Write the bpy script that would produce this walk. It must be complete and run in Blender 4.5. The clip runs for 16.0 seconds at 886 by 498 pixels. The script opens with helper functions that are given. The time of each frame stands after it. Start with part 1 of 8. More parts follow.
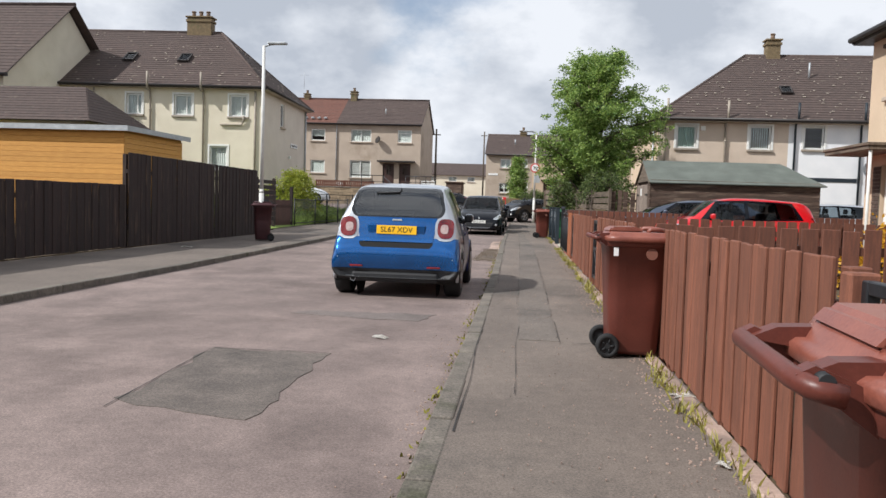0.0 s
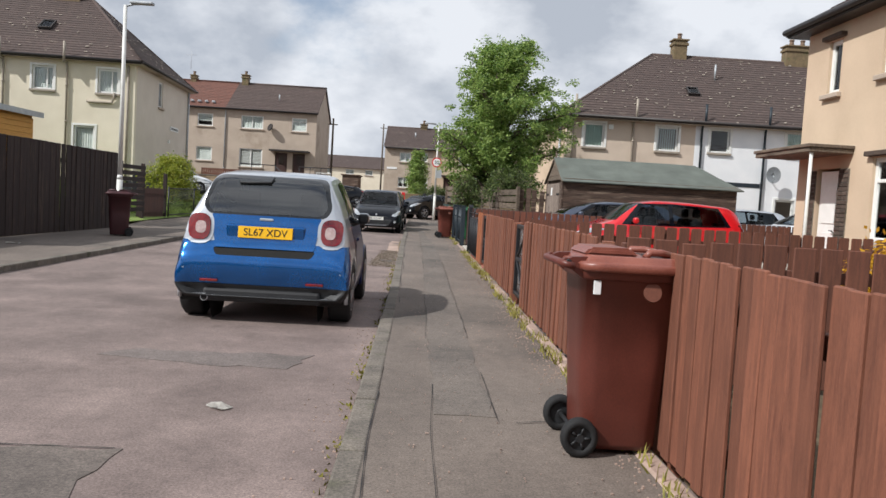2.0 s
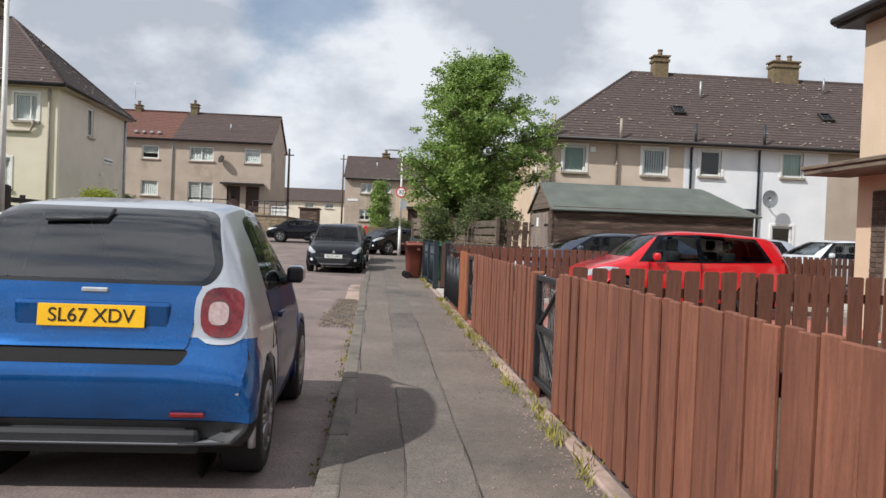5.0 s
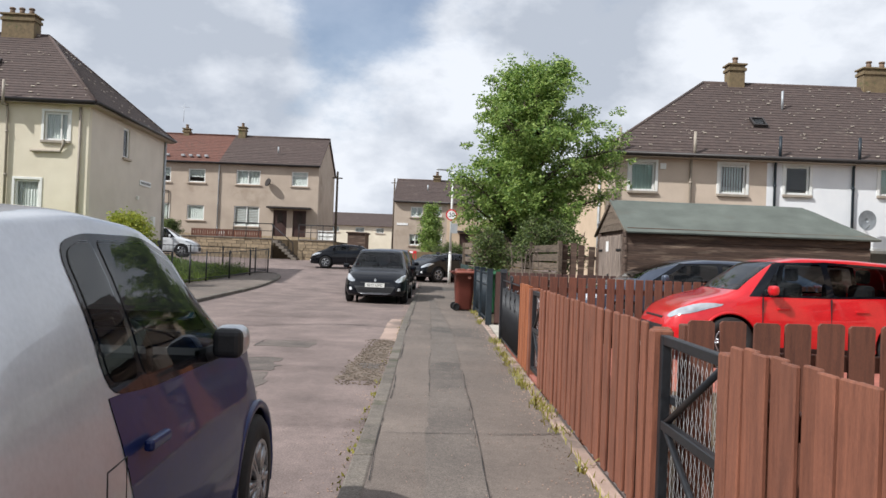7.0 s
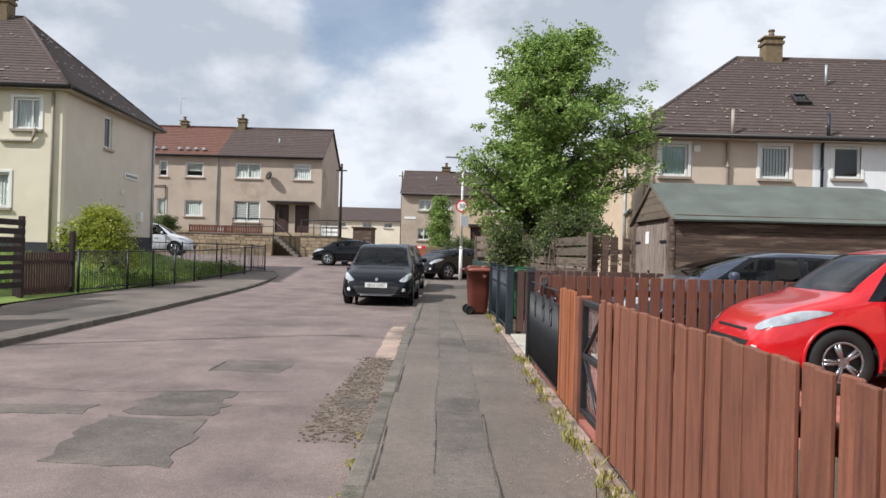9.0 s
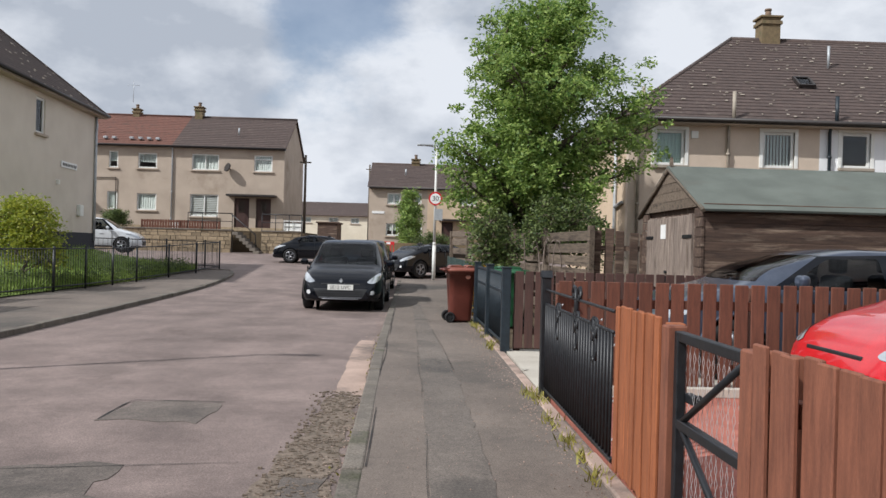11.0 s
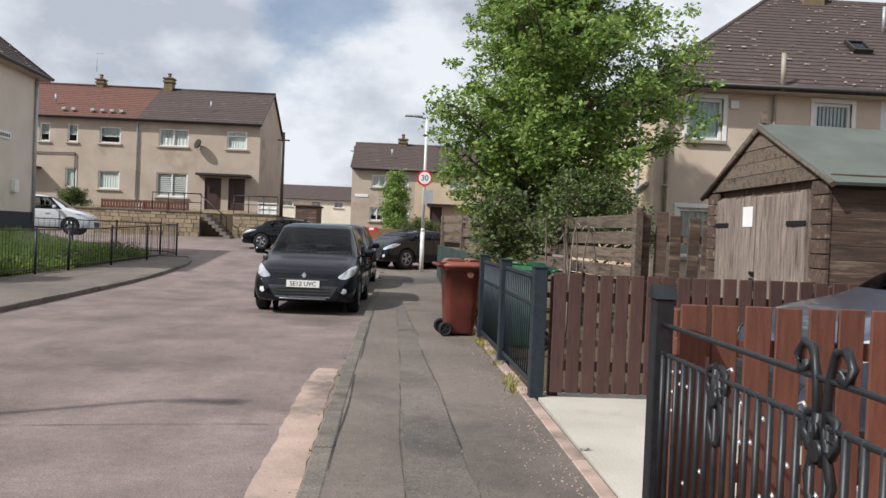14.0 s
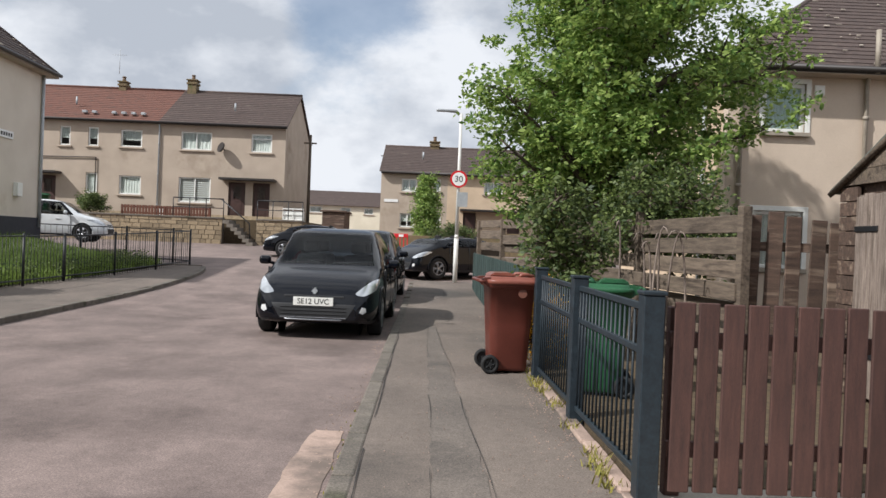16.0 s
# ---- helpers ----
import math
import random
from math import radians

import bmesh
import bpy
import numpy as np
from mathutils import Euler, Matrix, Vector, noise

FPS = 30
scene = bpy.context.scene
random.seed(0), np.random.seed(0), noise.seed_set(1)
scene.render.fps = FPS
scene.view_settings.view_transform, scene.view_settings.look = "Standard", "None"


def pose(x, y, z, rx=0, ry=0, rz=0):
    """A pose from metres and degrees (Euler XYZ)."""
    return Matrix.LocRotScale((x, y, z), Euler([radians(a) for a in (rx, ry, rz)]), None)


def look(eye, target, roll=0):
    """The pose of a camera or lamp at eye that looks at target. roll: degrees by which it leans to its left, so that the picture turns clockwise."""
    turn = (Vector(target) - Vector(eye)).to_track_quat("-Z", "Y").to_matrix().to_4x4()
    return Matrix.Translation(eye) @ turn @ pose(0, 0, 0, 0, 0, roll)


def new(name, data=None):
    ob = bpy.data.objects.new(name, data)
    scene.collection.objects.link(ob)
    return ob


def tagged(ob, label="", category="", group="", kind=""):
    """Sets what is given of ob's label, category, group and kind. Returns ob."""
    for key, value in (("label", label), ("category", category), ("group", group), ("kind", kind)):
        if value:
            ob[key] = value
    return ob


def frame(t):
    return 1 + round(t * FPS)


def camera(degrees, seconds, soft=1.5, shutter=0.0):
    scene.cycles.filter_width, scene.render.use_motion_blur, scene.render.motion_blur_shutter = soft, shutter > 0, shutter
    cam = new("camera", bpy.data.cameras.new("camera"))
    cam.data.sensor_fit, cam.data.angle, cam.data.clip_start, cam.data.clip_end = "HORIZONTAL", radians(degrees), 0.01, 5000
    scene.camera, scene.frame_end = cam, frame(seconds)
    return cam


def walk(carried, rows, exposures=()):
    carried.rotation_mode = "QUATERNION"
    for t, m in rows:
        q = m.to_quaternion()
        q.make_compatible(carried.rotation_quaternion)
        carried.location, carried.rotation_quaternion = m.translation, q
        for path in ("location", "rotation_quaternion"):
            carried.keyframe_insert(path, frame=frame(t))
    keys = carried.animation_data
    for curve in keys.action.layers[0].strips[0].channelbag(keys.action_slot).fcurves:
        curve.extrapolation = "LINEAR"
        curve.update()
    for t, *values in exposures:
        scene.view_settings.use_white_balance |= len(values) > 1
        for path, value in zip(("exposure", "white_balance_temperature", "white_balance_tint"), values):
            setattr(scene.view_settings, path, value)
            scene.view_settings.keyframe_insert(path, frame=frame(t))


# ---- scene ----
cam = camera(58.9, 16.0)
PATH = [
    (0, (0.897, -0.616, 1.132), (0.687, 1.369, 1.011), 1.8),
    (0.5, (0.891, -0.05, 1.139), (0.802, 1.942, 0.986), 2.3),
    (1, (0.807, 0.497, 1.167), (0.777, 2.489, 0.998), 2.2),
    (1.5, (0.787, 1.113, 1.16), (0.872, 3.106, 1.009), 2.7),
    (2, (0.748, 1.717, 1.158), (0.801, 3.712, 1.035), 3.4),
    (2.5, (0.751, 2.278, 1.176), (0.863, 4.271, 1.055), 3.4),
    (3, (0.68, 2.965, 1.174), (0.775, 4.961, 1.088), 3.0),
    (3.5, (0.663, 3.518, 1.183), (0.815, 5.511, 1.125), 2.4),
    (6, (0.76, 6.415, 1.228), (0.876, 8.411, 1.199), 2.0),
    (6.5, (0.808, 7.089, 1.232), (0.876, 9.087, 1.221), 2.3),
    (7, (0.849, 7.676, 1.249), (0.853, 9.676, 1.269), 2.2),
    (7.5, (0.856, 8.322, 1.252), (0.86, 10.322, 1.277), 1.8),
    (8, (0.865, 8.894, 1.257), (0.845, 10.894, 1.29), 1.5),
    (8.5, (0.873, 9.566, 1.256), (0.847, 11.566, 1.271), 1.6),
    (11, (0.675, 12.649, 1.271), (0.737, 14.648, 1.269), 1.5),
    (11.5, (0.676, 13.275, 1.271), (0.765, 15.273, 1.267), 1.8),
    (12, (0.696, 13.877, 1.269), (0.795, 15.874, 1.251), 2.6),
    (12.5, (0.68, 14.451, 1.264), (0.789, 16.447, 1.224), 2.5),
    (13, (0.677, 15.03, 1.265), (0.78, 17.027, 1.218), 2.9),
    (13.5, (0.641, 15.619, 1.262), (0.753, 17.615, 1.223), 2.4),
    (14, (0.686, 16.169, 1.271), (0.784, 18.166, 1.237), 2.3),
    (14.5, (0.708, 16.75, 1.268), (0.751, 18.75, 1.236), 2.4),
    (15, (0.74, 17.306, 1.279), (0.699, 19.306, 1.272), 3.0),
    (15.5, (0.679, 17.874, 1.277), (0.644, 19.873, 1.298), 2.7),
    (16, (0.677, 18.455, 1.267), (0.694, 20.455, 1.248), 2.3),
]
walk(cam, [(t, look(eye, target, roll)) for t, eye, target, roll in PATH], [(0, 0.18, 6220, 10), (3.5, 0.04, 6230, 10), (6, 0.18, 6200, 10), (8.5, 0.24, 6150, 10), (11, 0.04, 6150, 10), (12.5, 0.12, 6180, 10), (14, 0.14, 6220, 10), (16, 0.16, 6260, 10)])

# ---- light ----
SUN = Vector((-0.82, -0.50, 0.86)).normalized()
sun_data = bpy.data.lights.new("sun", "SUN")
sun_data.energy, sun_data.angle, sun_data.color = 4.2, radians(1.0), (1.0, 0.96, 0.90)
sun = new("sun", sun_data)
sun.matrix_world = look(SUN * 50, (0, 0, 0))

world = bpy.data.worlds.new("sky")
scene.world = world
world.use_nodes = True
wt = world.node_tree
wt.nodes.clear()


def wnode(kind, **sets):
    n = wt.nodes.new(kind)
    for k, v in sets.items():
        n.inputs[k].default_value = v
    return n


w_out = wnode("ShaderNodeOutputWorld")
w_bg = wnode("ShaderNodeBackground", Strength=0.1)
w_sky = wnode("ShaderNodeTexSky")
w_sky.sky_type, w_sky.sun_disc = "NISHITA", False
w_sky.sun_elevation = math.asin(SUN.z)
w_sky.sun_rotation = math.atan2(SUN.x, SUN.y)
w_co = wnode("ShaderNodeTexCoord")
w_map = wnode("ShaderNodeMapping")
w_map.inputs["Scale"].default_value = (1.0, 1.0, 1.7)
w_map.inputs["Location"].default_value = (0.35, 0.2, 0.1)
w_n1 = wnode("ShaderNodeTexNoise", Scale=2.4, Detail=10.0, Roughness=0.6)
w_n2 = wnode("ShaderNodeTexNoise", Scale=4.6, Detail=10.0, Roughness=0.56)
w_cov = wnode("ShaderNodeMapRange")
w_cov.interpolation_type = "SMOOTHSTEP"
w_cov.inputs[1].default_value, w_cov.inputs[2].default_value, w_cov.inputs[3].default_value = 0.34, 0.50, 0.3
w_shade = wnode("ShaderNodeValToRGB")
w_shade.color_ramp.elements[0].position, w_shade.color_ramp.elements[0].color = 0.37, (4.6, 4.9, 5.4, 1)
w_shade.color_ramp.elements[1].position, w_shade.color_ramp.elements[1].color = 0.57, (7.9, 8.0, 8.2, 1)
w_mix = wt.nodes.new("ShaderNodeMix")
w_mix.data_type = "RGBA"
lk = wt.links.new
lk(w_co.outputs["Generated"], w_map.inputs["Vector"])
lk(w_map.outputs[0], w_n1.inputs["Vector"])
lk(w_map.outputs[0], w_n2.inputs["Vector"])


def cloud_bias(source, azimuth, elevation, spread, amount):
    """Thicken or thin the clouds round one direction of the sky."""
    a, e = radians(azimuth), radians(elevation)
    dot, ramp, add = wnode("ShaderNodeVectorMath"), wnode("ShaderNodeMapRange"), wnode("ShaderNodeMath")
    dot.operation, add.operation, ramp.interpolation_type = "DOT_PRODUCT", "ADD", "SMOOTHSTEP"
    dot.inputs[1].default_value = (math.sin(a) * math.cos(e), math.cos(a) * math.cos(e), math.sin(e))
    lk(w_co.outputs["Generated"], dot.inputs[0])
    lk(dot.outputs["Value"], ramp.inputs[0])
    ramp.inputs[1].default_value, ramp.inputs[2].default_value, ramp.inputs[4].default_value = math.cos(radians(spread)), 1.0, amount
    lk(ramp.outputs[0], add.inputs[0])
    lk(source, add.inputs[1])
    return add.outputs[0]


cover = w_n1.outputs[0]
for bias in ((-8, 19, 8, -0.2), (-19, 14, 10, 0.14), (4, 9, 13, 0.10), (16, 12, 13, 0.08)):
    cover = cloud_bias(cover, *bias)
tone = w_n2.outputs[0]
for bias in ((-19, 14, 8, -0.14), (-6, 10, 7, 0.12), (8, 16, 9, -0.08)):
    tone = cloud_bias(tone, *bias)
lk(cover, w_cov.inputs[0])
lk(tone, w_shade.inputs[0])
lk(w_cov.outputs[0], w_mix.inputs[0])
lk(w_sky.outputs[0], w_mix.inputs[6])
lk(w_shade.outputs[0], w_mix.inputs[7])
lk(w_mix.outputs[2], w_bg.inputs["Color"])
lk(w_bg.outputs[0], w_out.inputs[0])


# ---- materials ----
def C(r, g, b):
    return tuple(((v / 255 + 0.055) / 1.055) ** 2.4 if v > 10 else v / 255 / 12.92 for v in (r, g, b)) + (1,)


MATS = {}


def mat(name, a, b=None, rough=0.8, metal=0.0, scale=6.0, fine=60.0, bump=0.15, depth=0.01, rand=0.0, stain=None, stain_at=0.62,
        coat=0.0, stretch=(1, 1, 1), spec=0.5, rough_var=0.1, sheen=0.0, sub=0.0):
    """A surface of two tones mixed by coarse and fine noise, with relief."""
    m = bpy.data.materials.new(name)
    MATS[name] = m
    m.use_nodes = True
    nt = m.node_tree
    p = nt.nodes["Principled BSDF"]
    b = b or tuple(min(1, c * 0.72) for c in a[:3]) + (1,)
    N, L = nt.nodes.new, nt.links.new
    co, mp = N("ShaderNodeTexCoord"), N("ShaderNodeMapping")
    mp.inputs["Scale"].default_value = stretch
    L(co.outputs["Object"], mp.inputs["Vector"])
    n1, n2 = N("ShaderNodeTexNoise"), N("ShaderNodeTexNoise")
    n1.inputs["Scale"].default_value, n1.inputs["Detail"].default_value = scale, 5
    n2.inputs["Scale"].default_value, n2.inputs["Detail"].default_value = fine, 3
    info = N("ShaderNodeObjectInfo")
    off = N("ShaderNodeVectorMath")
    off.operation = "MULTIPLY_ADD"
    off.inputs[1].default_value = (37, 53, 29)
    L(info.outputs["Random"], off.inputs[0])
    L(mp.outputs[0], off.inputs[2])
    L(off.outputs[0], n1.inputs["Vector"])
    L(off.outputs[0], n2.inputs["Vector"])
    add = N("ShaderNodeMath")
    add.operation = "MULTIPLY_ADD"
    add.inputs[1].default_value = 0.45
    L(n2.outputs[0], add.inputs[0])
    sc = N("ShaderNodeMath")
    sc.operation = "MULTIPLY"
    sc.inputs[1].default_value = 0.6
    L(n1.outputs[0], sc.inputs[0])
    L(sc.outputs[0], add.inputs[2])
    ramp = N("ShaderNodeValToRGB")
    ramp.color_ramp.elements[0].position, ramp.color_ramp.elements[0].color = 0.36, b
    ramp.color_ramp.elements[1].position, ramp.color_ramp.elements[1].color = 0.68, a
    L(add.outputs[0], ramp.inputs[0])
    col = ramp.outputs[0]
    if stain:
        n3, r3, mx = N("ShaderNodeTexNoise"), N("ShaderNodeMapRange"), N("ShaderNodeMix")
        n3.inputs["Scale"].default_value, n3.inputs["Detail"].default_value = scale * 0.35, 8
        n3.inputs["Roughness"].default_value = 0.65
        L(off.outputs[0], n3.inputs["Vector"])
        r3.inputs[1].default_value, r3.inputs[2].default_value = stain_at - 0.06, stain_at + 0.08
        L(n3.outputs[0], r3.inputs[0])
        mx.data_type = "RGBA"
        L(r3.outputs[0], mx.inputs[0])
        L(col, mx.inputs[6])
        mx.inputs[7].default_value = stain
        col = mx.outputs[2]
    if rand:
        hv, mr = N("ShaderNodeHueSaturation"), N("ShaderNodeMapRange")
        mr.inputs[3].default_value, mr.inputs[4].default_value = 1 - rand, 1 + rand
        L(info.outputs["Random"], mr.inputs[0])
        L(mr.outputs[0], hv.inputs["Value"])
        L(col, hv.inputs["Color"])
        col = hv.outputs[0]
    L(col, p.inputs["Base Color"])
    if rough_var:
        rr = N("ShaderNodeMapRange")
        rr.inputs[3].default_value, rr.inputs[4].default_value = max(0.02, rough - rough_var), min(1, rough + rough_var)
        L(n1.outputs[0], rr.inputs[0])
        L(rr.outputs[0], p.inputs["Roughness"])
    else:
        p.inputs["Roughness"].default_value = rough
    p.inputs["Metallic"].default_value = metal
    p.inputs["Coat Weight"].default_value = coat
    p.inputs["Coat Roughness"].default_value = 0.04
    p.inputs["Specular IOR Level"].default_value = spec
    if bump:
        bp = N("ShaderNodeBump")
        bp.inputs["Strength"].default_value, bp.inputs["Distance"].default_value = bump, depth
        L(add.outputs[0], bp.inputs["Height"])
        L(bp.outputs[0], p.inputs["Normal"])
    return m


def glass(name, tint, gloss=0.02, ior=1.6):
    m = bpy.data.materials.new(name)
    m.use_nodes = True
    nt = m.node_tree
    nt.nodes.clear()
    N, L = nt.nodes.new, nt.links.new
    out, mx, tr, gl, fr = N("ShaderNodeOutputMaterial"), N("ShaderNodeMixShader"), N("ShaderNodeBsdfTransparent"), N("ShaderNodeBsdfGlossy"), N("ShaderNodeFresnel")
    tr.inputs[0].default_value = tint
    gl.inputs["Roughness"].default_value = gloss
    fr.inputs["IOR"].default_value = ior
    L(fr.outputs[0], mx.inputs[0])
    L(tr.outputs[0], mx.inputs[1])
    L(gl.outputs[0], mx.inputs[2])
    L(mx.outputs[0], out.inputs[0])
    return m


def gritty(m, fine, lo, hi, big=0.3, wear=0.12):
    """Stone grit and broad worn bands over a material's colour."""
    nt = m.node_tree
    N, L = nt.nodes.new, nt.links.new
    p = nt.nodes["Principled BSDF"]
    col = p.inputs["Base Color"].links[0].from_socket
    co = N("ShaderNodeTexCoord")
    mp = N("ShaderNodeMapping")
    mp.inputs["Scale"].default_value = (1.0, 0.35, 1.0)
    L(co.outputs["Object"], mp.inputs["Vector"])
    for vec, scale, detail, rough, a, b in ((co.outputs["Object"], fine, 3, 0.75, lo, hi), (mp.outputs[0], big, 7, 0.7, 1 - wear, 1 + wear), (co.outputs["Object"], fine * 0.16, 5, 0.7, 0.86, 1.10)):
        n, r, k, mx = N("ShaderNodeTexNoise"), N("ShaderNodeMapRange"), N("ShaderNodeCombineColor"), N("ShaderNodeMix")
        n.inputs["Scale"].default_value, n.inputs["Detail"].default_value, n.inputs["Roughness"].default_value = scale, detail, rough
        L(vec, n.inputs["Vector"])
        r.inputs[1].default_value, r.inputs[2].default_value, r.inputs[3].default_value, r.inputs[4].default_value = 0.34, 0.66, a, b
        L(n.outputs[0], r.inputs[0])
        for q in range(3):
            L(r.outputs[0], k.inputs[q])
        mx.data_type, mx.blend_type = "RGBA", "MULTIPLY"
        mx.inputs[0].default_value = 1.0
        L(col, mx.inputs[6])
        L(k.outputs[0], mx.inputs[7])
        col = mx.outputs[2]
    L(col, p.inputs["Base Color"])
    return m


ROAD = mat("road_asphalt", C(139, 123, 117), C(107, 94, 89), 0.9, scale=1.6, fine=190, bump=0.5, depth=0.006, stain=C(104, 91, 86), stain_at=0.57)
TRENCH = mat("trench_asphalt", C(117, 108, 100), C(92, 85, 79), 0.92, scale=1.4, fine=200, bump=0.45, depth=0.005, stain=C(74, 70, 66))
ROAD_FAINT = mat("stained_asphalt", C(124, 114, 109), C(98, 89, 85), 0.92, scale=1.6, fine=190, bump=0.5, depth=0.006, stain=C(86, 78, 74))
ROAD_NEW = mat("patched_asphalt", C(116, 106, 99), C(84, 77, 72), 0.92, scale=2.6, fine=150, bump=0.6, depth=0.008, stain=C(66, 62, 58))
PAVE = mat("pavement_asphalt", C(123, 112, 103), C(96, 87, 80), 0.92, scale=0.9, fine=210, bump=0.45, depth=0.005, stain=C(80, 75, 70), stain_at=0.6)
KERB = mat("kerb_concrete", C(124, 116, 106), C(92, 86, 79), 0.9, scale=5, fine=90, bump=0.35, stain=C(74, 74, 56), rand=0.12)
CONCRETE = mat("pale_concrete", C(196, 190, 178), C(168, 160, 148), 0.85, scale=1.5, fine=70, bump=0.12, stain=C(150, 140, 126))
CEMENT = mat("worn_cement_strip", C(184, 160, 146), C(148, 128, 116), 0.9, scale=3, fine=80, bump=0.4, stain=C(110, 98, 90), stain_at=0.55)
RUBBLE = mat("crumbled_gravel", C(136, 121, 107), C(82, 72, 63), 0.95, scale=22, fine=110, bump=0.8, depth=0.012, stain=C(96, 86, 74), stain_at=0.55)
TAR = mat("black_tar_joint", C(48, 46, 45), C(30, 29, 29), 0.8, bump=0.2)
SOIL = mat("dry_soil", C(104, 88, 66), C(66, 56, 42), 0.95, scale=14, fine=120, bump=0.7, depth=0.02)
GRASS_G = mat("lawn_ground", C(132, 150, 74), C(98, 120, 52), 0.95, scale=3, fine=70, bump=0.8, depth=0.03, stain=C(120, 124, 62))
GRASS = mat("grass_blades", C(140, 160, 74), C(92, 116, 46), 0.7, scale=2, fine=10, bump=0)
MOSS = mat("yellow_moss", C(146, 138, 56), C(84, 88, 36), 0.95, scale=30, fine=140, bump=0.8)
WEED = mat("weed_leaves", C(158, 148, 72), C(108, 108, 48), 0.7, scale=8, bump=0)
LITTER = mat("white_litter_paper", C(226, 222, 214), C(190, 186, 180), 0.8, bump=0.1)
BLOCK = mat("red_block_paving", C(176, 112, 96), C(140, 82, 70), 0.9, scale=6, bump=0.3, rand=0.18)
FENCE_R = mat("red_brown_stained_wood", C(133, 83, 62), C(99, 60, 45), 0.78, scale=5, fine=60, bump=0.3, stretch=(9, 9, 1), rand=0.16, stain=C(92, 52, 40), stain_at=0.66)
FENCE_O = mat("orange_brown_stained_wood", C(162, 97, 60), C(122, 70, 44), 0.78, scale=5, fine=60, bump=0.3, stretch=(9, 9, 1), rand=0.1)
FENCE_M = mat("dark_red_brown_stained_wood", C(114, 71, 54), C(84, 51, 40), 0.78, scale=5, fine=60, bump=0.3, stretch=(9, 9, 1), rand=0.12)
FENCE_D = mat("dark_brown_stained_wood", C(86, 58, 51), C(62, 42, 38), 0.75, scale=5, fine=60, bump=0.3, stretch=(9, 9, 1), rand=0.14)
FENCE_B = mat("very_dark_stained_wood", C(54, 39, 36), C(34, 25, 24), 0.8, scale=4, fine=50, bump=0.3, stretch=(9, 9, 1), rand=0.2, stain=C(84, 66, 52))
WOOD_G = mat("grey_weathered_wood", C(126, 112, 97), C(76, 65, 56), 0.88, scale=4, fine=50, bump=0.45, stretch=(1, 9, 9), rand=0.15, stain=C(64, 54, 46), stain_at=0.58)
WOOD_GV = mat("grey_weathered_upright_wood", C(154, 140, 129), C(96, 83, 75), 0.88, scale=4, fine=50, bump=0.45, stretch=(9, 9, 1), rand=0.15, stain=C(74, 62, 52), stain_at=0.6)
WOOD_SH = mat("dark_weathered_shed_board", C(102, 82, 70), C(58, 46, 40), 0.88, scale=3, fine=50, bump=0.45, stretch=(1, 9, 9), rand=0.2, stain=C(140, 122, 106), stain_at=0.6)
PINE = mat("new_pine_cladding", C(214, 160, 84), C(188, 132, 62), 0.7, scale=4, fine=40, bump=0.15, stretch=(1, 9, 9), rand=0.08)
FELT = mat("green_grey_roofing_felt", C(104, 110, 103), C(80, 85, 79), 0.95, scale=2, fine=180, bump=0.3, stain=C(92, 92, 84))
BLACK = mat("black_painted_steel", C(34, 36, 40), C(20, 21, 24), 0.45, scale=20, bump=0.1, stain=C(66, 58, 52), stain_at=0.74)
RAILDARK = mat("dark_blue_painted_steel", C(38, 50, 58), C(26, 34, 41), 0.5, scale=20, bump=0.1)
GALV = mat("galvanised_steel", C(186, 190, 192), C(156, 160, 164), 0.5, metal=0.3, bump=0.05)
WIRE = mat("bright_wire", C(226, 228, 230), C(186, 186, 186), 0.4, metal=0.35, bump=0)
WHITE_P = mat("white_painted_metal", C(226, 226, 222), C(204, 204, 198), 0.5, bump=0.05)
UPVC = mat("white_upvc", C(236, 236, 232), C(222, 222, 216), 0.4, bump=0.02)
HARL = mat("beige_roughcast", C(212, 195, 177), C(192, 175, 158), 0.95, scale=1.2, fine=90, bump=0.6, depth=0.015, stain=C(164, 146, 126), stain_at=0.64)
HARL_C = mat("cream_roughcast", C(228, 219, 198), C(212, 202, 180), 0.95, scale=1.2, fine=90, bump=0.5, depth=0.015, stain=C(196, 182, 154), stain_at=0.66)
HARL_G = mat("brown_grey_roughcast", C(188, 173, 157), C(166, 151, 136), 0.95, scale=1.0, fine=90, bump=0.6, depth=0.015, stain=C(146, 130, 112), stain_at=0.62)
HARL_S = mat("pale_grey_roughcast", C(218, 208, 194), C(202, 191, 177), 0.95, scale=1.0, fine=90, bump=0.5, depth=0.015, stain=C(184, 170, 152), stain_at=0.64)
HARL_W = mat("white_painted_roughcast", C(238, 238, 238), C(222, 224, 226), 0.9, scale=1.2, fine=90, bump=0.4, depth=0.015)
HARL_P = mat("peach_roughcast", C(208, 186, 160), C(190, 168, 143), 0.95, scale=1.2, fine=90, bump=0.5, depth=0.015)
TILE_R = mat("brown_roof_tile", C(88, 74, 69), C(64, 54, 51), 0.9, scale=6, fine=40, bump=0.3, rand=0.07, stain=C(112, 102, 92), stain_at=0.66)
TILE_RED = mat("red_brown_roof_tile", C(116, 78, 66), C(88, 60, 52), 0.9, scale=6, fine=40, bump=0.3, rand=0.06, stain=C(84, 64, 56), stain_at=0.6)
STONE = mat("rubble_stone", C(170, 152, 124), C(118, 104, 86), 0.92, scale=5, fine=50, bump=0.6, rand=0.25)
CHIM = mat("chimney_brick", C(130, 112, 84), C(94, 82, 62), 0.92, scale=8, bump=0.5, stain=C(88, 92, 58))
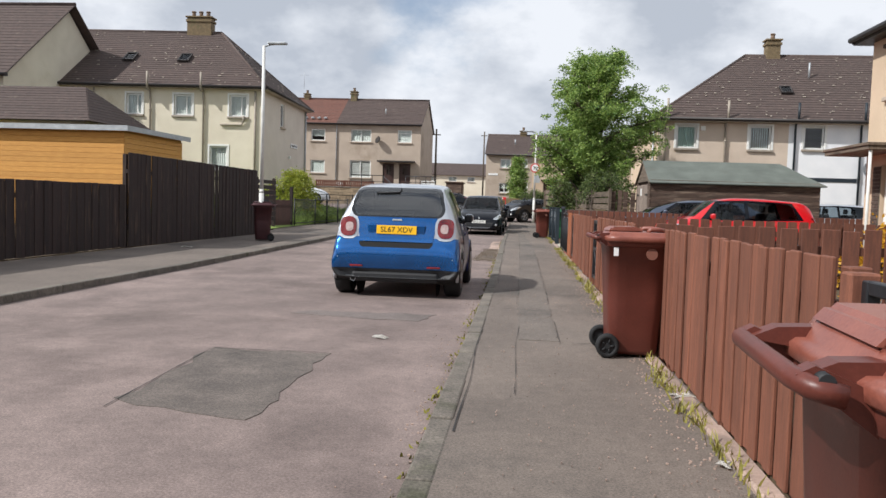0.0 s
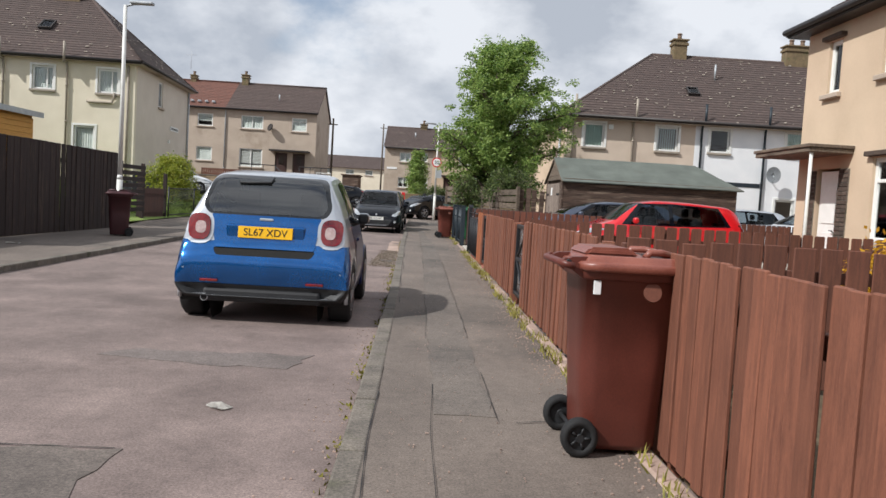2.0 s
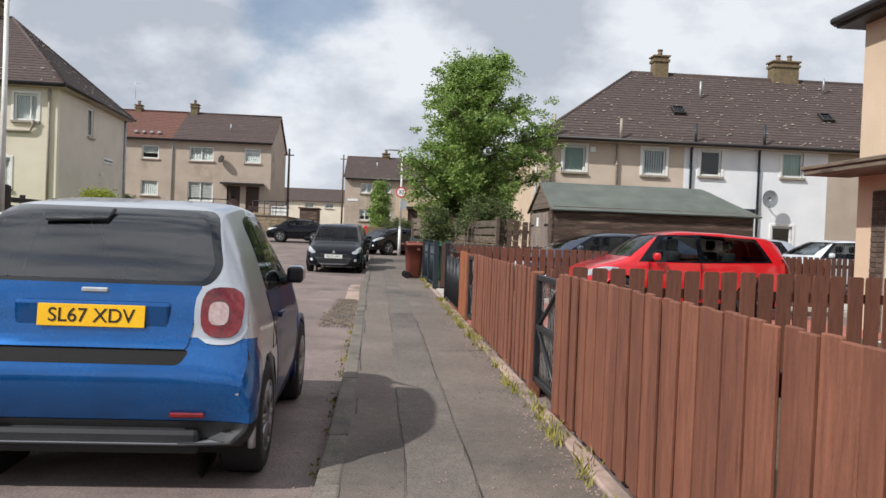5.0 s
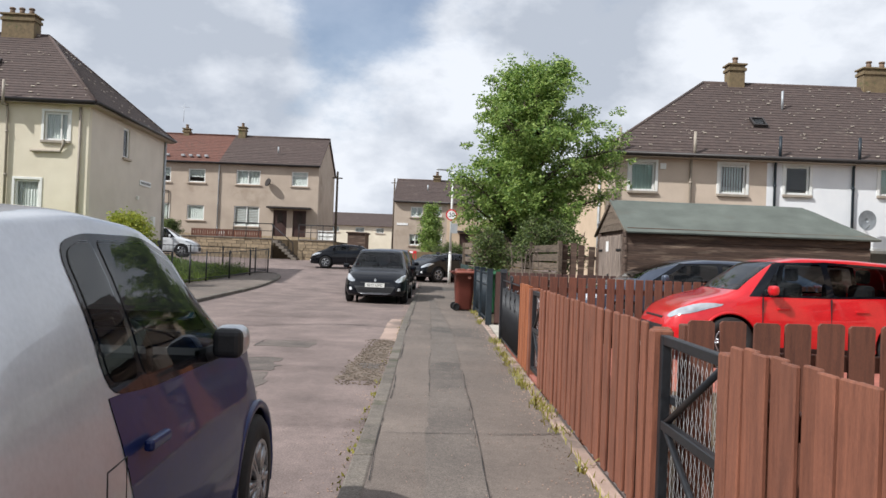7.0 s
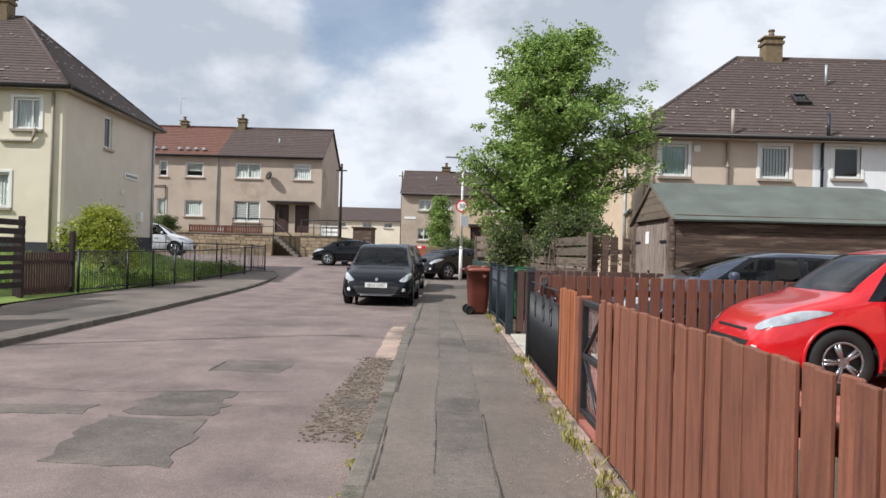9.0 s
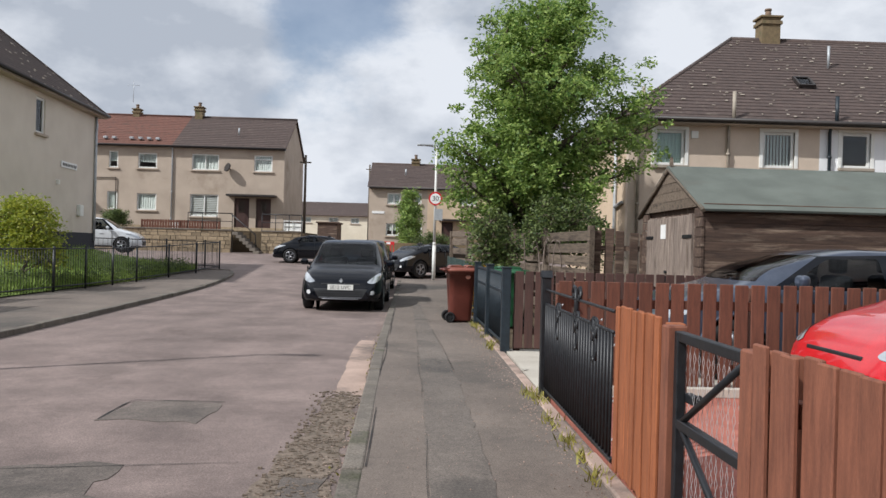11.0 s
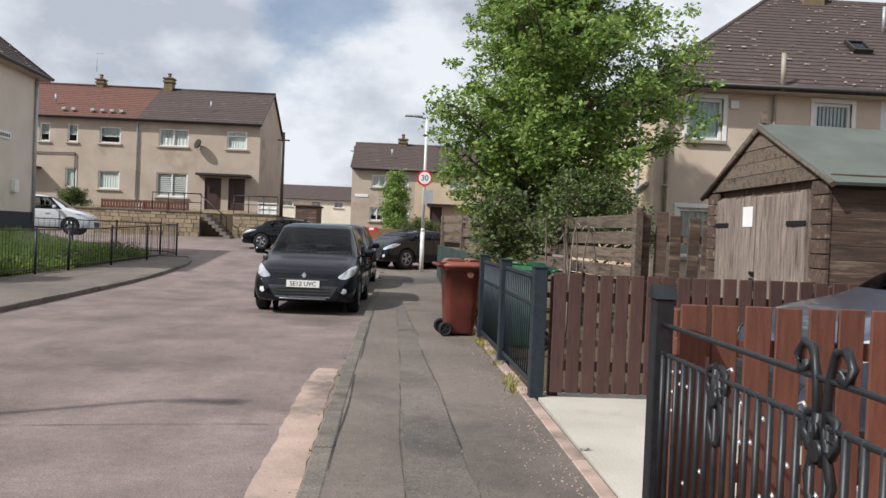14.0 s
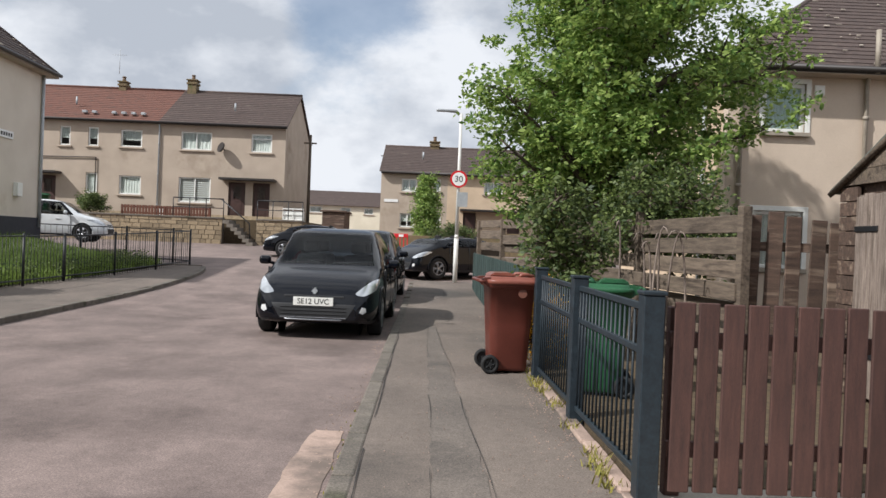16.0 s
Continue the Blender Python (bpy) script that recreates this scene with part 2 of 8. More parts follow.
POT = mat("clay_chimney_pot", C(126, 104, 86), C(98, 82, 68), 0.85, bump=0.1)
PLINTH = mat("dark_plinth_render", C(62, 62, 68), C(46, 46, 52), 0.9, bump=0.4)
GUTTER = mat("dark_gutter_plastic", C(52, 46, 44), C(38, 34, 32), 0.5, bump=0.05)
PIPE = mat("grey_downpipe", C(166, 156, 142), C(140, 130, 118), 0.6, bump=0.05)
DOORB = mat("dark_brown_door", C(74, 48, 42), C(54, 36, 32), 0.55, bump=0.1)
BRICK_D = mat("dark_facing_brick", C(92, 78, 68), C(62, 52, 46), 0.9, scale=12, bump=0.4, rand=0.3)
BLIND = mat("pale_blind_fabric", C(236, 238, 232), C(216, 222, 216), 0.8, bump=0.05, scale=3)
BLIND_G = mat("green_blind_fabric", C(210, 228, 218), C(186, 210, 200), 0.8, bump=0.05, scale=3)
DARK = mat("dark_interior", C(30, 29, 28), C(18, 18, 18), 0.95, bump=0)
WGLASS = glass("window_glass", (0.92, 0.94, 0.94, 1), 0.02, 1.5)
CGLASS = glass("tinted_car_glass", (0.50, 0.56, 0.60, 1), 0.015, 1.38)
REAR_GLASS = glass("dark_rear_glass", (0.24, 0.28, 0.29, 1), 0.012, 2.4)
for surface, grain in ((ROAD, 75), (ROAD_FAINT, 75), (PAVE, 85), (TRENCH, 80), (ROAD_NEW, 70), (KERB, 60)):
    gritty(surface, grain, 0.64, 1.32, 0.5 if surface is ROAD else 1.1, 0.2 if surface is ROAD else 0.14)
BIN_R = mat("brown_red_bin_plastic", C(104, 53, 43), C(87, 44, 36), 0.42, scale=5, fine=120, bump=0.08, stain=C(96, 52, 44), stain_at=0.66, spec=0.4)
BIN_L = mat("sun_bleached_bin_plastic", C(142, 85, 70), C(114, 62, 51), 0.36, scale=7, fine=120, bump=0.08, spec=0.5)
BIN_G = mat("green_bin_plastic", C(38, 92, 58), C(28, 72, 46), 0.42, scale=5, bump=0.05)
BIN_M = mat("maroon_bin_plastic", C(70, 33, 37), C(54, 26, 30), 0.5, scale=5, bump=0.05)
RUBBER = mat("black_rubber", C(32, 32, 33), C(20, 20, 21), 0.8, scale=20, bump=0.2)
PLASTIC = mat("black_trim_plastic", C(38, 39, 41), C(26, 27, 29), 0.6, bump=0.05)
RIM = mat("silver_alloy", C(170, 172, 176), C(130, 132, 136), 0.3, metal=0.8, bump=0)
BLUE = mat("blue_car_paint", C(10, 96, 168), C(8, 82, 146), 0.22, metal=0.65, coat=1.0, scale=3, bump=0, rough_var=0.04)
# the city car's blue paint, darkened to put side shade into the colour
SHADED_BLUE = mat("shaded_blue_car_paint", C(22, 38, 92), C(16, 30, 76), 0.4, metal=0.2, coat=0.45, spec=0.2, bump=0, rough_var=0.04)
SILVER = mat("silver_car_paint", C(196, 200, 206), C(182, 186, 192), 0.35, metal=0.6, coat=0.8, bump=0, rough_var=0.04)
BLACKC = mat("black_car_paint", C(9, 12, 20), C(6, 8, 14), 0.5, metal=0.0, coat=0.7, spec=0.05, bump=0, rough_var=0.03)
PIANO = mat("gloss_black_trim", C(10, 11, 13), C(7, 8, 10), 0.08, coat=1.0, bump=0, rough_var=0)
RED = mat("red_car_paint", C(206, 22, 32), C(186, 16, 26), 0.3, metal=0.1, coat=1.0, bump=0, rough_var=0.04)
WHITEC = mat("white_car_paint", C(216, 220, 224), C(202, 206, 210), 0.3, coat=1.0, bump=0, rough_var=0.04)
LAMP_C = mat("hazy_lamp_lens", C(196, 176, 172), C(158, 130, 128), 0.12, scale=14, coat=1.0, bump=0, rough_var=0)
LAMP_R = mat("red_lamp_lens", C(138, 7, 13), C(72, 3, 6), 0.12, coat=1.0, bump=0, rough_var=0)
LAMP_W = mat("clear_lamp_lens", C(222, 222, 220), C(196, 198, 200), 0.1, coat=1.0, bump=0, rough_var=0)
GREYC = mat("grey_blue_car_paint", C(74, 82, 98), C(60, 68, 84), 0.38, metal=0.4, coat=0.9, bump=0, rough_var=0.04)
BADGE = mat("weathered_badge", C(120, 74, 58), C(96, 58, 46), 0.6, bump=0.05)
HEADLAMP = mat("headlamp_glass", C(214, 218, 222), C(150, 155, 160), 0.08, metal=0.45, scale=3, fine=9, coat=1.0, bump=0, rough_var=0)
PLATE_Y = mat("yellow_number_plate", C(244, 190, 20), C(236, 180, 12), 0.45, bump=0, rough_var=0)
PLATE_W = mat("white_number_plate", C(232, 232, 226), C(222, 222, 216), 0.45, bump=0, rough_var=0)
INK = mat("black_lettering", C(18, 18, 18), C(12, 12, 12), 0.6, bump=0, rough_var=0)
SIGN_R = mat("red_sign_face", C(206, 30, 40), C(190, 24, 34), 0.5, bump=0)
SIGN_W = mat("white_sign_face", C(238, 238, 236), C(228, 228, 226), 0.5, bump=0)
LICHEN = mat("pale_lichened_tile", C(178, 168, 154), C(132, 122, 110), 0.95, scale=14, bump=0.3)
BARK = mat("grey_bark", C(104, 92, 78), C(66, 58, 50), 0.95, scale=12, fine=60, bump=0.8, stretch=(3, 3, 1))


def leaf_mat(name, a, b):
    """Leaves: each clump its own tone, light passing through."""
    m = bpy.data.materials.new(name)
    m.use_nodes = True
    nt = m.node_tree
    p = nt.nodes["Principled BSDF"]
    N, L = nt.nodes.new, nt.links.new
    g, r = N("ShaderNodeNewGeometry"), N("ShaderNodeValToRGB")
    r.color_ramp.elements[0].color, r.color_ramp.elements[1].color = b, a
    L(g.outputs["Random Per Island"], r.inputs[0])
    L(r.outputs[0], p.inputs["Base Color"])
    p.inputs["Roughness"].default_value = 0.55
    out = nt.nodes["Material Output"]
    tl, mx = N("ShaderNodeBsdfTranslucent"), N("ShaderNodeMixShader")
    L(r.outputs[0], tl.inputs[0])
    mx.inputs[0].default_value = 0.42
    L(p.outputs[0], mx.inputs[1])
    L(tl.outputs[0], mx.inputs[2])
    L(mx.outputs[0], out.inputs[0])
    return m


LEAF = leaf_mat("fresh_green_leaves", C(170, 190, 104), C(80, 115, 53))
LEAF_D = leaf_mat("dark_green_leaves", C(126, 140, 82), C(56, 76, 44))
LEAF_Y = leaf_mat("yellow_green_leaves", C(176, 176, 70), C(120, 138, 50))
LEAF_O = leaf_mat("golden_leaves", C(226, 178, 40), C(180, 130, 30))


# ---- building helpers ----
def box(bm, x0, x1, y0, y1, z0, z1, bev=0.0, seg=1):
    vs = [bm.verts.new((x, y, z)) for z in (z0, z1) for y in (y0, y1) for x in (x0, x1)]
    fs = [bm.faces.new([vs[i] for i in f]) for f in ((0, 2, 3, 1), (4, 5, 7, 6), (0, 1, 5, 4), (2, 6, 7, 3), (0, 4, 6, 2), (1, 3, 7, 5))]
    if bev:
        es = {e for f in fs for e in f.edges}
        bmesh.ops.bevel(bm, geom=list(es), offset=bev, segments=seg, affect="EDGES", profile=0.5)
    return bm


def cyl(bm, a, b, r0, r1=None, n=10, cap=True):
    a, b = Vector(a), Vector(b)
    r1 = r0 if r1 is None else r1
    d = (b - a).normalized()
    u = d.orthogonal().normalized()
    v = d.cross(u)
    rings = []
    for p, r in ((a, r0), (b, r1)):
        rings.append([bm.verts.new(p + r * (math.cos(t) * u + math.sin(t) * v)) for t in (2 * math.pi * i / n for i in range(n))])
    for i in range(n):
        f = bm.faces.new((rings[0][i], rings[0][(i + 1) % n], rings[1][(i + 1) % n], rings[1][i]))
        f.smooth = True
    if cap:
        bm.faces.new(rings[0][::-1])
        bm.faces.new(rings[1])
    return bm


def tube(bm, pts, r, n=8):
    """A round bar through the points, with a closed skin."""
    pts = [Vector(p) for p in pts]
    rings = []
    for i, p in enumerate(pts):
        d = (pts[min(i + 1, len(pts) - 1)] - pts[max(i - 1, 0)]).normalized()
        u = d.cross(Vector((0.13, 0.37, 0.92))).normalized()
        v = d.cross(u)
        rr = r[i] if isinstance(r, (list, tuple)) else r
        rings.append([bm.verts.new(p + rr * (math.cos(t) * u + math.sin(t) * v)) for t in (2 * math.pi * k / n for k in range(n))])
    for a, b in zip(rings, rings[1:]):
        for k in range(n):
            f = bm.faces.new((a[k], a[(k + 1) % n], b[(k + 1) % n], b[k]))
            f.smooth = True
    bm.faces.new(rings[0][::-1])
    bm.faces.new(rings[-1])
    return bm


def prism(bm, pts, lo, hi, axis="y"):
    """A flat outline given in two axes, drawn out along the third."""
    def at(p, h):
        return {"x": (h, p[0], p[1]), "y": (p[0], h, p[1]), "z": (p[0], p[1], h)}[axis]
    a, b = [bm.verts.new(at(p, lo)) for p in pts], [bm.verts.new(at(p, hi)) for p in pts]
    bm.faces.new(a)
    bm.faces.new(b[::-1])
    n = len(pts)
    for i in range(n):
        bm.faces.new((a[i], b[i], b[(i + 1) % n], a[(i + 1) % n]))
    return bm


def mesh_of(name, bm, material):
    bmesh.ops.recalc_face_normals(bm, faces=bm.faces)
    me = bpy.data.meshes.new(name)
    bm.to_mesh(me)
    bm.free()
    if material:
        me.materials.append(material)
    return me


def part(name, bm, material, parent=None, label="", at=None):
    ob = new(name, mesh_of(name, bm, material))
    ob.parent = parent
    if at is not None:
        ob.matrix_basis = at
    return tagged(ob, label)


def piece(name, me, parent, at):
    ob = new(name, me)
    ob.parent = parent
    ob.matrix_basis = at
    return ob


def thing(name, label, category, at=None, group="", kind=""):
    ob = new(name)
    ob.empty_display_size = 0.2
    if at is not None:
        ob.matrix_basis = at
    return tagged(ob, label, category, group, kind)


def structure(name, bm, material, label, category):
    return tagged(part(name, bm, material), label, category, "", "structure")


def B():
    return bmesh.new()


def rise(y):
    """The street climbs gently beyond its middle."""
    return 0.038 * math.log1p(math.exp((y - 35.5) / 1.2)) * 1.2 if y < 80 else 0.038 * 44.5


def kerb_x(y):
    return float(np.interp(y, (-12, 0, 7, 12, 17, 22, 28, 40), (0.46, 0.45, 0.41, 0.36, 0.27, 0.17, 0.10, -0.02)))


def fence_x(y):
    return 1.975 - 0.0087 * y


def text_part(name, s, size, material, parent, at, depth=0.002):
    cu = bpy.data.curves.new(name, "FONT")
    cu.body, cu.size, cu.align_x, cu.align_y, cu.extrude = s, size, "CENTER", "CENTER", depth
    tmp = bpy.data.objects.new("tmp", cu)
    scene.collection.objects.link(tmp)
    dg = bpy.context.evaluated_depsgraph_get()
    me = bpy.data.meshes.new_from_object(tmp.evaluated_get(dg))
    bpy.data.objects.remove(tmp)
    me.materials.clear()
    me.materials.append(material)
    ob = new(name, me)
    ob.parent, ob.matrix_basis = parent, at
    return ob

# ---- ground ----
def sheet(bm, rows, lift=0.0):
    """Strips of ground: rows of (y, x0, x1), each following the rise of the street."""
    prev = None
    for y, x0, x1 in rows:
        cur = [bm.verts.new((x0 + (x1 - x0) * k / 6, y, rise(y) + lift)) for k in range(7)]
        if prev:
            for k in range(6):
                bm.faces.new((prev[k], prev[k + 1], cur[k + 1], cur[k]))
        prev = cur
    return bm


ys = [-60, -30, -12] + [i * 2.0 for i in range(-5, 51)] + [130, 200, 400, 1500]
bm = sheet(B(), [(y, -900 if abs(y) > 120 else -300, 900 if abs(y) > 120 else 300) for y in ys], -0.08)
ground = structure("road", bm, ROAD, "worn pinkish grey asphalt road with patches", "road")

LEFT_KERB = [(-12, -4.45), (0, -4.48), (12, -4.52), (20, -4.72), (26, -4.95), (30, -5.15), (34, -5.35), (38, -5.55), (40.5, -5.8), (42.0, -6.2), (43.2, -7.1), (44.0, -8.8), (44.3, -11)]


def slab(bm, left, right, h=0.08, sub=1.0):
    """A raised strip between two edges given as (y, x) with a skirt of h."""
    y0, y1 = max(left[0][0], right[0][0]), min(left[-1][0], right[-1][0])
    n = int((y1 - y0) / sub)
    prev = None
    for i in range(n + 1):
        y = y0 + (y1 - y0) * i / n
        a = np.interp(y, [p[0] for p in left], [p[1] for p in left])
        b = np.interp(y, [p[0] for p in right], [p[1] for p in right])
        z = rise(y)
        cur = [bm.verts.new((a, y, z - h)), bm.verts.new((a, y, z)), bm.verts.new((b, y, z)), bm.verts.new((b, y, z - h))]
        if prev:
            for k in range(3):
                bm.faces.new((prev[k], prev[k + 1], cur[k + 1], cur[k]))
        prev = cur
    return bm


RK = [(y, kerb_x(y) + 0.12) for y in range(-12, 41)]
RF = [(y, fence_x(y)) for y in range(-12, 41)]
pavement = structure("pavement_right", slab(B(), RK, RF, 0.1), PAVE, "dark grey patched asphalt pavement", "pavement")
LKI = [(y, x - 0.13) for y, x in LEFT_KERB if y <= 42]
pavement_l = structure("pavement_left", slab(B(), [(-12, -7.08), (22, -7.05), (28, -8.2), (36, -7.9), (42, -7.2)], LKI, 0.1), PAVE, "dark grey asphalt pavement beside the far kerb", "pavement")
corner = B()
pts = [(-6.3, 42.0), (-7.2, 43.1), (-9.2, 43.9), (-60, 44.2), (-60, 42.0)]
prism(corner, pts, -0.1, rise(42.6), "z")
structure("pavement_corner", corner, PAVE, "asphalt pavement rounding the street corner", "pavement")

# gardens behind the fences
bm = B()
box(bm, fence_x(0) + 0.05, 60, -12, 15.5, -0.1, 0.0)
structure("garden_near", bm, SOIL, "bare garden ground behind the brown fence", "garden")
bm = B()
box(bm, 1.86, 8.0, 15.5, 19.6, -0.1, 0.004)
structure("driveway_red", bm, BLOCK, "red block-paved driveway", "driveway")
bm = B()
box(bm, 1.80, 12.0, 19.6, 22.62, -0.1, 0.012)
structure("driveway_concrete", bm, CONCRETE, "pale smooth concrete driveway", "driveway")
bm = B()
box(bm, 1.80, 60, 22.62, 60, -0.1, 0.02)
structure("garden_far", bm, SOIL, "rough garden ground behind the shed", "garden")
bm = B()
prev = None
for i in range(9):
    y = 22 + i * 2.5
    cur = [bm.verts.new((x, y, z + rise(y))) for x, z in ((-60, 1.0), (-13, 1.0), (-10.6, 0.5), (-7.5 - 0.5 * math.sin(i * 0.36), 0.03))]
    if prev:
        for k in range(3):
            bm.faces.new((prev[k], prev[k + 1], cur[k + 1], cur[k]))
    prev = cur
lawn = structure("lawn", bm, GRASS_G, "sloping green lawn behind black railings", "lawn")
bm = B()
box(bm, -60, -7.08, -12, 22, -0.1, 0.02)
structure("garden_left", bm, SOIL, "yard ground behind the tall dark fence", "garden")

# kerbs: one stone after another
def kerb_stone():
    bm = B()
    box(bm, 0, 0.125, 0, 0.905, -0.12, 0.085, 0.015, 2)
    return mesh_of("kerb_stone", bm, KERB)


ks = kerb_stone()
kerb = thing("kerb", "low worn concrete kerb edged with yellow moss", "kerb", kind="structure")
kr = random.Random(3)
y = -3.0
while y < 39.5:
    a = math.degrees(math.atan2(kerb_x(y) - kerb_x(y + 0.9), 0.9))
    piece("kerb_stone", ks, kerb, pose(kerb_x(y), y, rise(y) - 0.078 + kr.uniform(-0.006, 0.004), 0, 0, a))
    y += 0.915
kerb2 = thing("kerb_far", "low concrete kerb along the far pavement", "kerb", kind="structure")
y = -2.0
while y < 41.6:
    x0 = np.interp(y, [p[0] for p in LEFT_KERB], [p[1] for p in LEFT_KERB])
    x1 = np.interp(y + 0.915, [p[0] for p in LEFT_KERB], [p[1] for p in LEFT_KERB])
    a = math.degrees(math.atan2(x0 - x1, 0.915))
    piece("kerb_stone", ks, kerb2, pose(x0 - 0.125, y, rise(y) - 0.078 + kr.uniform(-0.006, 0.004), math.degrees(math.atan(0.038)) if y > 35 else 0, 0, a))
    y += 0.915

# the bed of the front fence: a cracked concrete strip
edging = thing("fence_edging", "cracked pale concrete edging along the fence foot", "edging", kind="structure")
em = B()
box(em, -0.05, 0.05, 0, 1.0, -0.05, 0.045, 0.012, 1)
em = mesh_of("edging_stone", em, CEMENT)
for i in range(26):
    y = 1.0 * i + 0.5
    if 19.6 < y + 0.5 < 22.6:
        continue
    piece("edging_stone", em, edging, pose(fence_x(y) - 0.06 + kr.uniform(-0.012, 0.012), y, rise(y) + kr.uniform(-0.035, -0.015), kr.uniform(-0.6, 0.6), kr.uniform(-2, 2), 0.4))
piece("edging_stone", em, edging, pose(fence_x(20.0) - 0.05, 19.65, -0.038, 0, 0, 0.4))
piece("edging_stone", em, edging, pose(fence_x(21.0) - 0.05, 20.66, -0.038, 0, 0, 0.4))
piece("edging_stone", em, edging, pose(fence_x(22.0) - 0.05, 21.66, -0.038, 0, 0, 0.4))


def flat_patch(name, outline, material, label, z, rough_edge=0.03, seed=1, category="road patch"):
    """A thin irregular layer on the road or the pavement."""
    r = random.Random(seed)
    pts = []
    n = len(outline)
    for i in range(n):
        a, b = Vector(outline[i]), Vector(outline[(i + 1) % n])
        k = max(2, int((b - a).length / 0.14))
        for j in range(k):
            p = a.lerp(b, j / k)
            pts.append((p.x + r.uniform(-rough_edge, rough_edge), p.y + r.uniform(-rough_edge, rough_edge)))
    bm = B()
    prism(bm, pts, z - 0.03, z + 0.004, "z")
    return structure(name, bm, material, label, category)


flat_patch("road_patch", [(-1.43, 3.6), (-1.52, 5.3), (-0.62, 5.3), (-0.55, 3.43)], ROAD_NEW, "dark rectangular asphalt repair in the road", -0.08, 0.045, 2)
flat_patch("road_patch", [(-1.5, 7.3), (-1.4, 7.55), (-0.05, 7.65), (-0.17, 7.1)], ROAD_FAINT, "faint darker repair in the road", -0.08, 0.05, 3)
flat_patch("road_patch", [(-1.68, 18.6), (-1.68, 19.32), (-0.94, 19.3), (-0.94, 18.55)], ROAD_NEW, "square sunken repair in the road", -0.08, 0.05, 4)
flat_patch("road_patch", [(-1.74, 16.4), (-1.74, 17.36), (-1.09, 17.45), (-0.95, 16.3)], ROAD_NEW, "square sunken repair in the road", -0.08, 0.06, 5)
flat_patch("road_patch", [(-2.77, 16.2), (-2.75, 16.55), (-2.0, 16.64), (-2.0, 16.3)], ROAD_NEW, "small dark repair in the road", -0.08, 0.04, 6)
flat_patch("road_patch", [(-1.62, 14.95), (-1.8, 16.3), (-0.98, 16.2), (-0.83, 14.9)], ROAD_NEW, "dark rectangular asphalt repair in the road", -0.08, 0.05, 11)
flat_patch("cement_strip", [(-0.05, 19.75), (-0.15, 23.2), (-0.11, 23.9), (0.08, 23.9), (0.205, 19.75)], CEMENT, "pale worn cement strip along the kerb", -0.08, 0.012, 7)
flat_patch("gutter_rubble", [(-0.2, 15.9), (-0.13, 18.4), (-0.05, 19.75), (0.205, 19.75), (0.24, 15.9)], RUBBLE, "crumbled gravel along the kerb", -0.08, 0.06, 8)
flat_patch("road_patch", [(-0.05, 16.8), (-0.05, 17.2), (0.18, 17.2), (0.18, 16.8)], ROAD_NEW, "small pothole repair by the kerb", -0.076, 0.03, 9)
flat_patch("pavement_trench", [(0.86, 5.9), (0.84, 8), (0.74, 20), (0.58, 30), (0.72, 30), (1.1, 20), (1.17, 8), (1.19, 5.9)], TRENCH, "long darker trench repair along the pavement", 0.0, 0.015, 10, "pavement patch")


def seam(name, pts, w, z, seed, gaps=0.0):
    r = random.Random(seed)
    bm = B()
    prev = None
    for i in range(len(pts) - 1):
        a, b = Vector(pts[i]), Vector(pts[i + 1])
        k = max(2, int((b - a).length / 0.16))
        for j in range(k + (i == len(pts) - 2)):
            p = a.lerp(b, j / k)
            d = (b - a).normalized()
            nrm = Vector((-d.y, d.x))
            q = p + nrm * 0.03 * noise.noise((p.x * 0.7 + seed, p.y * 0.7, 0.0))
            ww = w * r.uniform(0.4, 1.3)
            zz = z + rise(q.y)
            cur = (bm.verts.new((q.x + nrm.x * ww, q.y + nrm.y * ww, zz)), bm.verts.new((q.x - nrm.x * ww, q.y - nrm.y * ww, zz)))
            if prev and noise.noise((q.y * 0.55, seed * 3.7, 0.5)) > gaps - 0.6 * (gaps > 0) - 1.0 * (gaps == 0):
                bm.faces.new((prev[0], prev[1], cur[1], cur[0]))
            prev = cur
    return structure(name, bm, TAR, "thin dark crack in the asphalt", "crack")


seam("crack", [(1.2, 5.8), (1.18, 8), (1.11, 20), (0.73, 30)], 0.0022, 0.0085, 1, 0.42)
seam("crack", [(0.86, 4), (0.79, 14), (0.6, 30)], 0.0018, 0.0085, 2, 0.45)
seam("crack", [(1.30, 5.8), (1.62, 5.9), (1.95, 5.85)], 0.006, 0.0085, 3)
seam("crack", [(0.5, 13.2), (1.3, 13.25), (1.9, 13.35)], 0.006, 0.0085, 4)
seam("crack", [(kerb_x(y) + 0.135, y) for y in range(-3, 33, 3)], 0.0035, 0.007, 5, 0.4)
seam("crack", [(-1.43, 3.5), (-1.53, 5.3), (-0.62, 5.32)], 0.006, -0.0735, 7)
seam("crack", [(-1.69, 18.6), (-1.69, 19.33), (-0.93, 19.31)], 0.009, -0.0735, 8)
seam("crack", [(-4.6, 21.0), (-2.6, 21.3), (-0.2, 21.6)], 0.004, -0.0735, 9, 0.45)
seam("crack", [(-3.4, 19.9), (-1.6, 19.75), (-0.6, 19.7)], 0.005, -0.0735, 10, 0.45)
seam("crack", [(-4.4, 17.4), (-2.2, 17.2), (-0.4, 17.5)], 0.004, -0.0735, 6, 0.55)

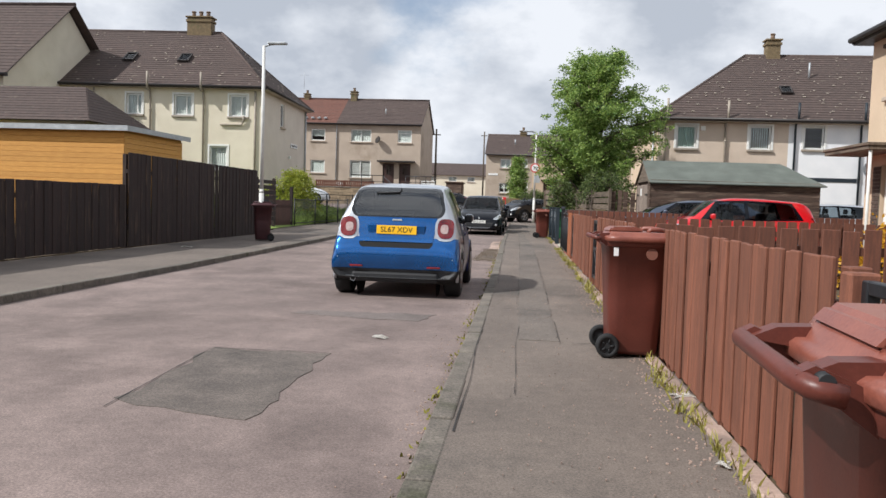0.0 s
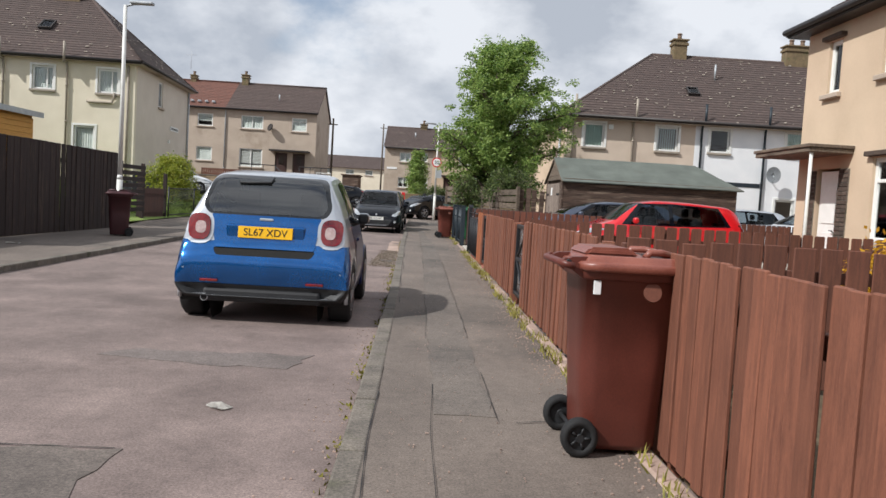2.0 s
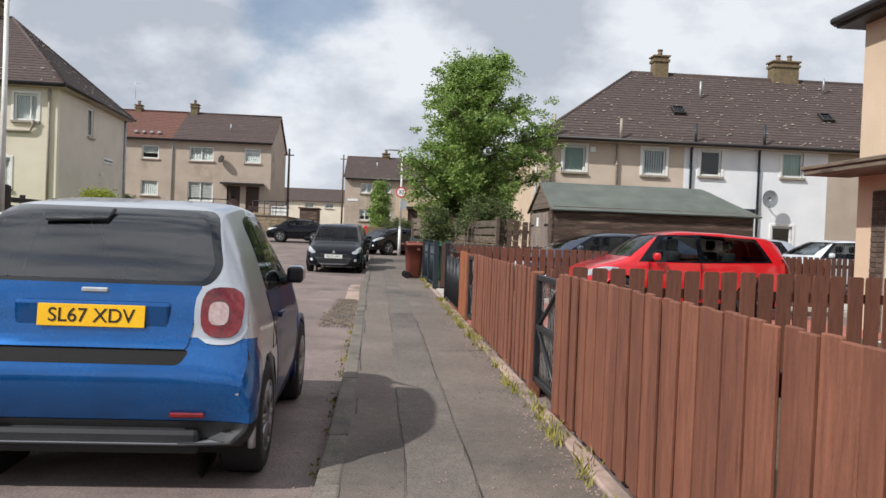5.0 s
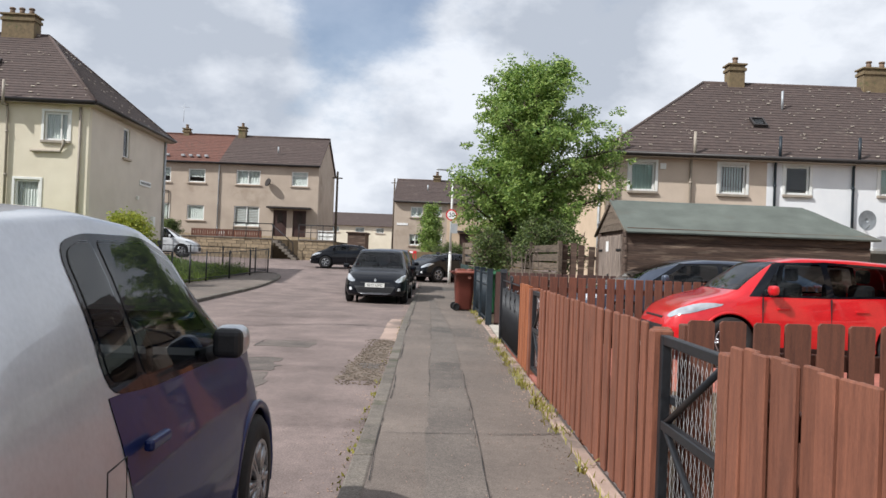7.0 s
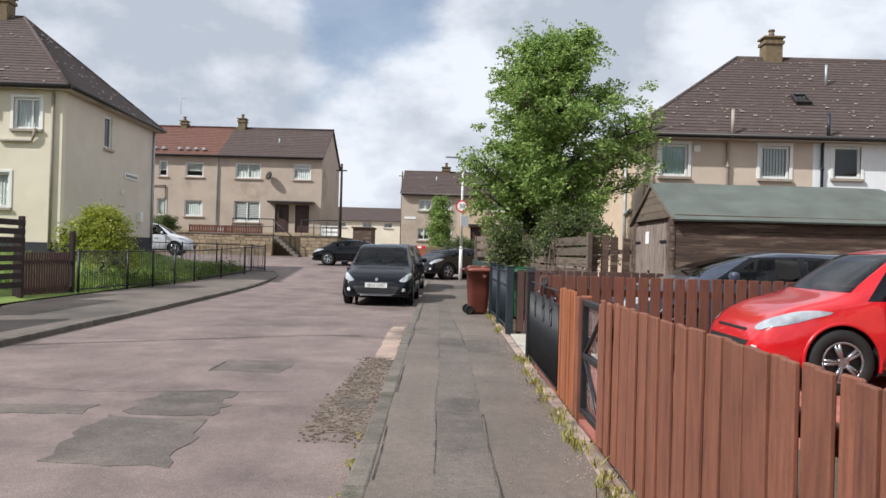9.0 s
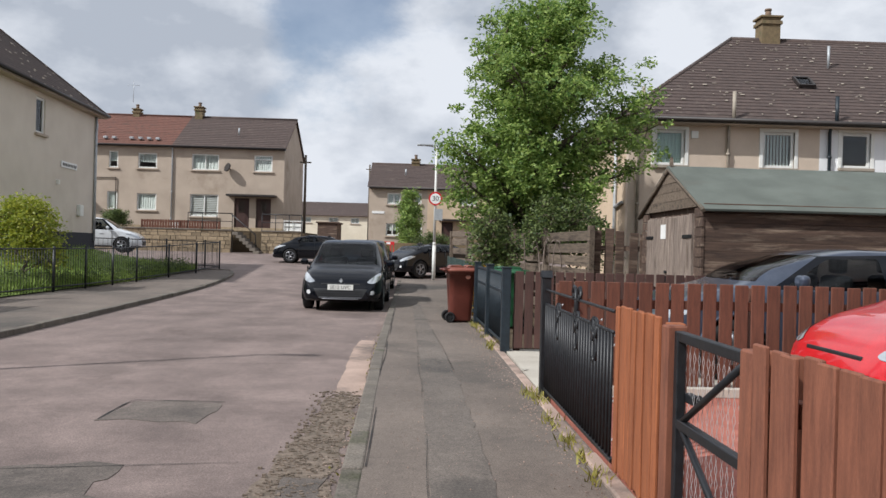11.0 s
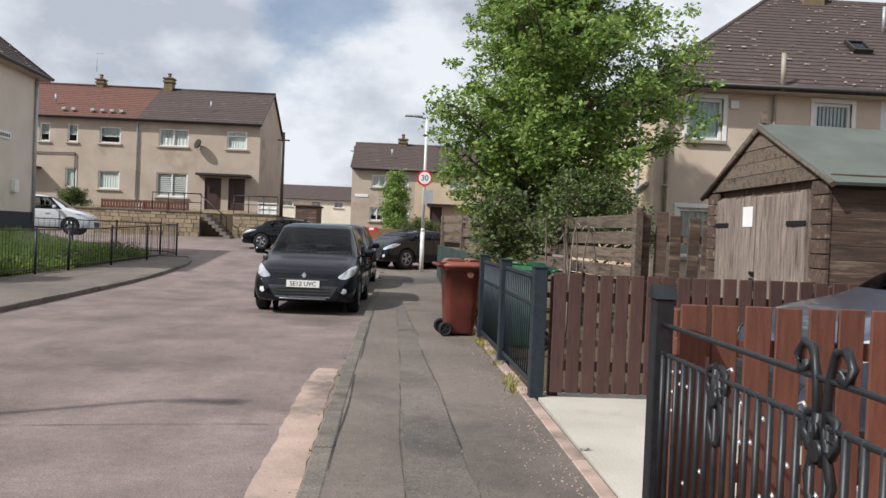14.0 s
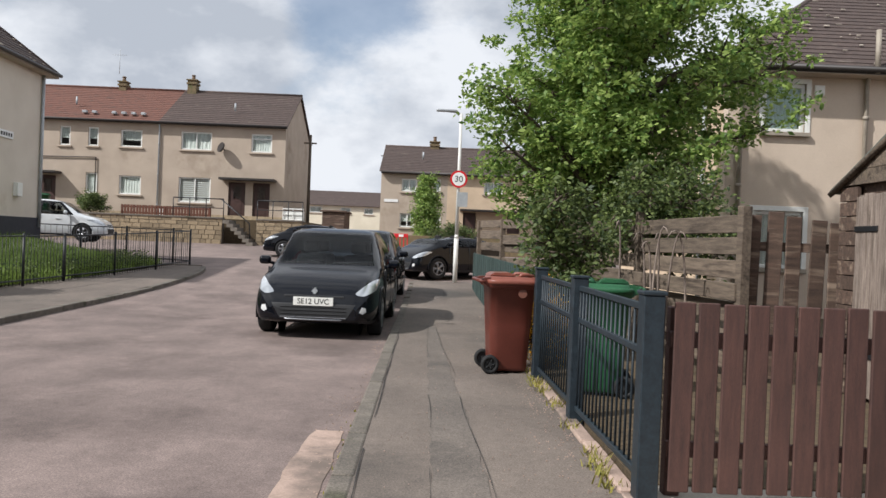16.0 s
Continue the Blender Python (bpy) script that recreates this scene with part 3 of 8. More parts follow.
# moss and weeds in the joints
def tufts(name, label, places, material, h, seed, blade=0.012):
    r = random.Random(seed)
    bm = B()
    for x, y, z, n in places:
        for _ in range(n):
            a = r.uniform(0, 6.28)
            px, py = x + r.gauss(0, 0.03), y + r.gauss(0, 0.05)
            hh = h * r.uniform(0.3, 1.2)
            dx, dy = math.cos(a) * blade, math.sin(a) * blade
            lx, ly = r.gauss(0, 0.4) * hh, r.gauss(0, 0.4) * hh
            v = [bm.verts.new(p) for p in ((px - dx, py - dy, z), (px + dx, py + dy, z), (px + lx * 0.5 + dx * 0.7, py + ly * 0.5 + dy * 0.7, z + hh * 0.6), (px + lx, py + ly, z + hh))]
            bm.faces.new(v[:3])
            bm.faces.new((v[0], v[2], v[3]))
    return tagged(part(name, bm, material), label, "weeds", "", "stuff")


wr = random.Random(5)
tufts("weeds", "yellow-green weeds along the foot of the fence", [(fence_x(y) - 0.11 + wr.gauss(0, 0.02), y, rise(y), wr.choice((0, 4, 12, 28))) for y in (0.12 * i for i in range(220)) if not 19.7 < y < 22.5], WEED, 0.075, 6, 0.006)
tufts("kerb_moss", "yellow moss in the kerb joint", [(kerb_x(y) - 0.015 + wr.gauss(0, 0.012), y, rise(y) - 0.08, wr.choice((0, 2, 6, 14)) if y < 16 else wr.choice((0, 0, 0, 3))) for y in (0.1 * i for i in range(-10, 260))], MOSS, 0.026, 7, 0.010)
bm = B()
for i in range(1100):
    y = wr.uniform(15.6, 19.9)
    x = wr.uniform(-0.14, kerb_x(y) - 0.02) - abs(wr.gauss(0, 0.05))
    s = wr.uniform(0.004, 0.013)
    box(bm, x - s, x + s * wr.uniform(0.5, 1), y - s, y + s * wr.uniform(0.4, 1), -0.082, -0.075 + s * 0.7)
tagged(part("gutter_gravel", bm, RUBBLE), "loose broken gravel along the worn kerb", "gravel", "", "stuff")
bm = B()
for i in range(5200):
    y = wr.uniform(-1, 32)
    side = wr.random()
    if side < 0.45:
        x, z = fence_x(y) - 0.13 - abs(wr.gauss(0, 0.10)), rise(y) + 0.002
    elif side < 0.72:
        x, z = kerb_x(y) - abs(wr.gauss(0, 0.12)), rise(y) - 0.078
    else:
        x, z = wr.uniform(kerb_x(y) + 0.2, fence_x(y) - 0.2), rise(y) + 0.008
    s = wr.uniform(0.002, 0.006) if side < 0.72 else wr.uniform(0.0015, 0.0038)
    box(bm, x - s, x + s * wr.uniform(0.5, 1), y - s, y + s, z - 0.004, z + s * 0.8)
tagged(part("gravel_crumbs", bm, CEMENT), "loose pale gravel crumbs on the ground", "gravel", "", "stuff")


def litter(x, y, z, sx, sy, rot, seed):
    r = random.Random(seed)
    bm = B()
    g = [[bm.verts.new(((i / 3 - 0.5) * sx + r.uniform(-0.01, 0.01), (j / 3 - 0.5) * sy + r.uniform(-0.01, 0.01), 0.004 + abs(r.gauss(0, 0.008)))) for i in range(4)] for j in range(4)]
    for j in range(3):
        for i in range(3):
            bm.faces.new((g[j][i], g[j][i + 1], g[j + 1][i + 1], g[j + 1][i]))
    bmesh.ops.solidify(bm, geom=bm.faces[:], thickness=0.002)
    ob = part("litter", bm, LITTER, at=pose(x, y, z, 0, 0, rot))
    return tagged(ob, "crumpled scrap of white paper on the ground", "litter", "scraps of litter")


litter(1.86, 4.18, 0.005, 0.13, 0.09, 20, 1)
litter(-0.35, 6.1, -0.078, 0.14, 0.08, -30, 2)
litter(1.72, 12.4, 0.006, 0.05, 0.04, 50, 3)
litter(1.80, 2.9, 0.005, 0.08, 0.06, 70, 4)
litter(-6.2, 15.2, 0.0, 0.22, 0.12, 10, 5)
litter(1.82, 20.83, 0.012, 0.07, 0.04, 10, 6)

# ---- houses ----
def wall_panel(bm, x0, x1, z0, z1, y0, y1, holes):
    """A wall from x0 to x1 with openings (xa, xb, za, zb) right through it."""
    xs = sorted({x0, x1, *[v for h in holes for v in h[:2]]})
    zs = sorted({z0, z1, *[v for h in holes for v in h[2:]]})
    solid = lambda i, j: 0 <= i < len(xs) - 1 and 0 <= j < len(zs) - 1 and not any(h[0] <= (xs[i] + xs[i + 1]) / 2 <= h[1] and h[2] <= (zs[j] + zs[j + 1]) / 2 <= h[3] for h in holes)
    V = {}

    def v(i, j, y):
        if (i, j, y) not in V:
            V[i, j, y] = bm.verts.new((xs[i], y, zs[j]))
        return V[i, j, y]
    for i in range(len(xs) - 1):
        for j in range(len(zs) - 1):
            if not solid(i, j):
                continue
            for y in (y0, y1):
                bm.faces.new((v(i, j, y), v(i + 1, j, y), v(i + 1, j + 1, y), v(i, j + 1, y)))
            for di, dj, a, b in ((-1, 0, (i, j), (i, j + 1)), (1, 0, (i + 1, j), (i + 1, j + 1)), (0, -1, (i, j), (i + 1, j)), (0, 1, (i, j + 1), (i + 1, j + 1))):
                if not solid(i + di, j + dj):
                    bm.faces.new((v(*a, y0), v(*b, y0), v(*b, y1), v(*a, y1)))
    return bm


def window(parent, x0, x1, z0, z1, y=0.0, style="two", blind=None, sill=True, at=None, border=0.0):
    """A framed window in a wall facing -y, with panes, sill and blind."""
    bm = B()
    f = 0.075
    yy = y + 0.05
    for a in ((x0, x1, z0, z0 + f), (x0, x1, z1 - f, z1), (x0, x0 + f, z0 + f, z1 - f), (x1 - f, x1, z0 + f, z1 - f)):
        box(bm, a[0], a[1], yy, yy + 0.07, a[2], a[3], 0.006)
    bars = []
    if style == "two":
        bars = [((x0 + x1) / 2 - 0.03, (x0 + x1) / 2 + 0.03, z0 + f, z1 - f)]
    elif style == "third":
        bars = [(x0 + (x1 - x0) * 0.64, x0 + (x1 - x0) * 0.64 + 0.06, z0 + f, z1 - f)]
    elif style == "top":
        bars = [(x0 + f, x1 - f, z0 + (z1 - z0) * 0.7, z0 + (z1 - z0) * 0.7 + 0.06)]
    elif style == "grid":
        bars = [(x0 + (x1 - x0) / 2 - 0.03, x0 + (x1 - x0) / 2 + 0.03, z0 + f, z1 - f)]
    for b in bars:
        box(bm, b[0], b[1], yy + 0.004, yy + 0.066, b[2], b[3], 0.006)
    w = part("window", bm, UPVC, parent, "white framed window")
    if at is not None:
        w.matrix_basis = at
    bm = B()
    box(bm, x0 + f - 0.01, x1 - f + 0.01, yy + 0.03, yy + 0.036, z0 + f - 0.01, z1 - f + 0.01)
    pane = part("pane", bm, WGLASS, w)
    pane.visible_shadow = False
    if sill:
        bm = B()
        box(bm, x0 - 0.09, x1 + 0.09, y - 0.09, y + 0.12, z0 - 0.09, z0, 0.012)
        part("sill", bm, HARL_G if not border else PIPE, w)
    if border:
        bm = B()
        for a in ((x0 - border, x0, z0, z1), (x1, x1 + border, z0, z1), (x0 - border, x1 + border, z1, z1 + border)):
            box(bm, a[0], a[1], y - 0.025, y + 0.04, a[2], a[3], 0.006)
        part("surround", bm, UPVC, w)
    if blind == "slats":
        bm = B()
        n = max(3, int((x1 - x0 - 0.14) / 0.09))
        for i in range(n):
            a = x0 + 0.08 + (x1 - x0 - 0.16) * i / n
            box(bm, a, a + 0.055, yy + 0.075, yy + 0.085, z0 + 0.07, z1 - 0.06)
        part("vertical_blind", bm, BLIND, w)
    elif blind == "bars":
        bm = B()
        n = max(4, int((z1 - z0 - 0.14) / 0.10))
        for i in range(n):
            a = z0 + 0.08 + (z1 - z0 - 0.16) * i / n
            box(bm, x0 + 0.07, x1 - 0.07, yy + 0.075, yy + 0.085, a, a + 0.07)
        part("shutter", bm, UPVC, w)
    elif blind:
        bm = B()
        n = 24
        prev = None
        for i in range(n + 1):
            a = x0 + 0.06 + (x1 - x0 - 0.12) * i / n
            yb = yy + 0.095 + 0.015 * math.sin(i * 1.9)
            cur = (bm.verts.new((a, yb, z0 + 0.05 + (0.35 * (z1 - z0) if blind == "half" else 0))), bm.verts.new((a, yb, z1 - 0.05)))
            if prev:
                bm.faces.new((prev[0], cur[0], cur[1], prev[1]))
            prev = cur
        part("curtain", bm, BLIND if blind == "pale" or blind == "half" else BLIND_G, w)
    return w


COURSES = []


def roof_part(bm, material, parent, label=""):
    """The roof's ridge pieces, with every course of tiles as a part below it."""
    r = part("roof", bm, material, parent, label)
    for q in COURSES:
        part("tile_course", q, material, r)
    COURSES.clear()
    return r


def roof_slope(bm, a, b, c, d, course=0.27, lift=0.02):
    """Courses of tiles laid over a slope: a, b along the eave, c, d along the ridge (over b and a)."""
    a, b, c, d = (Vector(p) for p in (a, b, c, d))
    nrm = (b - a).cross(d - a).normalized()
    if nrm.z < 0:
        nrm = -nrm
    h = max((d - a).length, (c - b).length)
    n = max(3, int(h / course))
    v = [bm.verts.new(p - nrm * 0.02) for p in ((a, b, c, d) if (c - d).length > 1e-4 else (a, b, c))]
    bm.faces.new(v)
    for i in range(n):
        bm = B()
        COURSES.append(bm)
        t0, t1 = i / n, min(1, (i + 1.15) / n)
        l0, r0, l1, r1 = a.lerp(d, t0), b.lerp(c, t0), a.lerp(d, t1), b.lerp(c, t1)
        lo, hi = nrm * 0.034, nrm * 0.018
        v = [bm.verts.new(p) for p in (l0 + lo, r0 + lo, r1 + hi, l1 + hi, l0, r0, r1, l1)]
        for f in ((0, 1, 2, 3), (4, 7, 6, 5), (0, 4, 5, 1), (1, 5, 6, 2), (3, 2, 6, 7), (0, 3, 7, 4)):
            if (v[f[0]].co - v[f[2]].co).length > 1e-5:
                try:
                    bm.faces.new([v[k] for k in f])
                except ValueError:
                    pass
    return bm


def tile_bits(bm, a, b, c, d, n, seed):
    """Slipped and lichened tiles standing proud of a slope."""
    r = random.Random(seed)
    a, b, c, d = (Vector(p) for p in (a, b, c, d))
    nrm = (b - a).cross(d - a).normalized()
    if nrm.z < 0:
        nrm = -nrm
    u, w = (b - a).normalized(), ((d + c) / 2 - (a + b) / 2).normalized()
    for _ in range(n):
        t = r.random() ** 1.2
        p = a.lerp(d, t).lerp(b.lerp(c, t), r.random()) + nrm * 0.065
        s, q = r.uniform(0.015, 0.075), r.uniform(0.012, 0.035)
        vs = [bm.verts.new(p + u * x + w * y + nrm * z) for z in (-0.01, 0.006) for x, y in ((-s, -q), (s, -q * 0.6), (s * 0.7, q), (-s, q))]
        for f in ((0, 1, 2, 3), (4, 5, 6, 7), (0, 1, 5, 4), (1, 2, 6, 5), (2, 3, 7, 6), (3, 0, 4, 7)):
            bm.faces.new([vs[k] for k in f])
    return bm


def chimney(parent, x, y, z0, z1, w, d, pots=2, material=None):
    bm = B()
    box(bm, x - w / 2, x + w / 2, y - d / 2, y + d / 2, z0, z1, 0.01)
    box(bm, x - w / 2 - 0.05, x + w / 2 + 0.05, y - d / 2 - 0.05, y + d / 2 + 0.05, z1 - 0.22, z1 - 0.1, 0.01)
    box(bm, x - w / 2 - 0.07, x + w / 2 + 0.07, y - d / 2 - 0.07, y + d / 2 + 0.07, z1, z1 + 0.07, 0.012)
    c = part("chimney", bm, material or CHIM, parent, "square brick chimney stack")
    for i in range(pots):
        px = x + (i - (pots - 1) / 2) * w / max(pots, 2) * 0.9
        bm = B()
        cyl(bm, (px, y, z1 + 0.05), (px, y, z1 + 0.30), 0.11, 0.09, 12)
        cyl(bm, (px, y, z1 + 0.30), (px, y, z1 + 0.36), 0.12, 0.11, 12)
        part("chimney_pot", bm, POT, c)
    return c


def skylight(parent, m, w=0.55, h=0.75):
    bm = B()
    for a in ((-w / 2, w / 2, 0, 0.06), (-w / 2, w / 2, h - 0.06, h), (-w / 2, -w / 2 + 0.06, 0.06, h - 0.06), (w / 2 - 0.06, w / 2, 0.06, h - 0.06)):
        box(bm, a[0], a[1], a[2], a[3], 0.02, 0.12, 0.005)
    s = part("skylight", bm, GUTTER, parent, "small metal roof light", at=m)
    bm = B()
    box(bm, -w / 2 + 0.05, w / 2 - 0.05, 0.05, h - 0.05, 0.075, 0.085)
    part("pane", bm, CGLASS, s)


def downpipe(parent, x, y, z0, z1, material=PIPE, vent=0.0):
    bm = B()
    tube(bm, [(x, y - 0.07, z0), (x, y - 0.07, z1 - 0.25), (x, y - 0.12, z1 - 0.1), (x, y - 0.12, z1)], 0.045)
    for k in range(3):
        z = z0 + (z1 - z0) * (0.2 + 0.3 * k)
        cyl(bm, (x, y - 0.07, z), (x, y - 0.07, z + 0.07), 0.06)
    if vent:
        cyl(bm, (x, y - 0.42, z1 - 0.1), (x, y - 0.42, z1 + vent), 0.05)
        cyl(bm, (x, y - 0.12, z1 - 0.05), (x, y - 0.44, z1 - 0.05), 0.05)
    part("downpipe", bm, material, parent)


def shell(parent, x0, x1, y0, y1, z0, z1, front, holes, side_holes_l=(), side_holes_r=(), gable=None, mat_side=None, bands=()):
    """Four walls 0.25 thick; the front at y0 has openings. bands: (xa, xb, material) split the front."""
    t = 0.25
    for xa, xb, m in (bands or ((x0, x1, front),)):
        part("wall", wall_panel(B(), xa, xb, z0, z1, y0, y0 + t, [h for h in holes if xa <= h[0] and h[1] <= xb]), m, parent)
    part("wall", wall_panel(B(), x0, x1, z0, z1, y1 - t, y1, []), front, parent)
    for x, hs, first in ((x0, side_holes_l, True), (x1, side_holes_r, False)):
        bm = wall_panel(B(), y0 + t + 0.001, y1 - t - 0.001, z0, z1, 0, t, hs)
        for v in bm.verts:
            yy, xx = v.co.x, v.co.y
            v.co.x, v.co.y = (x + xx if first else x - t + xx), yy
        if gable:
            lo = x if first else x - t
            prism(bm, [(y0, z1 + 0.001), (y1, z1 + 0.001), ((y0 + y1) / 2, gable - 0.06)], lo, lo + t, "x")
        part("wall", bm, mat_side or front, parent)


def gutter(parent, x0, x1, y, z):
    bm = B()
    tube(bm, [(x0, y, z), (x1, y, z)], 0.06)
    box(bm, x0, x1, y + 0.04, y + 0.16, z - 0.08, z + 0.06)
    part("gutter", bm, GUTTER, parent)


# --- cream house on the left, hipped roof
def left_house():
    h = thing("house", "cream roughcast two-storey house with a hipped brown tiled roof", "house", pose(-11.4, 34.6, 0, 0, 0, 2.9))
    wins = [(-1.5, -0.68, 4.72, 5.70), (-4.1, -3.25, 4.72, 5.68), (-6.35, -5.61, 4.72, 5.68), (-2.4, -1.57, 2.25, 3.35), (-6.25, -5.45, 2.3, 3.35), (-9.4, -8.5, 4.72, 5.68), (-12.3, -11.4, 4.72, 5.68)]
    side = [(3.35, 4.05, 4.62, 5.78)]
    shell(h, -19, 0, 0, 8.72, 0.4, 6.12, HARL_C, wins, (), [(a, b, c, d) for a, b, c, d in side], None, HARL_S)
    for w in wins:
        window(h, *w, 0, "third" if w[2] > 4 else "none", "pale" if w[0] < -1 else "half", True, None, 0.09)
    window(h, -0.35, 0.35, 4.62, 5.78, 0, "none", "pale", True, Matrix.Translation((0, 3.70, 0)) @ Matrix.Rotation(radians(90), 4, "Z"))
    bm = B()
    box(bm, 0.0, 0.03, 0.02, 8.7, 0.4, 1.5, 0.005)
    box(bm, -19, 0.0, -0.03, 0.0, 0.4, 1.2, 0.005)
    part("plinth", bm, PLINTH, h, "dark painted plinth")
    e, z, r = 0.3, 6.06, 9.38
    rl, rr = (-15.2, 4.36, r), (-3.4, 4.36, r)
    A, Bc, Cc, D = (-19 - e, -e, z), (e, -e, z), (e, 8.72 + e, z), (-19 - e, 8.72 + e, z)
    bm = B()
    roof_slope(bm, A, Bc, rr, rl)
    roof_slope(bm, Bc, Cc, rr, rr)
    roof_slope(bm, Cc, D, rl, rr)
    roof_slope(bm, D, A, rl, rl)
    tube(bm, [rl, rr], 0.09)
    tube(bm, [Bc, rr], 0.07)
    tube(bm, [Cc, rr], 0.07)
    roof = roof_part(bm, TILE_R, h)
    bm = tile_bits(B(), A, Bc, rr, rl, 160, 11)
    tile_bits(bm, Bc, Cc, rr, rr, 60, 12)
    tagged(part("lichened_tiles", bm, LICHEN, roof), kind="stuff")
    bm = B()
    box(bm, -19 - e, e, -e, 8.72 + e, z - 0.12, z - 0.06)
    part("soffit", bm, HARL_G, h)
    gutter(h, -19 - e, e, -e - 0.06, z - 0.02)
    bm = B()
    tube(bm, [(e + 0.06, -e, z - 0.02), (e + 0.06, 8.72 + e, z - 0.02)], 0.06)
    part("gutter", bm, GUTTER, h)
    chimney(h, -4.5, 4.36, 9.0, 10.1, 1.25, 0.6, 3)
    chimney(h, -14.5, 4.36, 9.0, 10.1, 1.25, 0.6, 3)
    for x in (-2.7, -5.2, -7.85):
        downpipe(h, x, 0, 1.0, 5.9, PIPE, 0.75 if x > -6 else 0)
    bm = B()
    tube(bm, [(-0.28, -0.06, 1.0), (-0.28, -0.06, 5.9)], 0.045)
    tube(bm, [(-1.9, -0.07, 4.35), (-0.9, -0.07, 4.35), (-0.8, -0.1, 4.55), (-0.8, -0.1, 4.75)], 0.05)
    part("downpipe", bm, PIPE, h)
    bm = B()
    tube(bm, [(0.06, 8.5, 1.2), (0.06, 8.5, 6.0)], 0.05)
    part("downpipe", bm, GALV, h)
    tilt = math.degrees(math.atan2(r - z, 4.36 + e))
    for x in (-7.0, -4.3):
        skylight(h, pose(x, 1.5, z + (1.5 + e) * math.tan(radians(tilt)) + 0.05, tilt, 0, 0))
    bm = B()
    box(bm, 0.012, 0.035, 5.35, 6.75, 3.72, 3.94, 0.004)
    sg = part("street_sign", bm, SIGN_W, h, "white street name plate")
    bm = B()
    for i in range(9):
        box(bm, 0.036, 0.038, 5.46 + i * 0.14, 5.55 + i * 0.14, 3.78, 3.88)
    part("lettering", bm, INK, sg)
    bm = B()
    box(bm, 0.0, 0.14, 6.9, 7.2, 2.1, 2.5, 0.01)
    part("meter_box", bm, UPVC, h)
    bm = B()
    box(bm, 0.0, 0.1, 5.0, 5.12, 3.1, 3.25, 0.01)
    part("air_vent", bm, UPVC, h)


left_house()


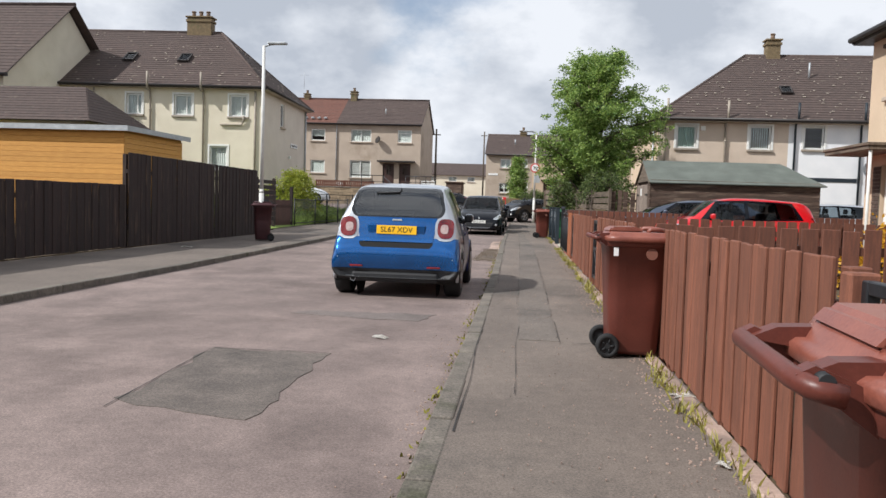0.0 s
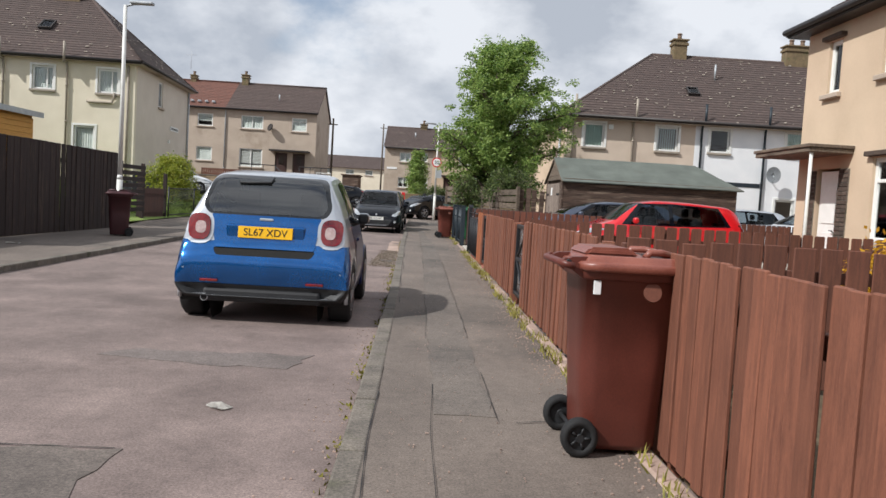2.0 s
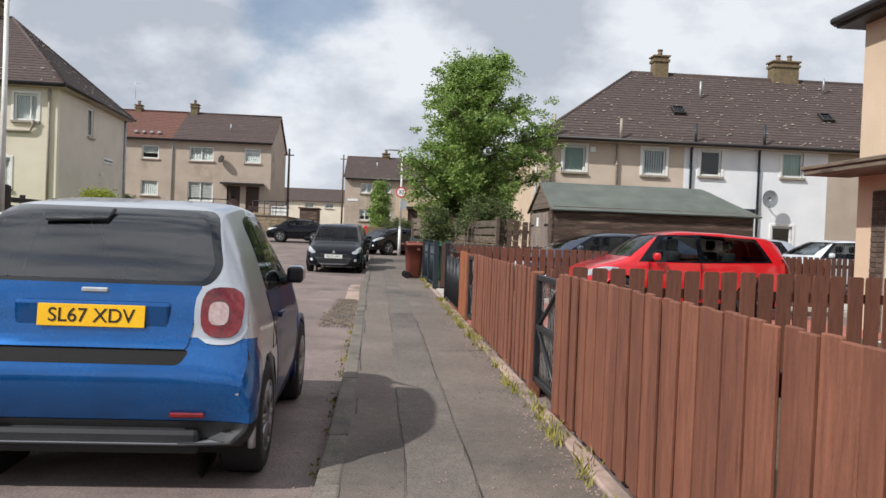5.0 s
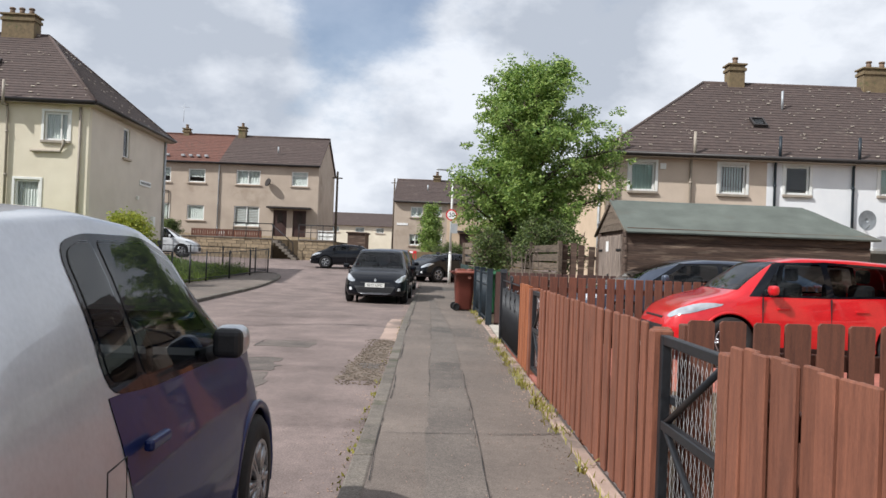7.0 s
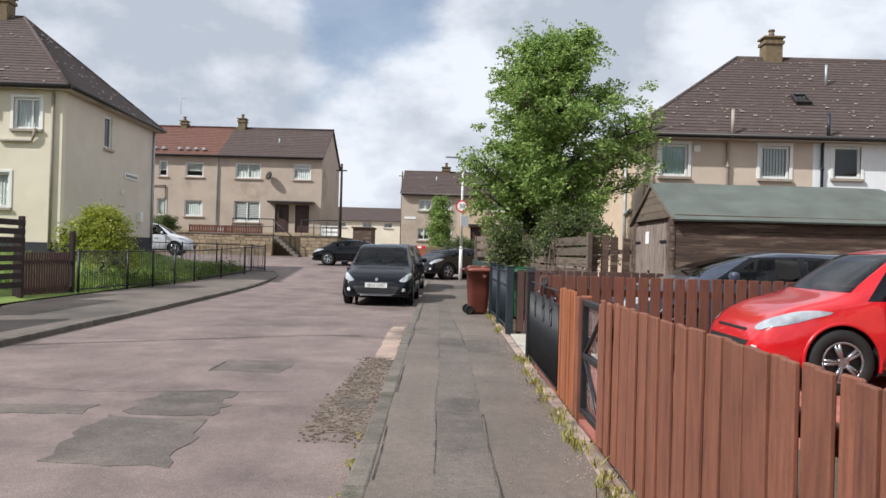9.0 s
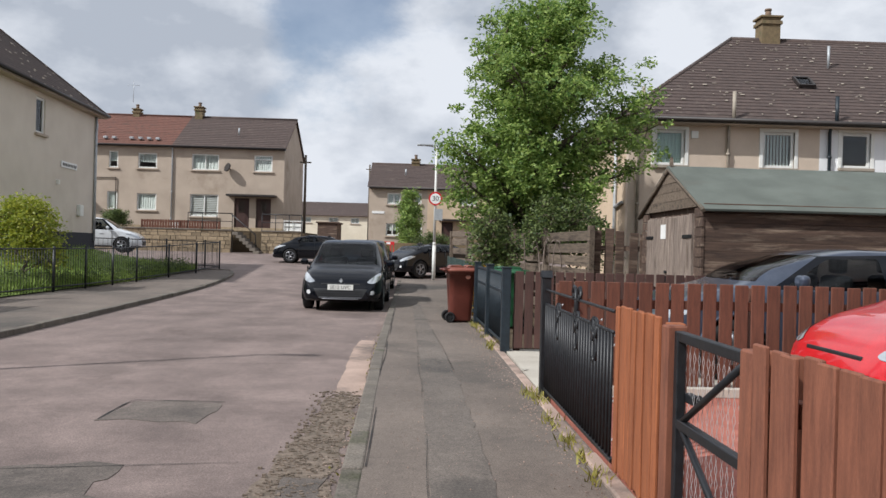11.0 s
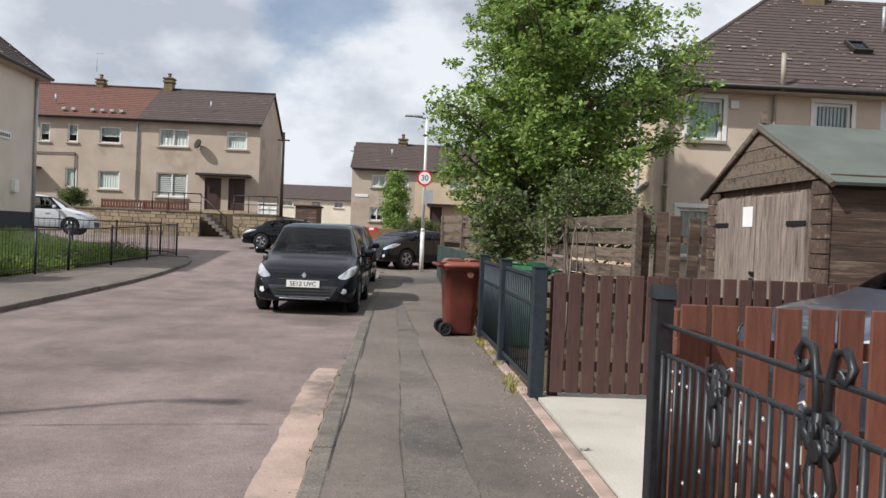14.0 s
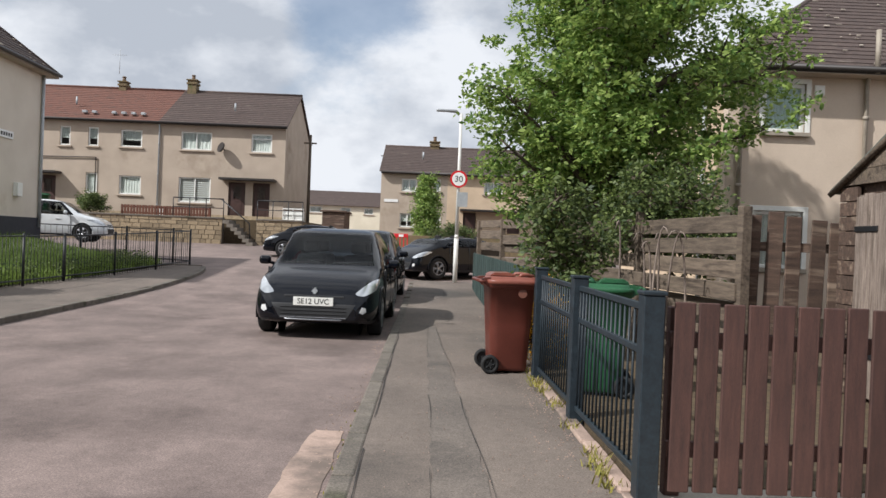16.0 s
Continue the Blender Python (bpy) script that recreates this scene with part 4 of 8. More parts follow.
# --- terrace on the right with a beige and a white half
def right_house():
    h = thing("house", "terraced house, beige and white roughcast, hipped brown tiled roof", "house", pose(6.42, 34.2, 0))
    wins = [(0.72, 1.56, 3.74, 4.72), (3.75, 4.64, 3.74, 4.74), (5.97, 6.80, 3.80, 4.78), (9.18, 10.02, 3.88, 4.84), (0.6, 1.6, 1.0, 2.15), (3.6, 4.7, 1.0, 2.15), (8.9, 9.7, 0.9, 2.0), (13.6, 14.5, 3.8, 4.85)]
    shell(h, 0, 21, 0, 8.8, -0.05, 5.02, HARL, wins, (), (), None, HARL_P, [(0, 5.35, HARL), (5.35, 11.0, HARL_W), (11.0, 21, HARL_G)])
    for i, w in enumerate(wins):
        window(h, *w, 0, "none", ("green", "slats", None, "green", "pale", "pale", None, "pale")[i], True, None, 0.1)
    e, z, r = 0.4, 4.98, 8.5
    rl, rr = (4.5, 4.4, r), (21 + e, 4.4, r)
    A, Bc, Cc, D = (-e, -e, z), (21 + e, -e, z), (21 + e, 8.8 + e, z), (-e, 8.8 + e, z)
    bm = B()
    roof_slope(bm, A, Bc, rr, rl)
    roof_slope(bm, Cc, D, rl, rr)
    roof_slope(bm, D, A, rl, rl)
    tube(bm, [rl, rr], 0.09)
    tube(bm, [A, rl], 0.07)
    roof = roof_part(bm, TILE_R, h)
    bm = tile_bits(B(), A, Bc, rr, rl, 380, 13)
    tile_bits(bm, D, A, rl, rl, 60, 14)
    tagged(part("lichened_tiles", bm, LICHEN, roof), kind="stuff")
    bm = B()
    box(bm, -e, 21 + e, -e, 8.8 + e, z - 0.12, z - 0.06)
    part("soffit", bm, HARL_G, h)
    gutter(h, -e, 21 + e, -e - 0.06, z - 0.02)
    chimney(h, 5.75, 4.4, 8.3, 9.2, 0.62, 0.55, 1)
    chimney(h, 11.3, 4.4, 8.3, 9.25, 1.15, 0.55, 2)
    downpipe(h, 0.25, 0, 0.2, 5.0, PIPE, 0.8)
    downpipe(h, 2.75, 0, 0.2, 5.0, PIPE, 0.75)
    downpipe(h, 5.6, 0, 0.2, 5.0, RAILDARK, 0.7)
    downpipe(h, 8.25, 0, 0.2, 5.0, RAILDARK, 0.75)
    tilt = math.degrees(math.atan2(r - z, 4.4 + e))
    for x in (5.6, 11.7, 13.6):
        skylight(h, pose(x, 1.3, z + (1.3 + e) * math.tan(radians(tilt)) + 0.05, tilt, 0, 0), 0.5, 0.6)
    bm = B()
    cyl(bm, (6.9, 2.6, 7.2), (6.9, 2.6, 7.9), 0.04)
    cyl(bm, (12.6, 3.4, 7.9), (12.6, 3.4, 8.5), 0.04)
    part("vent_pipe", bm, GALV, h)
    bm = B()
    box(bm, 1.72, 1.92, -0.05, 0.0, 4.5, 4.7, 0.01)
    part("air_vent", bm, UPVC, h)
    bm = B()
    tube(bm, [(4.7, -0.1, 2.6), (6.0, -0.1, 2.62), (6.0, -0.1, 1.0)], 0.05)
    box(bm, 5.34, 8.2, -0.02, 0.0, 2.45, 2.62)
    part("waste_pipe", bm, RAILDARK, h)
    # dish on its arm
    bm = B()
    n = 18
    prev = None
    for k in range(5):
        rad = 0.34 * k / 4
        ring = [bm.verts.new((8.55 + rad * math.cos(t) * 0.9, -0.42 + rad * rad * -0.9 * 0.5, 3.0 + rad * math.sin(t))) for t in (2 * math.pi * i / n for i in range(n))] if k else [bm.verts.new((8.55, -0.36, 3.0))]
        if prev:
            for i in range(n):
                if len(prev) == 1:
                    bm.faces.new((prev[0], ring[i], ring[(i + 1) % n]))
                else:
                    bm.faces.new((prev[i], ring[i], ring[(i + 1) % n], prev[(i + 1) % n]))
        prev = ring
    bmesh.ops.solidify(bm, geom=bm.faces[:], thickness=0.015)
    tube(bm, [(8.55, -0.36, 2.95), (8.6, -0.2, 2.8), (8.65, 0, 2.8)], 0.02)
    tube(bm, [(8.55, -0.40, 2.68), (8.5, -0.75, 2.85)], 0.015)
    part("satellite_dish", bm, GALV, h, "grey satellite dish")
    # side wall pipes
    bm = B()
    tube(bm, [(-0.06, 1.2, 0.1), (-0.06, 1.2, 5.0)], 0.05)
    tube(bm, [(-0.06, 1.2, 2.6), (-0.06, 0.4, 2.7)], 0.05)
    part("downpipe", bm, GALV, h)


right_house()


# --- near house on the right, its front along the street
def near_house():
    # local x runs back along the street from the far corner, local -y faces the street
    m = Matrix.Translation((8.0, 16.95, 0)) @ Matrix.Rotation(radians(-90), 4, "Z")
    h = thing("house", "peach-beige roughcast house front with a porch canopy", "house", m)
    wins = [(0.82, 1.26, 3.5, 4.46), (2.55, 4.3, 3.6, 4.72), (2.55, 4.6, 0.9, 2.27), (7.5, 9.2, 3.6, 4.72), (7.5, 9.5, 0.85, 2.32)]
    door = (0.75, 1.55, 0.05, 2.15)
    shell(h, 0, 12, 0, 8, -0.05, 4.9, HARL_P, wins + [door], (), (), None, HARL_P)
    for i, w in enumerate(wins):
        window(h, *w, 0, ("none", "two", "top", "two", "top")[i], (None, "pale", "pale", "pale", "pale")[i], True, None, 0.0)
    bm = B()
    for i, w in enumerate(wins[:3]):
        box(bm, w[0] - 0.12, w[1] + 0.12, -0.11, 0.02, w[3] + 0.02, w[3] + 0.10, 0.01)
    part("window_head", bm, BRICK_D, h)
    bm = B()
    box(bm, 0.8, 1.5, 0.06, 0.11, 0.06, 2.1, 0.01)
    for z in (0.3, 1.15):
        box(bm, 0.9, 1.4, 0.045, 0.06, z, z + 0.7, 0.01)
    d = part("door", bm, UPVC, h, "white panelled front door")
    bm = B()
    tube(bm, [(1.44, 0.03, 1.0), (1.44, -0.01, 1.03), (1.36, -0.01, 1.03)], 0.012)
    part("handle", bm, GALV, d)
    bk = mesh_of("brick", box(B(), 0, 0.152, -0.03, 0.0, 0, 0.065, 0.004), BRICK_D)
    for a, b in ((0.42, 0.74), (1.56, 1.88)):
        bp = part("brick_panel", box(B(), a, b, -0.018, 0.0, 0.02, 2.12), KERB, h, "dark brick panel beside the door")
        for j in range(27):
            for i in range(2):
                piece("brick", bk, bp, pose(a + 0.004 + i * 0.16, -0.004 * (j % 2), 0.04 + j * 0.077))
    bm = B()
    box(bm, -0.25, 1.95, -0.77, 0.0, 2.36, 2.44, 0.01)
    box(bm, -0.28, 1.98, -0.80, -0.0, 2.44, 2.50, 0.01)
    c = part("canopy", bm, WOOD_G, h, "flat weathered porch canopy")
    bm = B()
    cyl(bm, (1.88, -0.7, 0.0), (1.88, -0.7, 2.36), 0.03, n=12)
    cyl(bm, (1.88, -0.7, 0.0), (1.88, -0.7, 0.02), 0.07, n=12)
    part("canopy_post", bm, WHITE_P, h, "slim white porch post")
    e, z, r = 0.3, 4.85, 7.7
    rl, rr = (3.6, 4, r), (8.4, 4, r)
    A, Bc, Cc, D = (-e, -e, z), (12 + e, -e, z), (12 + e, 8 + e, z), (-e, 8 + e, z)
    bm = B()
    roof_slope(bm, A, Bc, rr, rl)
    roof_slope(bm, Bc, Cc, rr, rr)
    roof_slope(bm, Cc, D, rl, rr)
    roof_slope(bm, D, A, rl, rl)
    roof_part(bm, TILE_R, h)
    bm = B()
    box(bm, -e, 12 + e, -e, 8 + e, z - 0.12, z - 0.06)
    part("soffit", bm, GUTTER, h)
    gutter(h, -e, 12 + e, -e - 0.06, z - 0.02)
    bm = B()
    tube(bm, [(-e - 0.06, -e, z - 0.02), (-e - 0.06, 8 + e, z - 0.02)], 0.06)
    part("gutter", bm, GUTTER, h)


near_house()


# --- gable-ended terrace across the junction
def gable_house():
    h = thing("house", "brown-grey roughcast terrace with a gable end above a stone wall", "house", pose(-7.55, 60.3, 0))
    wins = [(-5.54, -3.92, 5.6, 6.56, "two", "pale"), (-1.82, -0.72, 5.6, 6.58, "top", "pale"), (-5.6, -3.9, 2.8, 4.14, "two", "bars"), (-8.74, -7.61, 5.62, 6.53, "none", "half"), (-8.76, -7.6, 3.1, 4.1, "none", "pale"),
            (-11.97, -11.41, 5.58, 6.6, "none", "half"), (-10.47, -9.92, 5.6, 6.6, "none", "half"), (-10.53, -9.92, 3.1, 4.18, "none", "pale"), (-16.2, -15.0, 5.6, 6.56, "none", "pale"), (-19.5, -18.0, 5.6, 6.56, "two", "pale"), (-19.5, -18.0, 2.8, 4.1, "two", "pale")]
    doors = [(-2.95, -2.05, 2.1, 3.98), (-1.65, -0.75, 2.1, 3.98), (-13.0, -12.1, 2.1, 3.98)]
    shell(h, -26, 0, 0, 7.6, 1.2, 7.02, HARL_G, [w[:4] for w in wins] + doors, (), (), 9.33, HARL_G)
    for w in wins:
        window(h, *w[:4], 0, w[4], w[5], True, None, 0.0)
    for d in doors:
        bm = B()
        box(bm, d[0] + 0.03, d[1] - 0.03, 0.08, 0.14, d[2], d[3] - 0.03, 0.01)
        box(bm, d[0] + 0.2, d[1] - 0.2, 0.065, 0.08, d[2] + 0.2, d[2] + 0.8, 0.008)
        dd = part("door", bm, DOORB, h, "dark brown front door")
        bm = B()
        box(bm, d[0] + 0.25, d[1] - 0.25, 0.07, 0.08, d[2] + 1.0, d[2] + 1.7)
        part("pane", bm, WGLASS, dd)
    bm = B()
    box(bm, -3.3, -0.4, -0.75, 0, 4.05, 4.17, 0.01)
    box(bm, -13.3, -11.8, -0.75, 0, 4.05, 4.17, 0.01)
    part("canopy", bm, GUTTER, h, "flat dark door canopy")
    e, z, r = 0.25, 6.98, 9.33
    bm = B()
    roof_slope(bm, (-6.68, -e, z), (0.12, -e, z), (0.12, 3.8, r), (-6.68, 3.8, r))
    roof_slope(bm, (0.12, 7.85, z), (-6.68, 7.85, z), (-6.68, 3.8, r), (0.12, 3.8, r))
    tube(bm, [(-6.68, 3.8, r + 0.03), (0.12, 3.8, r + 0.03)], 0.09)
    roof_part(bm, TILE_R, h, "dark brown tiled roof")
    bm = B()
    roof_slope(bm, (-26, -e, z), (-6.68, -e, z), (-6.68, 3.8, r), (-26, 3.8, r))
    roof_slope(bm, (-6.68, 7.85, z), (-26, 7.85, z), (-26, 3.8, r), (-6.68, 3.8, r))
    tube(bm, [(-26, 3.8, r + 0.03), (-6.68, 3.8, r + 0.03)], 0.09)
    roof_part(bm, TILE_RED, h, "red-brown tiled roof")
    gutter(h, -26, 0.1, -e - 0.06, z - 0.02)
    for i in range(7):
        x = -10.9 + i * 0.52
        if i != 2:
            bm = B()
            box(bm, x, x + 0.22, 0.12, 0.35, z + 0.38, z + 0.52, 0.02)
            part("roof_vent", bm, GALV, h)
    for x in (-3.0, -11.6):
        bm = B()
        cyl(bm, (x, 1.0, 7.9), (x, 1.0, 8.33), 0.05)
        part("vent_pipe", bm, GALV, h)
    chimney(h, -6.2, 3.8, 9.0, 9.95, 0.5, 0.6, 1)
    chimney(h, -10.2, 3.8, 9.0, 9.7, 0.42, 0.5, 1)
    downpipe(h, -6.68, 0, 1.5, 6.9, GALV)
    bm = B()
    tube(bm, [(-13, -0.06, 4.95), (-10.0, -0.06, 5.0), (-10.0, -0.06, 2.2)], 0.03)
    part("waste_pipe", bm, GUTTER, h)
    # dish by the window
    bm = B()
    cyl(bm, (-3.3, -0.3, 5.75), (-3.36, -0.36, 5.78), 0.26, 0.28, 14)
    tube(bm, [(-3.3, -0.3, 5.75), (-3.2, 0, 5.65)], 0.025)
    part("satellite_dish", bm, GUTTER, h, "dark satellite dish")
    bm = B()
    box(bm, -6.6, -6.1, -0.2, 0, 1.95, 2.4, 0.02)
    part("meter_box", bm, UPVC, h)
    bm = B()
    box(bm, -26, -0.05, -0.03, 0, 1.2, 2.2, 0.004)
    part("base_course", bm, STONE, h, "rough stone base course")
    bm = B()
    tube(bm, [(-10.5, 3.8, 10.2), (-10.5, 3.8, 11.6)], 0.015)
    tube(bm, [(-10.9, 3.8, 11.3), (-10.1, 3.8, 11.3)], 0.01)
    part("aerial", bm, GALV, h)


gable_house()


def far_house():
    h = thing("house", "pinkish-grey roughcast house with a brown roof behind the tree", "house", pose(-2.45, 61.0, 0))
    wins = [(1.12, 1.94, 3.89, 4.59), (1.07, 1.87, 1.96, 2.72), (2.84, 3.23, 3.95, 4.63), (2.9, 3.3, 2.0, 2.8), (5.57, 6.61, 3.93, 4.59), (8.6, 9.6, 3.93, 4.59)]
    doors = [(6.9, 7.6, 1.2, 2.9), (4.5, 5.2, 1.2, 2.9)]
    shell(h, 0, 14, 0, 7.5, 0.6, 4.98, HARL, [w for w in wins] + doors, (), (), 6.7, HARL_G, [(0, 3.6, HARL_G), (3.6, 14, HARL_P)])
    for i, w in enumerate(wins):
        window(h, *w, 0, "two" if i != 2 else "none", "half" if i % 2 else "pale", True, None, 0.0)
    for d in doors:
        bm = B()
        box(bm, d[0] + 0.02, d[1] - 0.02, 0.08, 0.14, d[2], d[3] - 0.02, 0.01)
        part("door", bm, DOORB, h, "dark brown door")
    bm = B()
    roof_slope(bm, (-0.1, -0.25, 4.93), (14.1, -0.25, 4.93), (14.1, 3.75, 6.73), (-0.1, 3.75, 6.73))
    roof_slope(bm, (14.1, 7.75, 4.93), (-0.1, 7.75, 4.93), (-0.1, 3.75, 6.73), (14.1, 3.75, 6.73))
    tube(bm, [(-0.1, 3.75, 6.75), (14.1, 3.75, 6.75)], 0.08)
    roof_part(bm, TILE_R, h)
    gutter(h, 0, 14, -0.3, 4.9)
    chimney(h, 2.8, 3.75, 6.5, 7.05, 0.5, 0.5, 1)
    bm = B()
    cyl(bm, (2.2, 1.2, 5.8), (2.2, 1.2, 6.2), 0.05)
    part("roof_vent", bm, GALV, h)
    bm = B()
    box(bm, 4.3, 8.4, -0.7, 0, 2.95, 3.05, 0.01)
    part("canopy", bm, GUTTER, h)
    bm = B()
    box(bm, 0.2, 0.95, -0.03, 0, 3.3, 3.45)
    part("street_sign", bm, SIGN_W, h, "white street name plate")


far_house()


def distant_row():
    h = thing("house", "distant cream terrace with a brown roof", "house", pose(-13, 95, 0))
    wins = [(1.2, 2.4, 3.6, 4.2), (4.2, 5.2, 3.6, 4.2), (6.5, 7.4, 3.6, 4.2), (10, 11, 3.6, 4.2), (14, 15, 3.6, 4.2)]
    shell(h, -6, 24, 0, 8, 0.8, 4.4, HARL_C, wins, (), (), 5.95, HARL_C)
    for w in wins:
        window(h, *w, 0, "two", "pale", True)
    bm = B()
    roof_slope(bm, (-6.2, -0.3, 4.35), (24.2, -0.3, 4.35), (24.2, 4, 5.97), (-6.2, 4, 5.97), 0.4)
    roof_slope(bm, (24.2, 8.3, 4.35), (-6.2, 8.3, 4.35), (-6.2, 4, 5.97), (24.2, 4, 5.97), 0.4)
    roof_part(bm, TILE_R, h)


distant_row()


# --- roof of a further house at the left edge, with the timber outbuilding before it
def left_far_house():
    h = thing("house", "house with a brown tiled gable roof behind a timber outbuilding", "house", pose(-20.4, 30.0, 0))
    shell(h, -16, -0.4, 0, 9, 0.2, 5.9, HARL_C, [(-4.5, -3.4, 4.6, 5.6), (-9, -7.9, 4.6, 5.6)], (), (), 9.6, HARL_C)
    for w in ((-4.5, -3.4, 4.6, 5.6), (-9, -7.9, 4.6, 5.6)):
        window(h, *w, 0, "third", "pale")
    bm = B()
    roof_slope(bm, (-16, -0.4, 5.8), (0, -0.4, 5.8), (0, 4.5, 9.7), (-16, 4.5, 9.7))
    roof_slope(bm, (0, 9.4, 5.8), (-16, 9.4, 5.8), (-16, 4.5, 9.7), (0, 4.5, 9.7))
    tube(bm, [(-16, 4.5, 9.75), (0, 4.5, 9.75)], 0.09)
    roof_part(bm, TILE_R, h)
    gutter(h, -16, 0, -0.46, 5.76)
    chimney(h, -5.0, 4.5, 9.4, 10.5, 1.2, 0.6, 2)
    for x in (-2.0, -5.5):
        downpipe(h, x, 0, 0.5, 5.8, PIPE, 0.6)


left_far_house()


def outbuilding():
    h = thing("outbuilding", "new orange pine-clad garden building with a flat felt roof", "shed", pose(-11.25, 22.0, 0))
    bm = B()
    box(bm, -6, -0.04, 0.04, 4.0, 0, 3.0)
    part("core", bm, PINE, h)
    for L, rot, px, py in ((5.96, 0, -5.96, 0.0), (4.0, 90, 0.0, 0.0)):
        b = B()
        box(b, 0, L, 0, 0.035, 0, 0.152, 0.006)
        me = mesh_of("cladding_board", b, PINE)
        for i in range(18):
            a = pose(px, py, 0.06 + i * 0.158, 0, 0, 0) if rot == 0 else pose(0.0, 0.0, 0.06 + i * 0.158, 0, 0, 90)
            piece("cladding_board", me, h, a)
    bm = B()
    box(bm, -6.2, 0.2, -0.2, 4.2, 2.98, 3.08, 0.01)
    part("roof", bm, FELT, h)
    bm = B()
    for a in ((-6.22, 0.22, -0.22, -0.2), (0.2, 0.22, -0.2, 4.2)):
        box(bm, a[0], a[1], a[2], a[3], 2.94, 3.1)
    part("fascia", bm, GALV, h)
    # grey tiled roof of the neighbour just behind
    g = thing("outhouse", "low outhouse with a grey tiled hipped roof", "shed", pose(-15.2, 26.6, 0))
    bm = B()
    box(bm, -9, 0, 0, 4.5, 0, 3.7)
    part("wall", bm, HARL_G, g)
    bm = B()
    e = 0.3
    A, Bc, Cc, D = (-9 - e, -e, 3.62), (e, -e, 3.62), (e, 4.5 + e, 3.62), (-9 - e, 4.5 + e, 3.62)
    rl, rr = (-7, 2.2, 5.15), (-1.3, 2.2, 5.15)
    roof_slope(bm, A, Bc, rr, rl)
    roof_slope(bm, Bc, Cc, rr, rr)
    roof_slope(bm, Cc, D, rl, rr)
    roof_slope(bm, D, A, rl, rl)
    roof_part(bm, TILE_R, g)


outbuilding()

# ---- fences, gates and the shed ----
def board_mesh(name, w, h, t, material, dog=0.0):
    bm = B()
    if dog:
        prism(bm, [(-w / 2, 0), (w / 2, 0), (w / 2, h - dog), (w / 2 - dog, h), (-w / 2 + dog, h), (-w / 2, h - dog)], -t / 2, t / 2, "y")
    else:
        box(bm, -w / 2, w / 2, -t / 2, t / 2, 0, h, 0.005)
    return mesh_of(name, bm, material)


def board_fence(label, a, b, h, material, w=0.098, gap=0.004, t=0.02, seed=1, post_every=1.8, rail_side=1, group="", base=0.03, dog=0.0, jit=0.005, hvar=0.005, slope=0.0, post_h=None, name="fence"):
    """Upright boards on two rails and posts from a to b. rail_side: on which side the rails lie."""
    r = random.Random(seed)
    a, b = Vector(a), Vector(b)
    L = (b - a).length
    ang = math.degrees(math.atan2(b.y - a.y, b.x - a.x))
    f = thing(name, label, "fence", pose(a.x, a.y, rise(a.y), 0, 0, ang), group)
    me = board_mesh("board", w, h, t, material, dog)
    n = int(L / (w + gap))
    step = L / n
    for i in range(n):
        x = (i + 0.5) * step
        z = base + slope * x + r.uniform(-hvar, hvar)
        piece("board", me, f, pose(x, r.uniform(-jit, jit) + (0.006 if i % 2 else -0.004) * (jit > 0.004), z, r.uniform(-0.3, 0.3), r.uniform(-0.22, 0.22), r.uniform(-1.0, 1.0)))
    for z in (0.22 * h, 0.8 * h):
        bm = B()
        box(bm, 0.0, L, -0.019, 0.019, -0.04, 0.04, 0.004)
        part("rail", bm, material, f, at=pose(0, rail_side * (t / 2 + 0.022), z + base))
    k = max(1, round(L / post_every))
    bm = B()
    box(bm, -0.04, 0.04, -0.04, 0.04, -0.1, (post_h or h - 0.03) + base, 0.006)
    pm = mesh_of("post", bm, material)
    for i in range(k + 1):
        piece("post", pm, f, pose(min(max(i * L / k, 0.05), L - 0.05), rail_side * (t / 2 + 0.083), 0))
    return f


def FX(y, o=0.0):
    return (fence_x(y) + o, y)


GB = "front fence panels"
board_fence("red-brown close-boarded wooden fence panel along the pavement", FX(-4.0), FX(1.15), 0.95, FENCE_R, seed=1, rail_side=-1, group=GB)
board_fence("red-brown close-boarded wooden fence panel along the pavement", FX(2.2), FX(5.4), 0.95, FENCE_R, seed=2, rail_side=-1, group=GB)
board_fence("red-brown close-boarded wooden fence panel along the pavement", FX(6.95), FX(10.42), 0.95, FENCE_R, seed=3, rail_side=-1, group=GB)
board_fence("red-brown close-boarded wooden fence panel along the pavement", FX(11.55), FX(15.3), 0.94, FENCE_R, seed=4, rail_side=-1, group=GB)
board_fence("short orange-brown wooden fence panel between two gates", FX(16.35), FX(17.12), 0.94, FENCE_O, seed=5, rail_side=-1, group=GB, w=0.07, gap=0.002)

GS = "garden divider fences"
board_fence("brown picket fence with square boards dividing gardens", (2.08, 6.85), (8.0, 6.9), 0.95, FENCE_M, w=0.15, gap=0.035, seed=6, rail_side=1, group=GS, jit=0.012, hvar=0.02)
board_fence("brown picket fence with square boards dividing gardens", (2.05, 11.5), (12.5, 11.6), 0.96, FENCE_M, w=0.125, gap=0.032, seed=7, rail_side=1, group=GS, dog=0.012)
board_fence("dark red-brown wooden fence along a driveway", (1.92, 19.62), (9.2, 19.62), 0.98, FENCE_M, w=0.12, gap=0.025, seed=8, rail_side=1, group=GS)
board_fence("dark brown slatted gate across a concrete driveway", (1.88, 22.4), (4.15, 22.4), 0.96, FENCE_D, w=0.105, gap=0.017, t=0.022, seed=9, rail_side=1, jit=0.002, hvar=0.003, base=0.05, name="driveway_gate")
